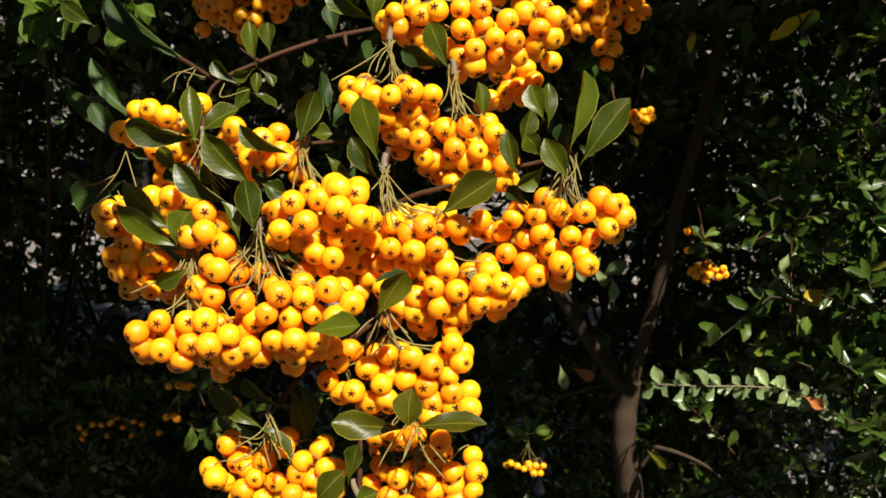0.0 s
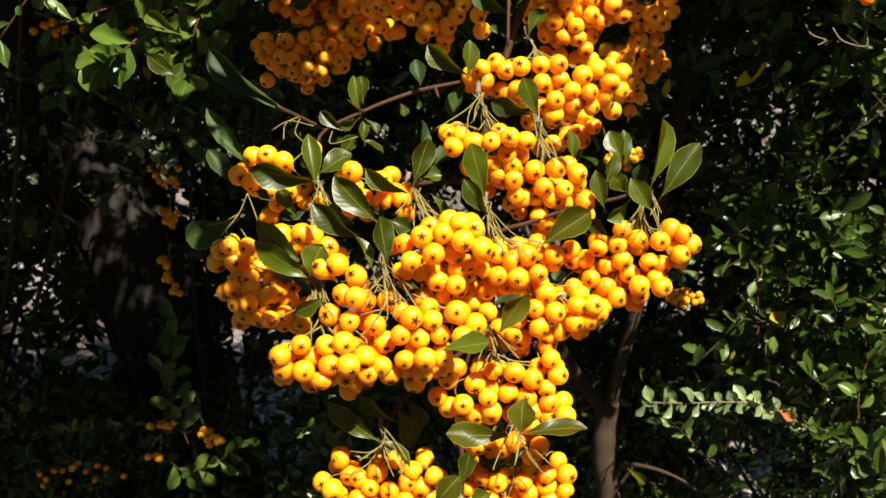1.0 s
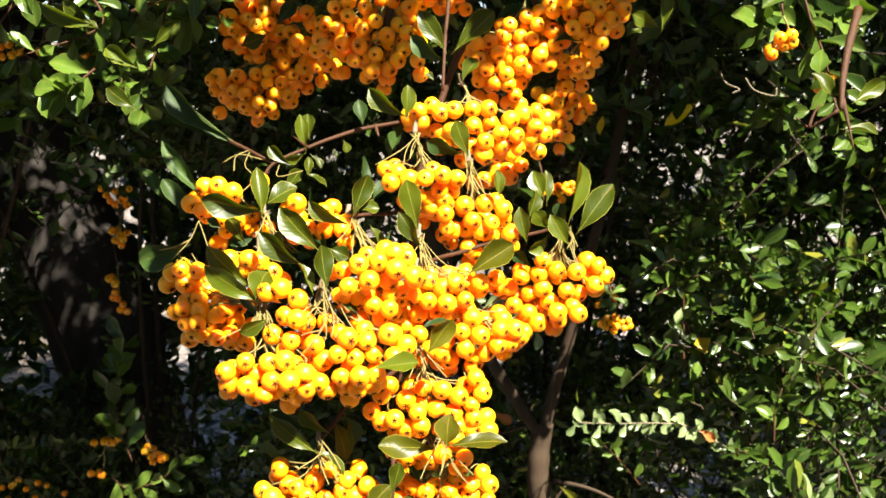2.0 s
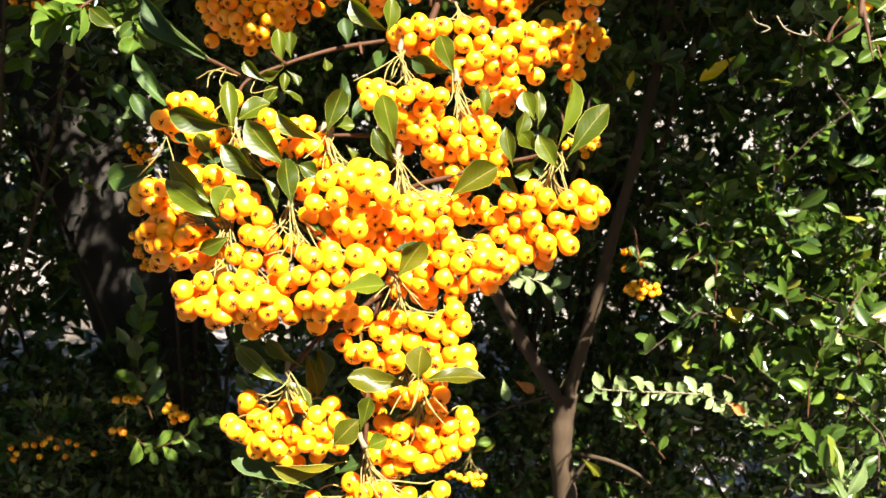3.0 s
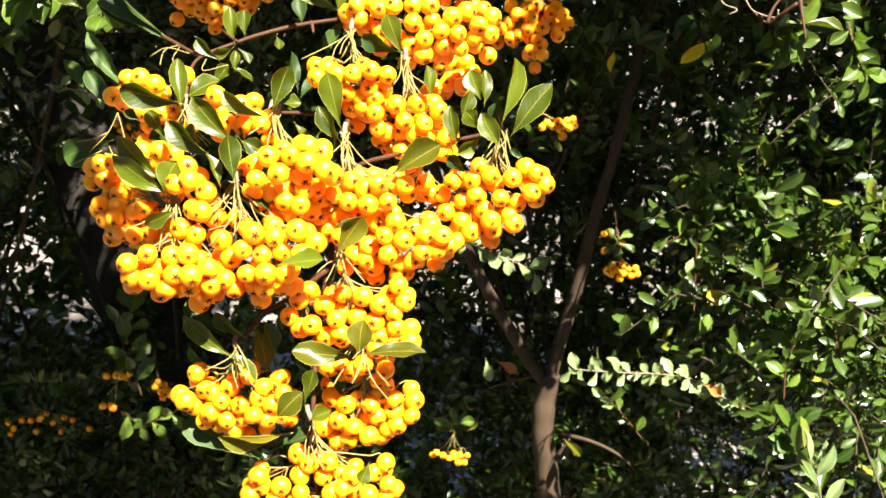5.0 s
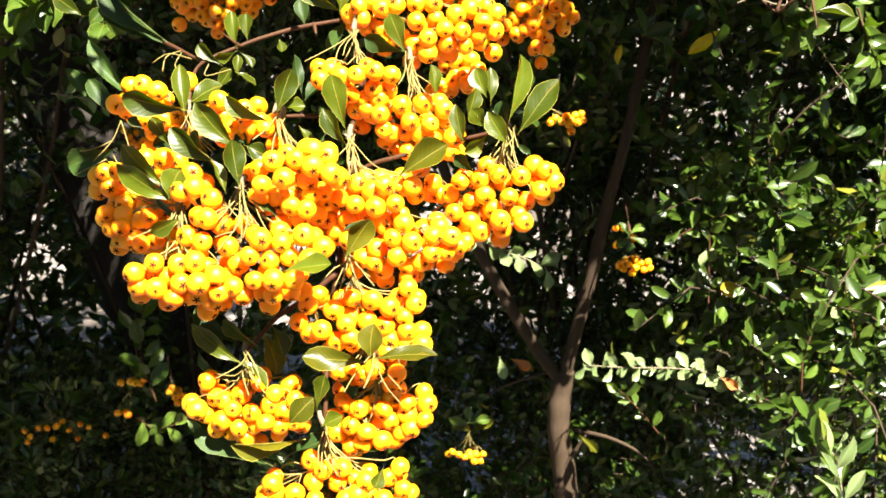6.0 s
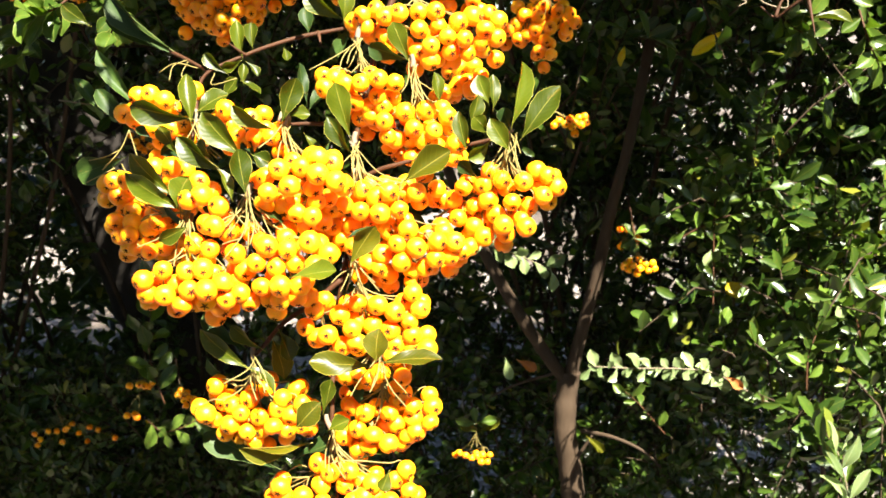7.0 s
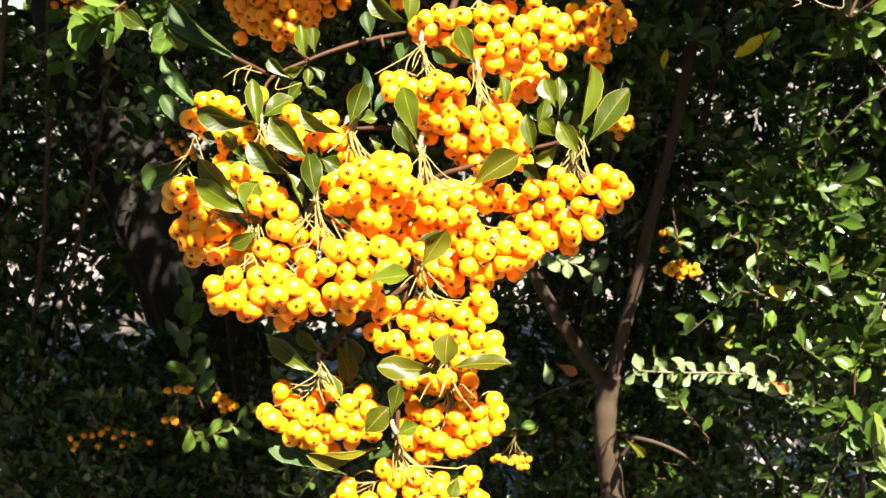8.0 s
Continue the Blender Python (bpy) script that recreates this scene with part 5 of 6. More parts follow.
left_branch = thing("fruiting_branch", (-0.1022, 0.5592, 1.5659), "firethorn branch with two bunches of shaded berries", "branch")
stem(left_branch, [(-0.0871, 0.5732, 1.5939), (-0.1022, 0.5621, 1.5556), (-0.1096, 0.5509, 1.5218), (-0.1022, 0.5435, 1.4927), (-0.1096, 0.5391, 1.4669)], 0.0026, 0.0014, TWIG, "stem")
stem(left_branch, [(-0.1022, 0.5621, 1.5556), (-0.1460, 0.5463, 1.5235), (-0.1596, 0.5340, 1.5045), (-0.1769, 0.5305, 1.5002), (-0.1939, 0.5262, 1.4925)], 0.0020, 0.0012, TWIG, "stem")
cluster(left_branch, (-0.1077, 0.5412, 1.4779), 9.6, 34,
    [(-38.8, -1.7, -26.8), (-31.2, -5.8, -28.2), (-20.2, -7.5, -24.2), (-9.2, -8.7, -22.1), (-0.7, -10.4, -20.0), (9.2, -9.7, -14.2), (-7.3, -5.7, -11.1), (-23.9, -8.0, -33.5), (-29.5, -6.3, -37.4), (-16.5, -10.3, -35.0), (-1.8, -10.9, -27.3), (7.4, -11.3, -27.0), (14.7, -11.2, -21.4), (3.7, -12.4, -34.4), (11.1, -11.7, -34.3), (-7.3, -11.9, -40.2), (-16.6, -8.4, -42.5), (0.0, -10.8, -42.0), (-9.2, -9.4, -46.0), (-33.3, -0.9, -23.0), (20.3, -9.5, -17.6), (16.6, -10.4, -28.7), (24.0, -9.1, -21.2), (5.6, -3.3, -7.1), (-12.9, -6.2, -29.6), (-24.0, -3.0, -26.3), (27.8, -7.6, -15.6), (38.9, -8.3, -15.3)])
cluster(left_branch, (-0.1096, 0.5509, 1.5218), 9.8, 34,
    [(-16.1, -17.4, -19.5), (-5.3, -19.2, -16.3), (-12.6, -19.3, -30.1), (-21.6, -19.6, -37.5), (-7.1, -21.9, -34.2), (1.9, -23.0, -33.2), (-1.7, -21.0, -26.2), (10.9, -22.4, -24.0), (7.3, -18.5, -20.4), (12.8, -20.8, -27.4), (-14.4, -21.2, -44.4), (-3.5, -22.4, -42.3), (-23.5, -15.6, -28.6), (5.5, -22.1, -38.4), (-7.2, -21.3, -47.8), (-18.1, -16.9, -39.1), (9.2, -21.3, -36.5), (26.1, -24.1, -25.3), (20.0, -27.0, -43.3), (29.1, -25.5, -34.1), (34.5, -27.9, -41.1), (25.4, -27.7, -46.7), (14.6, -21.6, -38.1), (18.2, -25.3, -48.8)])
leaf(left_branch, (-0.1896, 0.4986, 1.4339), (-0.2061, 0.4994, 1.4454), 0.0094, -15, 0)
leaf(left_branch, (-0.1279, 0.4394, 1.4226), (-0.1651, 0.4509, 1.4504), 0.0115, -50, 1)
leaf(left_branch, (-0.1094, 0.5112, 1.4812), (-0.1235, 0.5117, 1.4739), 0.0092, -30, 0)
leaf(left_branch, (-0.1745, 0.5138, 1.4479), (-0.1601, 0.5140, 1.4588), 0.0092, 0, 0)
leaf(left_branch, (-0.1918, 0.5288, 1.4575), (-0.2126, 0.5345, 1.4696), 0.0094, -20, 0)
leaf(left_branch, (-0.1780, 0.5251, 1.4982), (-0.1921, 0.5297, 1.5100), 0.0128, 0, 0)
leaf(left_branch, (-0.1763, 0.5252, 1.5000), (-0.1657, 0.5267, 1.5143), 0.0121, 0, 0)
leaf(left_branch, (-0.2139, 0.5064, 1.4825), (-0.2492, 0.5141, 1.4935), 0.0103, -50, 0)
leaf(left_branch, (-0.2165, 0.5173, 1.4833), (-0.2355, 0.5231, 1.4970), 0.0091, -30, 0)
leaf(left_branch, (-0.1811, 0.5303, 1.4720), (-0.1650, 0.5314, 1.4885), 0.0080, 10, 0)
leaf(left_branch, (-0.2273, 0.5295, 1.4845), (-0.2150, 0.5273, 1.4828), 0.0071, -30, 0)
sprig(left_branch, [(-0.1651, 0.6016, 1.5270), (-0.1798, 0.5883, 1.5027), (-0.1849, 0.5781, 1.4756), (-0.1920, 0.5691, 1.4526), (-0.1958, 0.5644, 1.4279)], 16, 0.0220, 4)

side_sprig = thing("leafy_sprig", (-0.2216, 0.7273, 1.5434), "sunlit green sprig above the dark gap", "twig")
sprig(side_sprig, [(-0.2216, 0.7273, 1.5434), (-0.2428, 0.7130, 1.5102), (-0.2520, 0.7105, 1.4919), (-0.2885, 0.7148, 1.4862)], 16, 0.0240, 4)

side_sprig = thing("leafy_sprig", (-0.2704, 0.5957, 1.5221), "sunlit sprig with broad green leaves", "twig")
sprig(side_sprig, [(-0.2704, 0.5957, 1.5221), (-0.2819, 0.5933, 1.5028), (-0.3049, 0.5962, 1.5002), (-0.3278, 0.5975, 1.4900)], 10, 0.0300, 4)

side_sprig = thing("leafy_sprig", (0.2500, 0.5228, 1.5458), "pale twig with broad sunlit leaves", "twig")
sprig(side_sprig, [(0.2500, 0.5228, 1.5458), (0.2556, 0.5027, 1.5041), (0.2589, 0.4871, 1.4820), (0.2645, 0.4808, 1.4566)], 10, 0.0290, 4, 0.36)

side_sprig = thing("leafy_sprig", (0.2877, 0.6504, 1.5410), "small leafy sprig high in the hedge", "twig")
sprig(side_sprig, [(0.2877, 0.6504, 1.5410), (0.2969, 0.6432, 1.5138), (0.2923, 0.6390, 1.4908), (0.3062, 0.6312, 1.4638)], 12, 0.0240, 3)

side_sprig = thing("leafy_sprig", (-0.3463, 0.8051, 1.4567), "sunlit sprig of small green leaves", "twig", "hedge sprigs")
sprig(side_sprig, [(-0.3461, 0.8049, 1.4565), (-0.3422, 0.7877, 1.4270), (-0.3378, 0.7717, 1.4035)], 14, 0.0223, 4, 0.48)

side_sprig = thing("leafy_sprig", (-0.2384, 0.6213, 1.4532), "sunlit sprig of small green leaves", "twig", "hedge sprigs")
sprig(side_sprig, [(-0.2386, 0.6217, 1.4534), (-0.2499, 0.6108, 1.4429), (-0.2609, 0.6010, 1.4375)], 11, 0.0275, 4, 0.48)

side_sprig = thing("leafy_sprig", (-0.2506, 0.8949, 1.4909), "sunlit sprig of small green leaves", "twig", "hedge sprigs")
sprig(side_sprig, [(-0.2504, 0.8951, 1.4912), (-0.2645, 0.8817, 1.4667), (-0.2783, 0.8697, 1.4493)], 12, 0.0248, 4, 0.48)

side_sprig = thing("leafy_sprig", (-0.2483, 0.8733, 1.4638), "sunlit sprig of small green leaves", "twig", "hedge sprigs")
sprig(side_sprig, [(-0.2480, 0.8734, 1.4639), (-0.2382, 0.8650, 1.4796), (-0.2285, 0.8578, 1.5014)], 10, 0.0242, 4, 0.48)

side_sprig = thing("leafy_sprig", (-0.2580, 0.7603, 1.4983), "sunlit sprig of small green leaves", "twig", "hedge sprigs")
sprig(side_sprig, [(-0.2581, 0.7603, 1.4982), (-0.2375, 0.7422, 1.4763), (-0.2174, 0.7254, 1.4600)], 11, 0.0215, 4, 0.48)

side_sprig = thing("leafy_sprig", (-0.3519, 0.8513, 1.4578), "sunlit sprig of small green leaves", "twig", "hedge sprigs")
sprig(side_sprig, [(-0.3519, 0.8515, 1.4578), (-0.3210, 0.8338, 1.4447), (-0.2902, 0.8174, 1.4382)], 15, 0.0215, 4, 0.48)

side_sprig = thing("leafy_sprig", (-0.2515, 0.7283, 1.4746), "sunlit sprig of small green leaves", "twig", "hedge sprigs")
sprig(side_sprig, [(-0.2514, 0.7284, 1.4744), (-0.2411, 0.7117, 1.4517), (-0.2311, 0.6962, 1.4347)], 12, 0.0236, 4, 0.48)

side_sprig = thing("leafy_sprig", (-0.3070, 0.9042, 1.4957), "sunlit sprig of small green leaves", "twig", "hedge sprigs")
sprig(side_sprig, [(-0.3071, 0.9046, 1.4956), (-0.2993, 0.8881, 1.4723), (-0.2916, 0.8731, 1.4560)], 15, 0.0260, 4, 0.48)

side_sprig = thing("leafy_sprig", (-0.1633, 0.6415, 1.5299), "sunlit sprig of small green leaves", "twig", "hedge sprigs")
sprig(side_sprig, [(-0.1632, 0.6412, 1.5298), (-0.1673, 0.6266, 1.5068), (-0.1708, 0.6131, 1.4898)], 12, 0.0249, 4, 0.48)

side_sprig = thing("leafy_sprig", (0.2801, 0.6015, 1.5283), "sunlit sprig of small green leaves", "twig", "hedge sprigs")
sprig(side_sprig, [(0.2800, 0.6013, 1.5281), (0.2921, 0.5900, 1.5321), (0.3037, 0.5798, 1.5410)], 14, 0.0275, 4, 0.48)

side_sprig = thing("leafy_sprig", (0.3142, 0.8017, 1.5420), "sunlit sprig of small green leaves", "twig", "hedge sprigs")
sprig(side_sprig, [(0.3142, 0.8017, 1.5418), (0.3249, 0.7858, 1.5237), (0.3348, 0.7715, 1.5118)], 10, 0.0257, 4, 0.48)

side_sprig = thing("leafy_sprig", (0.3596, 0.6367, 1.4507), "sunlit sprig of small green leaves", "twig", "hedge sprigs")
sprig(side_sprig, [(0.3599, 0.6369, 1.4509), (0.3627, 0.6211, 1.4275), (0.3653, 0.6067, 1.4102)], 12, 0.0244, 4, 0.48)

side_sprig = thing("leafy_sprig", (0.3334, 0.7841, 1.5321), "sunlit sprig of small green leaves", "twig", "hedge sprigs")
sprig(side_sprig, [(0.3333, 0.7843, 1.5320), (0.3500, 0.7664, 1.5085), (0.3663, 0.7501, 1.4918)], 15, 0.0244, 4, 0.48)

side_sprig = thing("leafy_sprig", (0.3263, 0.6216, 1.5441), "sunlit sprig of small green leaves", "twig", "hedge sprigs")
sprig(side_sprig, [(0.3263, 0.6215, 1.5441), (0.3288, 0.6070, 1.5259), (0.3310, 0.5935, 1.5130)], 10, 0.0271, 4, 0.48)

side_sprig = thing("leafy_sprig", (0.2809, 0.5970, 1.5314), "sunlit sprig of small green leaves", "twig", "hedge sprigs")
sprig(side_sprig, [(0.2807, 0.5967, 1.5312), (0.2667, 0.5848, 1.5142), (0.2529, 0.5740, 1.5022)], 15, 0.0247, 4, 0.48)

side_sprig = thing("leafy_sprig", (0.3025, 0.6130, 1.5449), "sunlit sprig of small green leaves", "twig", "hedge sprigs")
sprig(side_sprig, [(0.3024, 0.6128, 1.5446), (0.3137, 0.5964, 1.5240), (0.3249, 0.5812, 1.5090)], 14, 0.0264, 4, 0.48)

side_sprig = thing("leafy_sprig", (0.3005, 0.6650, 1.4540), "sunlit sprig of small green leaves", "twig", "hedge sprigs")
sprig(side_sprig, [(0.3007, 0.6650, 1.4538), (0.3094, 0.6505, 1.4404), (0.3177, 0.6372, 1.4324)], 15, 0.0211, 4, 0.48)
leaf(front_branch, (-0.1273, 0.4085, 1.3865), (-0.1391, 0.4137, 1.4032), 0.0071, -40, 1)
leaf(front_branch, (-0.0950, 0.4085, 1.3967), (-0.0865, 0.4109, 1.4086), 0.0065, -20, 0)
leaf(front_branch, (-0.0705, 0.3741, 1.3669), (-0.0780, 0.3784, 1.3816), 0.0068, -40, 1)
leaf(front_branch, (-0.0491, 0.3865, 1.3818), (-0.0401, 0.3827, 1.3697), 0.0075, -40, 0)
leaf(front_branch, (-0.1375, 0.3924, 1.3528), (-0.1524, 0.3962, 1.3628), 0.0076, -50, 1)
leaf(front_branch, (-0.1150, 0.3892, 1.3716), (-0.1240, 0.3934, 1.3852), 0.0069, -30, 0)
leaf(front_branch, (-0.0926, 0.3650, 1.3729), (-0.0991, 0.3678, 1.3819), 0.0071, -50, 0)
leaf(front_branch, (-0.0115, 0.3901, 1.3756), (-0.0045, 0.3922, 1.3859), 0.0070, -30, 1)
leaf(front_branch, (0.0387, 0.3824, 1.3610), (0.0297, 0.3852, 1.3691), 0.0065, -40, 1)
leaf(front_branch, (-0.0940, 0.3743, 1.2550), (-0.1046, 0.3773, 1.2631), 0.0078, -50, 1)

sprays = random.Random(21)
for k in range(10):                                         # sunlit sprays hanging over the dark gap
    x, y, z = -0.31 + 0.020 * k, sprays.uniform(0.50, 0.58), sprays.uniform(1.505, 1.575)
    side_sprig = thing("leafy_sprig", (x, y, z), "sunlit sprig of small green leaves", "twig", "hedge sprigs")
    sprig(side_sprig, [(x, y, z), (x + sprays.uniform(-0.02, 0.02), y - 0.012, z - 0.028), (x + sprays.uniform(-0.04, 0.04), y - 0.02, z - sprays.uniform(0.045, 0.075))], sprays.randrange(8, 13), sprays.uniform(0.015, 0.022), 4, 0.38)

thorny_twig = thing("thorny_twig", (0.1762, 0.3293, 1.4808), "bare thorny firethorn twig with a few leaves", "twig")
stem(thorny_twig, [(0.1958, 0.3543, 1.5039), (0.1836, 0.3394, 1.4821), (0.1778, 0.3308, 1.4666), (0.1740, 0.3227, 1.4541)], 0.0024, 0.0012, TWIG, "stem")
stem(thorny_twig, [(0.1759, 0.3259, 1.4591), (0.1768, 0.3196, 1.4470), (0.1776, 0.3135, 1.4355)], 0.0013, 0.0002, TWIG, "thorn")
stem(thorny_twig, [(0.1843, 0.3422, 1.4525), (0.1789, 0.3464, 1.4472), (0.1747, 0.3509, 1.4431), (0.1679, 0.3527, 1.4480)], 0.0010, 0.0004, TWIG, "twig")
stem(thorny_twig, [(0.1747, 0.3509, 1.4431), (0.1772, 0.3524, 1.4497), (0.1810, 0.3535, 1.4551)], 0.0010, 0.0004, TWIG, "twig")
leaf(thorny_twig, (0.1872, 0.3396, 1.4435), (0.2060, 0.3378, 1.4424), 0.0058, -45, 0)
leaf(thorny_twig, (0.1869, 0.3329, 1.4574), (0.2019, 0.3344, 1.4681), 0.0077, 0, 0)
leaf(thorny_twig, (0.1767, 0.3342, 1.4594), (0.1661, 0.3381, 1.4713), 0.0077, 0, 0)

firethorn_trunk = thing("forked_shrub", (0.2827, 0.9492, 0.2925), "grey-brown forked firethorn trunk standing in dappled shade", "shrub")
stem(firethorn_trunk, [(0.3538, 0.9786, -0.3811), (0.2874, 0.9650, 0.2749), (0.2297, 0.9203, 0.7303), (0.2164, 0.9217, 0.8738), (0.2021, 0.9187, 0.9590), (0.2027, 0.9213, 1.0096), (0.2057, 0.9222, 1.0347)], 0.0165, 0.0118, BARK, "trunk")
stem(firethorn_trunk, [(0.2048, 0.9211, 1.0257), (0.2154, 0.9143, 1.0878), (0.2262, 0.9011, 1.1611), (0.2368, 0.8973, 1.2349), (0.2523, 0.8925, 1.3185), (0.2706, 0.8989, 1.4305), (0.2831, 0.9085, 1.5126), (0.3004, 0.9232, 1.6162)], 0.0080, 0.0046, BARK, "limb")
stem(firethorn_trunk, [(0.2020, 0.9220, 1.0202), (0.1728, 0.9209, 1.0597), (0.1370, 0.9223, 1.1146), (0.1065, 0.9278, 1.1670), (0.0811, 0.9327, 1.2187), (0.0491, 0.9441, 1.2940), (0.0204, 0.9715, 1.3923)], 0.0082, 0.0052, BARK, "limb")
stem(firethorn_trunk, [(0.2013, 0.9109, 0.8874), (0.2122, 0.9079, 0.9196), (0.2230, 0.9030, 0.9446), (0.2305, 0.8967, 0.9627)], 0.0035, 0.0012, BARK, "broken_stub")
stem(firethorn_trunk, [(0.2190, 0.9084, 0.9642), (0.2549, 0.8850, 0.9651), (0.2857, 0.8696, 0.9551), (0.3030, 0.8544, 0.9416)], 0.0028, 0.0012, BARK, "broken_stub")
stem(firethorn_trunk, [(0.1956, 0.9229, 1.0342), (0.1697, 0.9277, 1.0245), (0.1389, 0.9460, 1.0052), (0.1141, 0.9629, 0.9824)], 0.0025, 0.0010, BARK, "broken_stub")
stem(thorny_twig, [(0.2347, 0.5912, 1.4683), (0.2398, 0.5884, 1.4591), (0.2498, 0.5861, 1.4552), (0.2442, 0.5862, 1.4516)], 0.0006, 0.0004, PALE_TWIG, "dead_tendril")
stem(thorny_twig, [(0.2545, 0.5872, 1.4638), (0.2615, 0.5842, 1.4547), (0.2770, 0.5811, 1.4509), (0.2787, 0.5821, 1.4569)], 0.0006, 0.0004, PALE_TWIG, "dead_tendril")
leaf(firethorn_trunk, (0.1425, 0.9254, 1.0472), (0.1650, 0.9208, 1.0366), 0.0108, 0, 6)
leaf(firethorn_trunk, (0.1297, 0.9360, 1.0443), (0.1358, 0.9295, 1.0208), 0.0109, 20, 3)
leaf(firethorn_trunk, (0.2215, 0.8881, 0.9667), (0.2421, 0.8817, 0.9483), 0.0093, 0, 2)

side_sprig = thing("leafy_sprig", (-0.3221, 0.8146, 1.3582), "small pale sprig against the dark gap", "twig", "hedge sprigs")
sprig(side_sprig, [(-0.3249, 0.8151, 1.3597), (-0.2953, 0.8118, 1.3559), (-0.2711, 0.8087, 1.3513)], 10, 0.0140, 3, 0.5)

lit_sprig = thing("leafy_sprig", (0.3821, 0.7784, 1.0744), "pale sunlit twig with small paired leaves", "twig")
sprig(lit_sprig, [(0.4072, 0.7839, 1.0433), (0.3646, 0.7781, 1.0678), (0.3212, 0.7675, 1.0935), (0.2798, 0.7530, 1.1047), (0.2317, 0.7473, 1.1078), (0.1880, 0.7415, 1.1125)], 36, 0.0180, 3, 0.52)

upright_sprig = thing("leafy_sprig", (0.3974, 0.6040, 1.0046), "upright sprig with pale glossy leaves", "twig")
stem(upright_sprig, [(0.3971, 0.6101, 0.9653), (0.4019, 0.6198, 1.0040), (0.3969, 0.6282, 1.0436), (0.3879, 0.6342, 1.0733)], 0.0010, 0.0005, PALE_TWIG, "stem")
leaf(upright_sprig, (0.3864, 0.6326, 1.0709), (0.3765, 0.6352, 1.1031), 0.0074, 25, 3)
leaf(upright_sprig, (0.3894, 0.6338, 1.0681), (0.4007, 0.6428, 1.0896), 0.0065, 55, 3)
leaf(upright_sprig, (0.3899, 0.6265, 1.0599), (0.4015, 0.6257, 1.0914), 0.0104, -10, 3)
leaf(upright_sprig, (0.3909, 0.6300, 1.0536), (0.3773, 0.6425, 1.0791), 0.0080, -45, 4)
leaf(upright_sprig, (0.3909, 0.6214, 1.0484), (0.3733, 0.6203, 1.0804), 0.0074, 35, 3)
leaf(upright_sprig, (0.3969, 0.6297, 1.0416), (0.4063, 0.6412, 1.0641), 0.0080, -50, 4)
leaf(upright_sprig, (0.3969, 0.6234, 1.0330), (0.3712, 0.6244, 1.0558), 0.0084, 20, 3)
leaf(upright_sprig, (0.3974, 0.6220, 1.0316), (0.4141, 0.6244, 1.0607), 0.0089, -30, 3)
leaf(upright_sprig, (0.3959, 0.6148, 1.0237), (0.3816, 0.6133, 1.0508), 0.0074, 40, 3)
leaf(upright_sprig, (0.4024, 0.6234, 1.0141), (0.4325, 0.6289, 1.0261), 0.0085, 45, 4)
leaf(upright_sprig, (0.4004, 0.6183, 1.0060), (0.3777, 0.6182, 1.0209), 0.0080, -30, 3)
leaf(upright_sprig, (0.4004, 0.6166, 1.0032), (0.4111, 0.6134, 1.0254), 0.0075, 10, 3)

middle_sprig = thing("leafy_sprig", (0.0803, 0.8162, 1.2084), "small leafy sprig beside the forked trunk", "twig")
sprig(middle_sprig, [(0.0719, 0.8323, 1.2282), (0.0974, 0.8165, 1.2148), (0.1259, 0.8068, 1.2063), (0.1545, 0.7984, 1.1945)], 14, 0.0210, 3)

hedge_sprig = thing("leafy_sprig", (0.3376, 0.8291, 1.1372), "light green upright sprig in the hedge", "twig")
sprig(hedge_sprig, [(0.3376, 0.8291, 1.1372), (0.3384, 0.8471, 1.2084), (0.3364, 0.8495, 1.2577), (0.3406, 0.8533, 1.2940)], 16, 0.0210, 4)

hedge_sprig = thing("leafy_sprig", (0.2986, 0.8514, 1.2124), "light green sprig with pointed leaves", "twig")
sprig(hedge_sprig, [(0.2986, 0.8514, 1.2124), (0.3310, 0.8439, 1.2340), (0.3669, 0.8445, 1.2475), (0.3862, 0.8378, 1.2680)], 12, 0.0200, 4)

hedge_sprig = thing("leafy_sprig", (0.4869, 0.7879, 1.1045), "bright green sprig of broad leaves", "twig")
sprig(hedge_sprig, [(0.4869, 0.7879, 1.1045), (0.4747, 0.7881, 1.1421), (0.4626, 0.7882, 1.1789), (0.4675, 0.7951, 1.2076)], 14, 0.0260, 4)

hedge_sprig = thing("leafy_sprig", (0.4096, 0.7471, 1.0822), "bright green sprig of broad leaves", "twig")
sprig(hedge_sprig, [(0.4096, 0.7471, 1.0822), (0.4115, 0.7555, 1.1157), (0.4194, 0.7606, 1.1383), (0.4347, 0.7776, 1.1693)], 12, 0.0240, 4)

hedge_sprig = thing("leafy_sprig", (0.2866, 0.8008, 1.0103), "light green sprig with pointed leaves", "twig")
sprig(hedge_sprig, [(0.2866, 0.8008, 1.0103), (0.2584, 0.8010, 1.0428), (0.2371, 0.7976, 1.0634)], 8, 0.0200, 4)

far_bunch = thing("berry_sprig", (0.2512, 0.8381, 1.2266), "small orange berry bunch beside the forked trunk", "berries")
stem(far_bunch, [(0.2489, 0.8503, 1.2330), (0.2496, 0.8368, 1.2207), (0.2518, 0.8336, 1.2092)], 0.0012, 0.0008, TWIG, "stem")
cluster(far_bunch, (0.2518, 0.8336, 1.2092), 8.0, 4,
    [(-11.7, -0.5, -18.9), (-9.2, -4.6, -23.9), (-3.6, -4.6, -18.7), (2.2, -6.7, -21.7), (8.2, -5.2, -17.0), (15.7, -6.2, -15.2), (11.7, -6.3, -24.0), (0.3, -4.5, -27.4), (-7.0, -0.1, -15.7), (18.4, -3.7, -22.1), (5.2, 0.1, -14.8)])

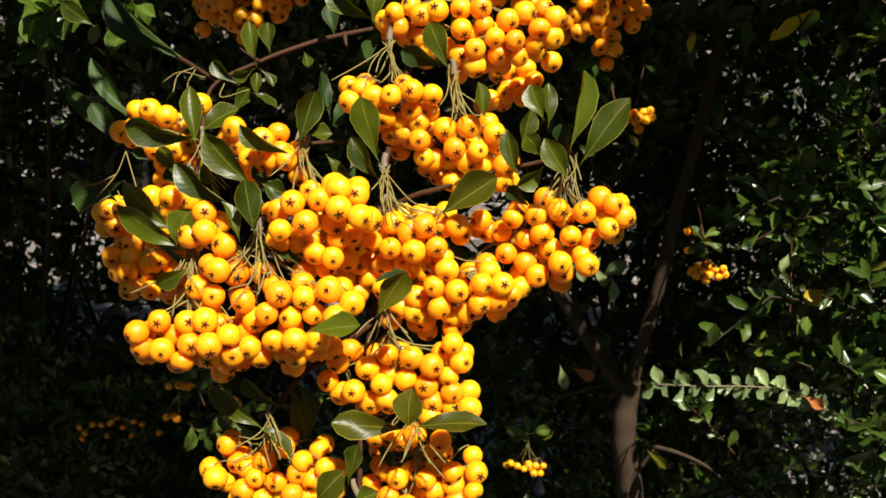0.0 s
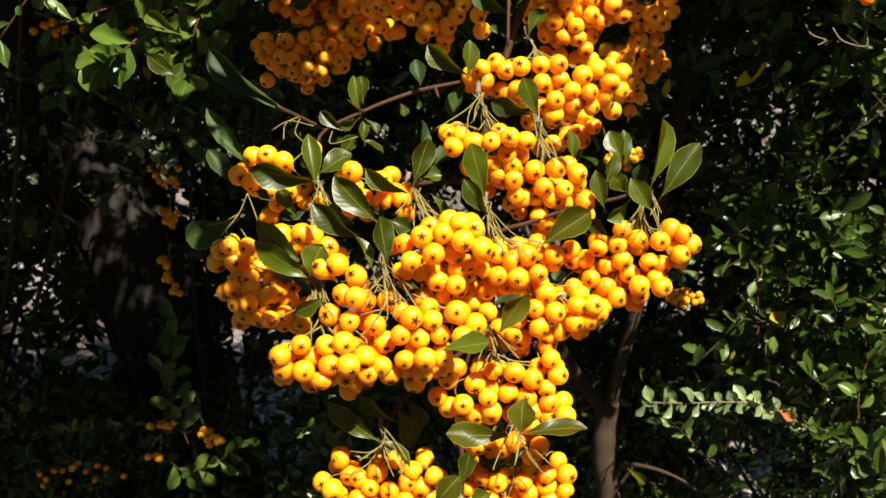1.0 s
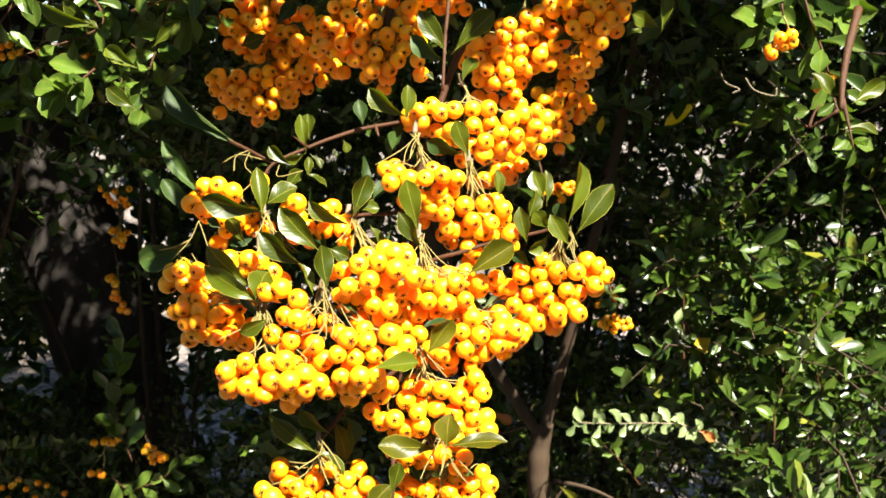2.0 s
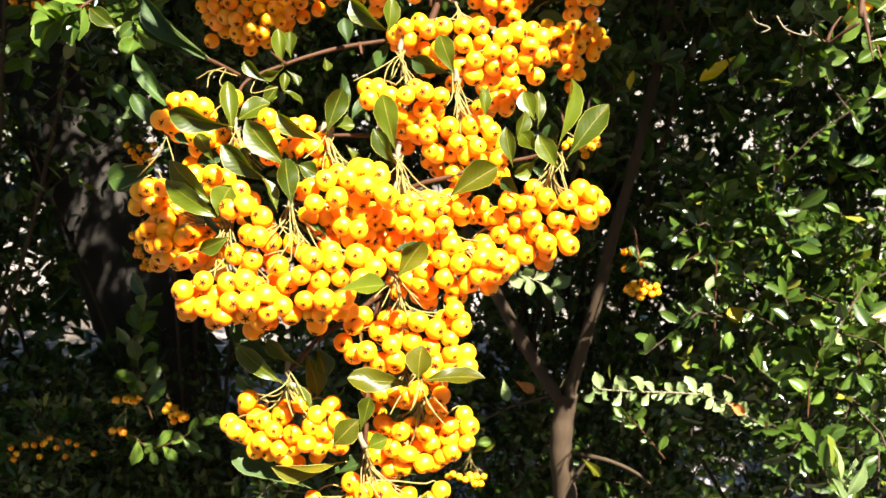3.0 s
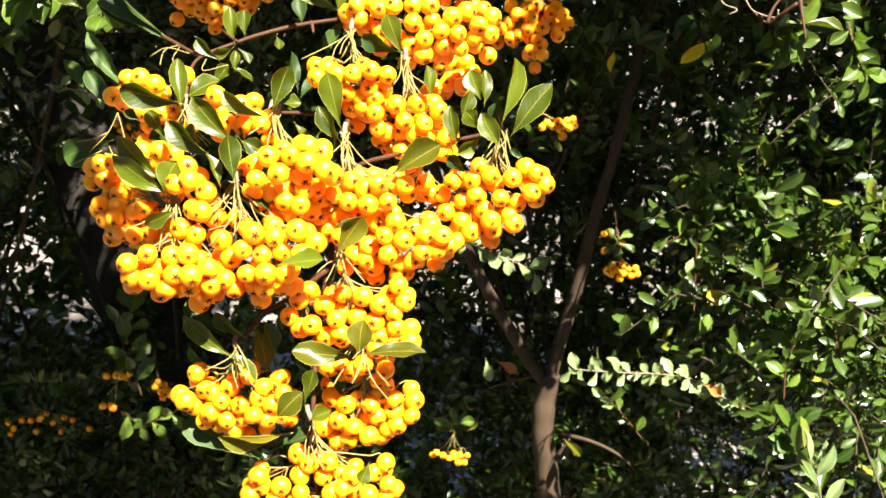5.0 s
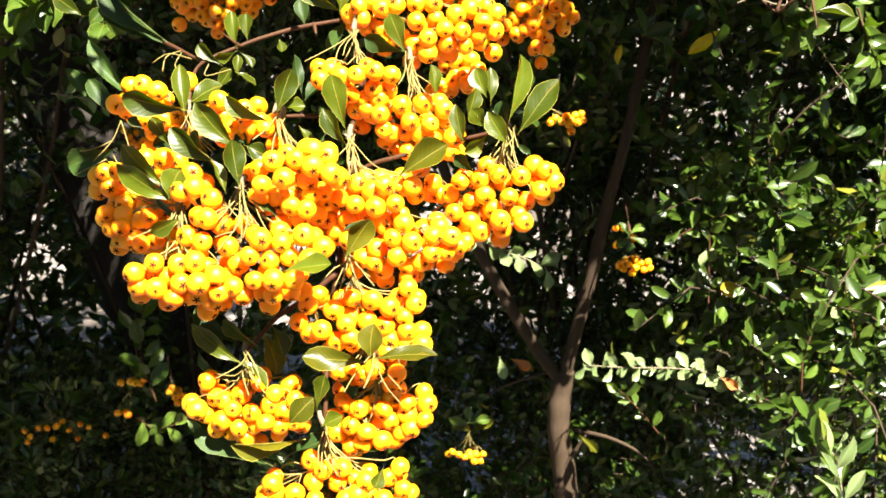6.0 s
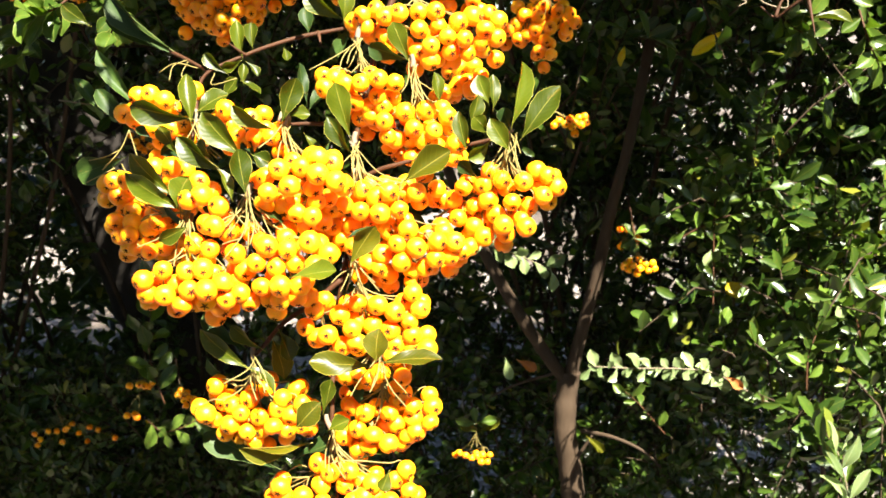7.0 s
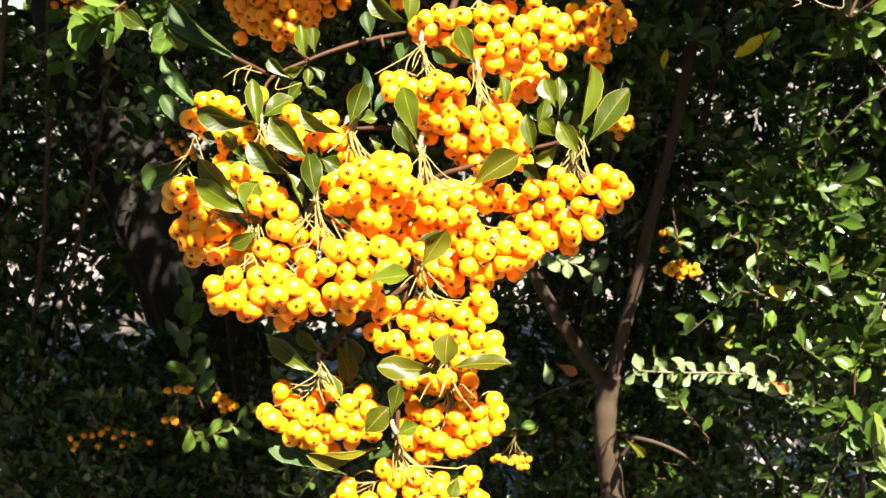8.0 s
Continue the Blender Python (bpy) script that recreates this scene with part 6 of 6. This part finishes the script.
far_bunch = thing("berry_sprig", (0.2435, 0.8355, 1.2544), "two single orange berries on a leafy twig", "berries")
stem(far_bunch, [(0.2412, 0.8477, 1.2609), (0.2419, 0.8341, 1.2486), (0.2440, 0.8311, 1.2372)], 0.0012, 0.0008, TWIG, "stem")
cluster(far_bunch, (0.2440, 0.8311, 1.2372), 8.0, 1,
    [(-2.3, 6.3, -9.5), (8.2, 3.1, -18.8), (-10.1, 2.4, -27.2)])
leaf(far_bunch, (0.2451, 0.8270, 1.2217), (0.2318, 0.8253, 1.2107), 0.0077, -20, 4)
leaf(far_bunch, (0.2450, 0.8273, 1.2229), (0.2352, 0.8312, 1.2350), 0.0071, 20, 4)
leaf(far_bunch, (0.2462, 0.8275, 1.2241), (0.2619, 0.8284, 1.2323), 0.0077, -30, 4)
leaf(far_bunch, (0.2463, 0.8266, 1.2206), (0.2643, 0.8231, 1.2123), 0.0077, -30, 4)
leaf(far_bunch, (0.2440, 0.8262, 1.2182), (0.2468, 0.8225, 1.2046), 0.0089, 0, 4)

low_bunch = thing("berry_sprig", (0.0980, 0.9698, 0.9638), "hanging orange berry bunch low in the shade", "berries")
stem(low_bunch, [(0.0930, 0.9821, 0.9698), (0.0961, 0.9682, 0.9568), (0.0986, 0.9645, 0.9431)], 0.0012, 0.0008, TWIG, "stem")
cluster(low_bunch, (0.0986, 0.9645, 0.9431), 9.0, 2,
    [(-20.7, -3.5, -33.5), (-12.8, -4.9, -36.6), (-4.9, -6.4, -39.7), (1.4, -6.3, -37.3), (8.5, -6.4, -35.6), (14.4, -8.9, -43.6), (17.7, -7.0, -35.1), (6.6, -8.4, -44.0)])
leaf(low_bunch, (0.0975, 0.9562, 0.9509), (0.0713, 0.9594, 0.9551), 0.0106, -20, 4)
leaf(low_bunch, (0.0996, 0.9560, 0.9510), (0.1233, 0.9556, 0.9569), 0.0106, -20, 4)
leaf(low_bunch, (0.0981, 0.9565, 0.9523), (0.0947, 0.9616, 0.9712), 0.0092, -20, 4)

far_bunch = thing("berry_sprig", (0.1440, 0.7702, 1.3728), "row of orange berries in the shade", "berries")
stem(far_bunch, [(0.1414, 0.7825, 1.3796), (0.1426, 0.7690, 1.3676), (0.1445, 0.7663, 1.3574)], 0.0012, 0.0008, TWIG, "stem")
cluster(far_bunch, (0.1445, 0.7663, 1.3574), 8.0, 3,
    [(6.4, 1.6, -8.9), (11.8, 0.4, -11.7), (16.5, 1.2, -7.4), (21.3, 0.1, -10.2), (24.9, 0.9, -5.9), (30.2, 0.8, -4.7), (32.0, -0.7, -9.7), (18.8, -0.6, -13.5), (1.2, 0.9, -13.3), (27.2, -0.9, -12.0)])

far_bunch = thing("berry_sprig", (-0.3378, 1.0889, 1.0085), "small orange berry bunch in the dark hedge", "berries")
stem(far_bunch, [(-0.3468, 1.1018, 1.0157), (-0.3398, 1.0872, 1.0011), (-0.3371, 1.0833, 0.9866)], 0.0012, 0.0008, TWIG, "stem")
cluster(far_bunch, (-0.3371, 1.0833, 0.9866), 10.0, 2,
    [(-25.9, -17.6, -70.0), (-16.2, -18.1, -68.8), (-22.6, -7.9, -31.2), (-9.9, -8.4, -29.1), (8.8, -9.0, -25.3), (25.9, -9.0, -20.0), (-12.4, -19.1, -71.6), (-2.4, -9.3, -30.2)])

far_bunch = thing("berry_sprig", (-0.2918, 1.0783, 0.9814), "small orange berry bunch in the dark hedge", "berries")
stem(far_bunch, [(-0.3004, 1.0911, 0.9884), (-0.2938, 1.0766, 0.9740), (-0.2911, 1.0726, 0.9595)], 0.0012, 0.0008, TWIG, "stem")
cluster(far_bunch, (-0.2911, 1.0726, 0.9595), 10.0, 2,
    [(-2.9, -5.2, -14.1), (4.8, -7.6, -21.0), (12.2, -7.3, -17.7), (17.7, -9.4, -24.0), (7.3, -9.6, -28.2), (23.6, -9.2, -21.6), (0.7, -3.9, -8.1)])

far_bunch = thing("berry_sprig", (-0.5742, 1.3710, 0.8219), "deeply shaded orange berry bunch", "berries")
stem(far_bunch, [(-0.5858, 1.3847, 0.8312), (-0.5767, 1.3688, 0.8126), (-0.5733, 1.3639, 0.7945)], 0.0012, 0.0008, TWIG, "stem")
cluster(far_bunch, (-0.5733, 1.3639, 0.7945), 10.0, 3,
    [(-35.6, -9.7, -42.1), (-25.9, -12.7, -50.7), (-30.4, -14.7, -60.0), (1.8, -11.1, -35.7), (20.4, -11.2, -30.2), (39.4, -14.8, -38.4), (57.9, -13.7, -28.4), (72.1, -15.9, -32.3), (53.9, -19.3, -51.4), (100.6, -21.3, -44.6), (11.7, -16.4, -53.4), (-12.3, -10.1, -36.4)])

far_bunch = thing("berry_sprig", (-0.3275, 1.1230, 1.3382), "shaded orange berry bunch", "berries")
stem(far_bunch, [(-0.3352, 1.1365, 1.3475), (-0.3296, 1.1218, 1.3310), (-0.3275, 1.1185, 1.3169)], 0.0012, 0.0008, TWIG, "stem")
cluster(far_bunch, (-0.3275, 1.1185, 1.3169), 10.0, 3,
    [(-17.5, -5.3, -28.6), (-10.4, -8.1, -36.8), (0.3, -8.6, -31.6), (11.1, -11.2, -36.2), (18.2, -10.4, -27.5), (7.5, -11.9, -41.9), (-5.4, -10.4, -43.7)])

far_bunch = thing("berry_sprig", (-0.3203, 1.1084, 1.2747), "shaded orange berry bunch", "berries")
stem(far_bunch, [(-0.3279, 1.1218, 1.2835), (-0.3224, 1.1072, 1.2676), (-0.3203, 1.1039, 1.2535)], 0.0012, 0.0008, TWIG, "stem")
cluster(far_bunch, (-0.3203, 1.1039, 1.2535), 10.0, 3,
    [(-10.4, -4.0, -17.7), (-1.1, -6.4, -22.3), (8.9, -7.2, -19.2), (3.9, -8.3, -27.8), (-6.8, -7.1, -29.6)])

far_bunch = thing("berry_sprig", (-0.3238, 1.0953, 1.2109), "shaded orange berry bunch", "berries")
stem(far_bunch, [(-0.3315, 1.1085, 1.2191), (-0.3260, 1.0941, 1.2038), (-0.3238, 1.0908, 1.1897)], 0.0012, 0.0008, TWIG, "stem")
cluster(far_bunch, (-0.3238, 1.0908, 1.1897), 10.0, 3,
    [(-10.4, -3.3, -14.0), (-3.2, -5.8, -20.9), (0.3, -10.1, -38.4), (7.5, -12.6, -45.3), (12.5, -15.3, -54.3), (3.9, -13.6, -52.5), (-3.2, -8.1, -31.5)])

far_bunch = thing("berry_sprig", (-0.4112, 1.0152, 1.5004), "shaded orange berry bunch", "berries")
stem(far_bunch, [(-0.4192, 1.0288, 1.5098), (-0.4130, 1.0142, 1.4942), (-0.4111, 1.0113, 1.4819)], 0.0012, 0.0008, TWIG, "stem")
cluster(far_bunch, (-0.4111, 1.0113, 1.4819), 10.0, 3,
    [(-24.4, -3.6, -25.4), (-11.9, -4.1, -18.8), (-2.6, -4.7, -15.5), (9.9, -6.9, -16.9), (31.7, -11.3, -22.4), (47.2, -14.1, -24.4), (56.6, -16.2, -27.8), (81.4, -19.0, -23.3), (90.8, -19.4, -18.7), (0.5, -7.8, -27.7)])

far_bunch = thing("berry_sprig", (0.2368, 0.5086, 1.5184), "orange berry bunch half hidden by leaves", "berries")
stem(far_bunch, [(0.2393, 0.5199, 1.5247), (0.2356, 0.5079, 1.5147), (0.2368, 0.5062, 1.5073)], 0.0012, 0.0008, TWIG, "stem")
cluster(far_bunch, (0.2368, 0.5062, 1.5073), 9.0, 3,
    [(-2.9, -4.6, -15.0), (2.8, -6.2, -18.5), (4.7, -5.3, -12.9), (6.5, -6.3, -16.6), (-8.5, -6.2, -26.3), (25.3, -13.8, -38.2), (30.9, -15.0, -39.9)])

rosette = thing("leafy_sprig", (-0.3209, 1.10, 1.0868), "soft green leafy shoot above the shaded berries", "twig")
sprig(rosette, [(-0.3075, 1.05, 0.9401), (-0.3245, 1.06, 0.9908), (-0.3296, 1.08, 1.0382), (-0.3209, 1.10, 1.0868)], 18, 0.040, 4, 0.42)

low_shoot = thing("leafy_sprig", (-0.3377, 1.06, 0.9150), "shaded green shoot beside the berries", "twig")
sprig(low_shoot, [(-0.3377, 1.06, 0.9150), (-0.3127, 1.06, 0.8953), (-0.2700, 1.05, 0.9150), (-0.2363, 1.05, 0.9418)], 14, 0.030, 4, 0.42)

for tip in ((0.0772, 0.960, 0.9516), (0.1278, 0.960, 0.9549)):
    leaf(low_bunch, (0.1030, 0.965, 0.9370), tip, 0.0120, -20, 2)
leaf(lit_sprig, (0.3331, 0.765, 1.0905), (0.3504, 0.760, 1.0795), 0.0090, 10, 6, "dry orange-red leaf")

# ---- shrubs behind, and the unseen crowns added to shade them ----
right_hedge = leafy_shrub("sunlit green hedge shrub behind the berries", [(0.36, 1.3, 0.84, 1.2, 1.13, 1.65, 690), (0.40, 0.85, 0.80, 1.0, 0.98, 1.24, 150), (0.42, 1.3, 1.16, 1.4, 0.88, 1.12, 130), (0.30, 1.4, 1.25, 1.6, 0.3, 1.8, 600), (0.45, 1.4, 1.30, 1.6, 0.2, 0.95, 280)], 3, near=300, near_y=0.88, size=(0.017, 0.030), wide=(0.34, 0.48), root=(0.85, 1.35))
leaf(right_hedge, (0.3533, 0.8459, 1.2148), (0.3614, 0.8332, 1.1831), 0.0163, -15, 4)
leaf(right_hedge, (0.4784, 0.8532, 1.2300), (0.5154, 0.8419, 1.2101), 0.0134, -40, 4)
leaf(right_hedge, (0.3728, 0.8431, 1.1676), (0.3551, 0.8408, 1.1550), 0.0171, 0, 5)
leaf(right_hedge, (0.2723, 0.8660, 1.2759), (0.3049, 0.8576, 1.2665), 0.0103, -40, 4)
leaf(right_hedge, (0.3478, 0.8552, 1.2499), (0.3681, 0.8530, 1.2620), 0.0127, -30, 4)
leaf(right_hedge, (0.3073, 0.8507, 1.2236), (0.2880, 0.8442, 1.2102), 0.0103, -30, 4)
leaf(right_hedge, (0.3859, 0.8322, 1.1683), (0.4150, 0.8253, 1.1640), 0.0133, -60, 4)
leaf(right_hedge, (0.4070, 0.8321, 1.1727), (0.4282, 0.8296, 1.1834), 0.0121, -30, 4)
leaf(right_hedge, (0.3345, 0.8438, 1.2028), (0.3271, 0.8362, 1.1874), 0.0079, 30, 3)
leaf(right_hedge, (0.3424, 0.8227, 1.1220), (0.3530, 0.8239, 1.1451), 0.0133, 10, 4)
leaf(right_hedge, (0.4698, 0.8158, 1.1630), (0.4660, 0.8052, 1.1369), 0.0108, 10, 3)
leaf(right_hedge, (0.4829, 0.8172, 1.1713), (0.4696, 0.8197, 1.1942), 0.0126, 10, 4)
leaf(right_hedge, (0.4817, 0.8149, 1.1620), (0.4940, 0.8070, 1.1500), 0.0102, -30, 4)
leaf(right_hedge, (0.3343, 0.8511, 1.4333), (0.2977, 0.8465, 1.4072), 0.0115, 0, 5)
leaf(right_hedge, (0.2295, 0.8523, 1.4152), (0.2254, 0.8474, 1.3952), 0.0069, 30, 5)
leaf(right_hedge, (0.4459, 0.8278, 1.4469), (0.4122, 0.8312, 1.4530), 0.0101, -40, 4)
leaf(right_hedge, (0.2753, 0.8445, 1.3947), (0.2725, 0.8518, 1.4225), 0.0115, 30, 4)
leaf(right_hedge, (0.3962, 0.8682, 1.3115), (0.3765, 0.8638, 1.3059), 0.0085, -50, 3)
leaf(right_hedge, (0.4173, 0.8566, 1.2707), (0.4306, 0.8565, 1.2891), 0.0121, -30, 4)
leaf(right_hedge, (0.3841, 0.8629, 1.2879), (0.3584, 0.8614, 1.2929), 0.0109, -40, 4)
leaf(right_hedge, (0.4475, 0.8341, 1.1890), (0.4607, 0.8340, 1.2078), 0.0133, -20, 4)
leaf(right_hedge, (0.3358, 0.8646, 1.2843), (0.3223, 0.8561, 1.2644), 0.0109, 20, 4)
leaf(right_hedge, (0.4352, 0.7963, 1.1195), (0.4098, 0.7982, 1.1377), 0.0142, -20, 4)
leaf(right_hedge, (0.4944, 0.7917, 1.1146), (0.4687, 0.7922, 1.1271), 0.0154, -30, 4)
leaf(right_hedge, (0.3820, 0.8005, 1.1246), (0.4039, 0.7924, 1.1137), 0.0130, -40, 4)
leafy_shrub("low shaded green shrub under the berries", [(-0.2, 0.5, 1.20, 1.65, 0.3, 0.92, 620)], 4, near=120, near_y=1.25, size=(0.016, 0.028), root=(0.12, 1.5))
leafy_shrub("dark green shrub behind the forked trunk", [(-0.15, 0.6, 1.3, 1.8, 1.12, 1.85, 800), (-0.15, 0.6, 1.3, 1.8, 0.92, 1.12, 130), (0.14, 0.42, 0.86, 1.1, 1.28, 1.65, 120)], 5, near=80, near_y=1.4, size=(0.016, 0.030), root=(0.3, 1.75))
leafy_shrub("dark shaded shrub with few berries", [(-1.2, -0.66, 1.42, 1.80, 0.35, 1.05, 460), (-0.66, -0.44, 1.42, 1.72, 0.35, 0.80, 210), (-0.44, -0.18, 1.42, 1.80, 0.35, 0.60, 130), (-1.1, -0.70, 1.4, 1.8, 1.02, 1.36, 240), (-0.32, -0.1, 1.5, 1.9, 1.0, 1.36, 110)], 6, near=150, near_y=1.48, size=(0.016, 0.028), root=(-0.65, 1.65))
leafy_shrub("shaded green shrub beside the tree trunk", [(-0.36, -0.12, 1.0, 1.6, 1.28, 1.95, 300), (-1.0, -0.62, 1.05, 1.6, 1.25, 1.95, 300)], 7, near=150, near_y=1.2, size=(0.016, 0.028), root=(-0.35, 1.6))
# added above the view; its boxes block the sun from the shrubs behind
leafy_shrub("unseen leafy crown added overhead to shade the shrubs", [(0.38, 1.0, 0.50, 0.75, 1.80, 2.15, 210), (-0.15, 0.36, 0.80, 1.9, 1.75, 2.4, 600), (-0.20, 0.42, 0.50, 0.85, 1.68, 2.0, 600), (0.36, 0.64, 0.78, 1.1, 1.76, 2.1, 120), (0.44, 1.5, 0.70, 1.1, 1.76, 2.2, 275), (0.36, 1.5, 1.1, 1.9, 1.85, 2.4, 560)], 8, size=(0.030, 0.050), gap=0.011, root=(0.45, 1.65), lean=(0, 0.1, 0.4), fine=False)
# second crown out of view, kept dense so little light reaches the left
leafy_shrub("unseen dense crown added to darken the gap", [(-1.3, -0.15, 0.98, 1.9, 1.95, 2.5, 1500), (-0.75, -0.05, 0.50, 0.62, 1.80, 1.95, 280), (-0.75, -0.15, 0.62, 0.95, 1.80, 2.15, 620), (-1.3, -0.70, 0.45, 0.80, 1.78, 2.05, 400)], 18, size=(0.030, 0.050), gap=0.011, root=(-0.95, 1.75), lean=(0, 0.1, 0.4), fine=False, sparse=-0.5)
leafy_shrub("dense green hedge closing the bed behind", [(-2.4, -0.48, 1.95, 2.7, 0.0, 2.5, 1850), (-0.48, -0.25, 1.95, 2.7, 0.0, 0.85, 28), (-0.48, -0.25, 1.95, 2.7, 0.85, 2.5, 240), (-0.25, 0.05, 1.95, 2.7, 0.0, 2.5, 420), (0.05, 0.75, 1.95, 2.7, 0.0, 1.0, 170), (0.05, 0.75, 1.95, 2.7, 1.0, 2.5, 540), (0.75, 2.4, 1.95, 2.7, 0.0, 2.5, 950)], 9, size=(0.045, 0.070), gap=0.012, root=(0.5, 2.4), fine=False)
leafy_shrub("far green hedge across the gravel", [(-6.0, 6.0, 8.0, 9.4, 0.1, 3.0, 1200)], 10, size=(0.09, 0.14), gap=0.018, root=(0.5, 8.8), fine=False)
for k in range(3, 23):                                         # unseen sprays added above the view to shade the upper bunches
    x, step = -0.17 + 0.0185 * k, 0.02 * (k % 3)
    sprig(upper_branch, [(x, 0.50, 1.68 + step), (x + 0.01, 0.40, 1.71 + step), (x + 0.02, 0.31, 1.69 + step)], 20 if k < 14 else 18, 0.034, 0)

# one more unseen spray, hung sunward to shade the left bunch
sprig(upper_branch, [(-0.10, 0.31, 1.69), (-0.08, 0.25, 1.66), (-0.065, 0.18, 1.615)], 12, 0.034, 0)

# ---- tree in the shade ----
# its crown is added out of view, sunward, to shade the hedges behind
old_tree = leafy_shrub("dark shaded tree standing behind the shrubs", [(-3.2, 3.2, 0.15, 1.05, 3.3, 4.6, 330)], 12, size=(0.18, 0.25), gap=0.02, lean=(0, 0.2, 0.1), name="tree", category="tree", root=(-0.40, 1.86), fine=False, patch=1.5, sparse=-0.2)
stem(old_tree, [(-0.36, 1.87, -0.1), (-0.42, 1.86, 0.36), (-0.50, 1.86, 0.83), (-0.63, 1.86, 1.21), (-0.71, 1.88, 1.5), (-0.80, 1.9, 2.1), (-0.86, 1.95, 3.0), (-0.80, 1.9, 3.7)], 0.125, 0.085, OLD_BARK, "trunk")
stem(old_tree, [(-0.80, 1.9, 2.1), (-0.4, 2.1, 2.6), (0.2, 2.3, 3.1), (0.7, 2.2, 3.6)], 0.045, 0.02, OLD_BARK, "limb")
stem(old_tree, [(-0.84, 1.93, 2.6), (-1.1, 2.1, 3.0), (-1.4, 2.0, 3.6)], 0.045, 0.02, OLD_BARK, "limb")

# ---- unseen hedges added behind and beside the viewer to cut sky fill ----
leafy_shrub("unseen tall hedge added behind the viewer to block sky light", [(-5, 5, -4.4, -2.8, 0.0, 5.4, 2200)], 13, size=(0.18, 0.25), gap=0.022, lean=(0, 0.4, 0.3), root=(0.5, -3.6), fine=False, patch=1.0, sparse=-0.3)
leafy_shrub("unseen tall side hedge added to block sky light", [(-4.2, -3.0, -2.6, 5.0, 0.0, 4.2, 1100)], 14, size=(0.18, 0.25), gap=0.022, root=(-3.6, 1.0), fine=False, patch=1.0, sparse=-0.3)
leafy_shrub("unseen tall side hedge added to block sky light", [(3.4, 4.6, -2.6, 5.0, 0.0, 3.6, 1100)], 15, size=(0.18, 0.25), gap=0.022, root=(4.0, 1.0), fine=False, patch=1.0, sparse=-0.3)
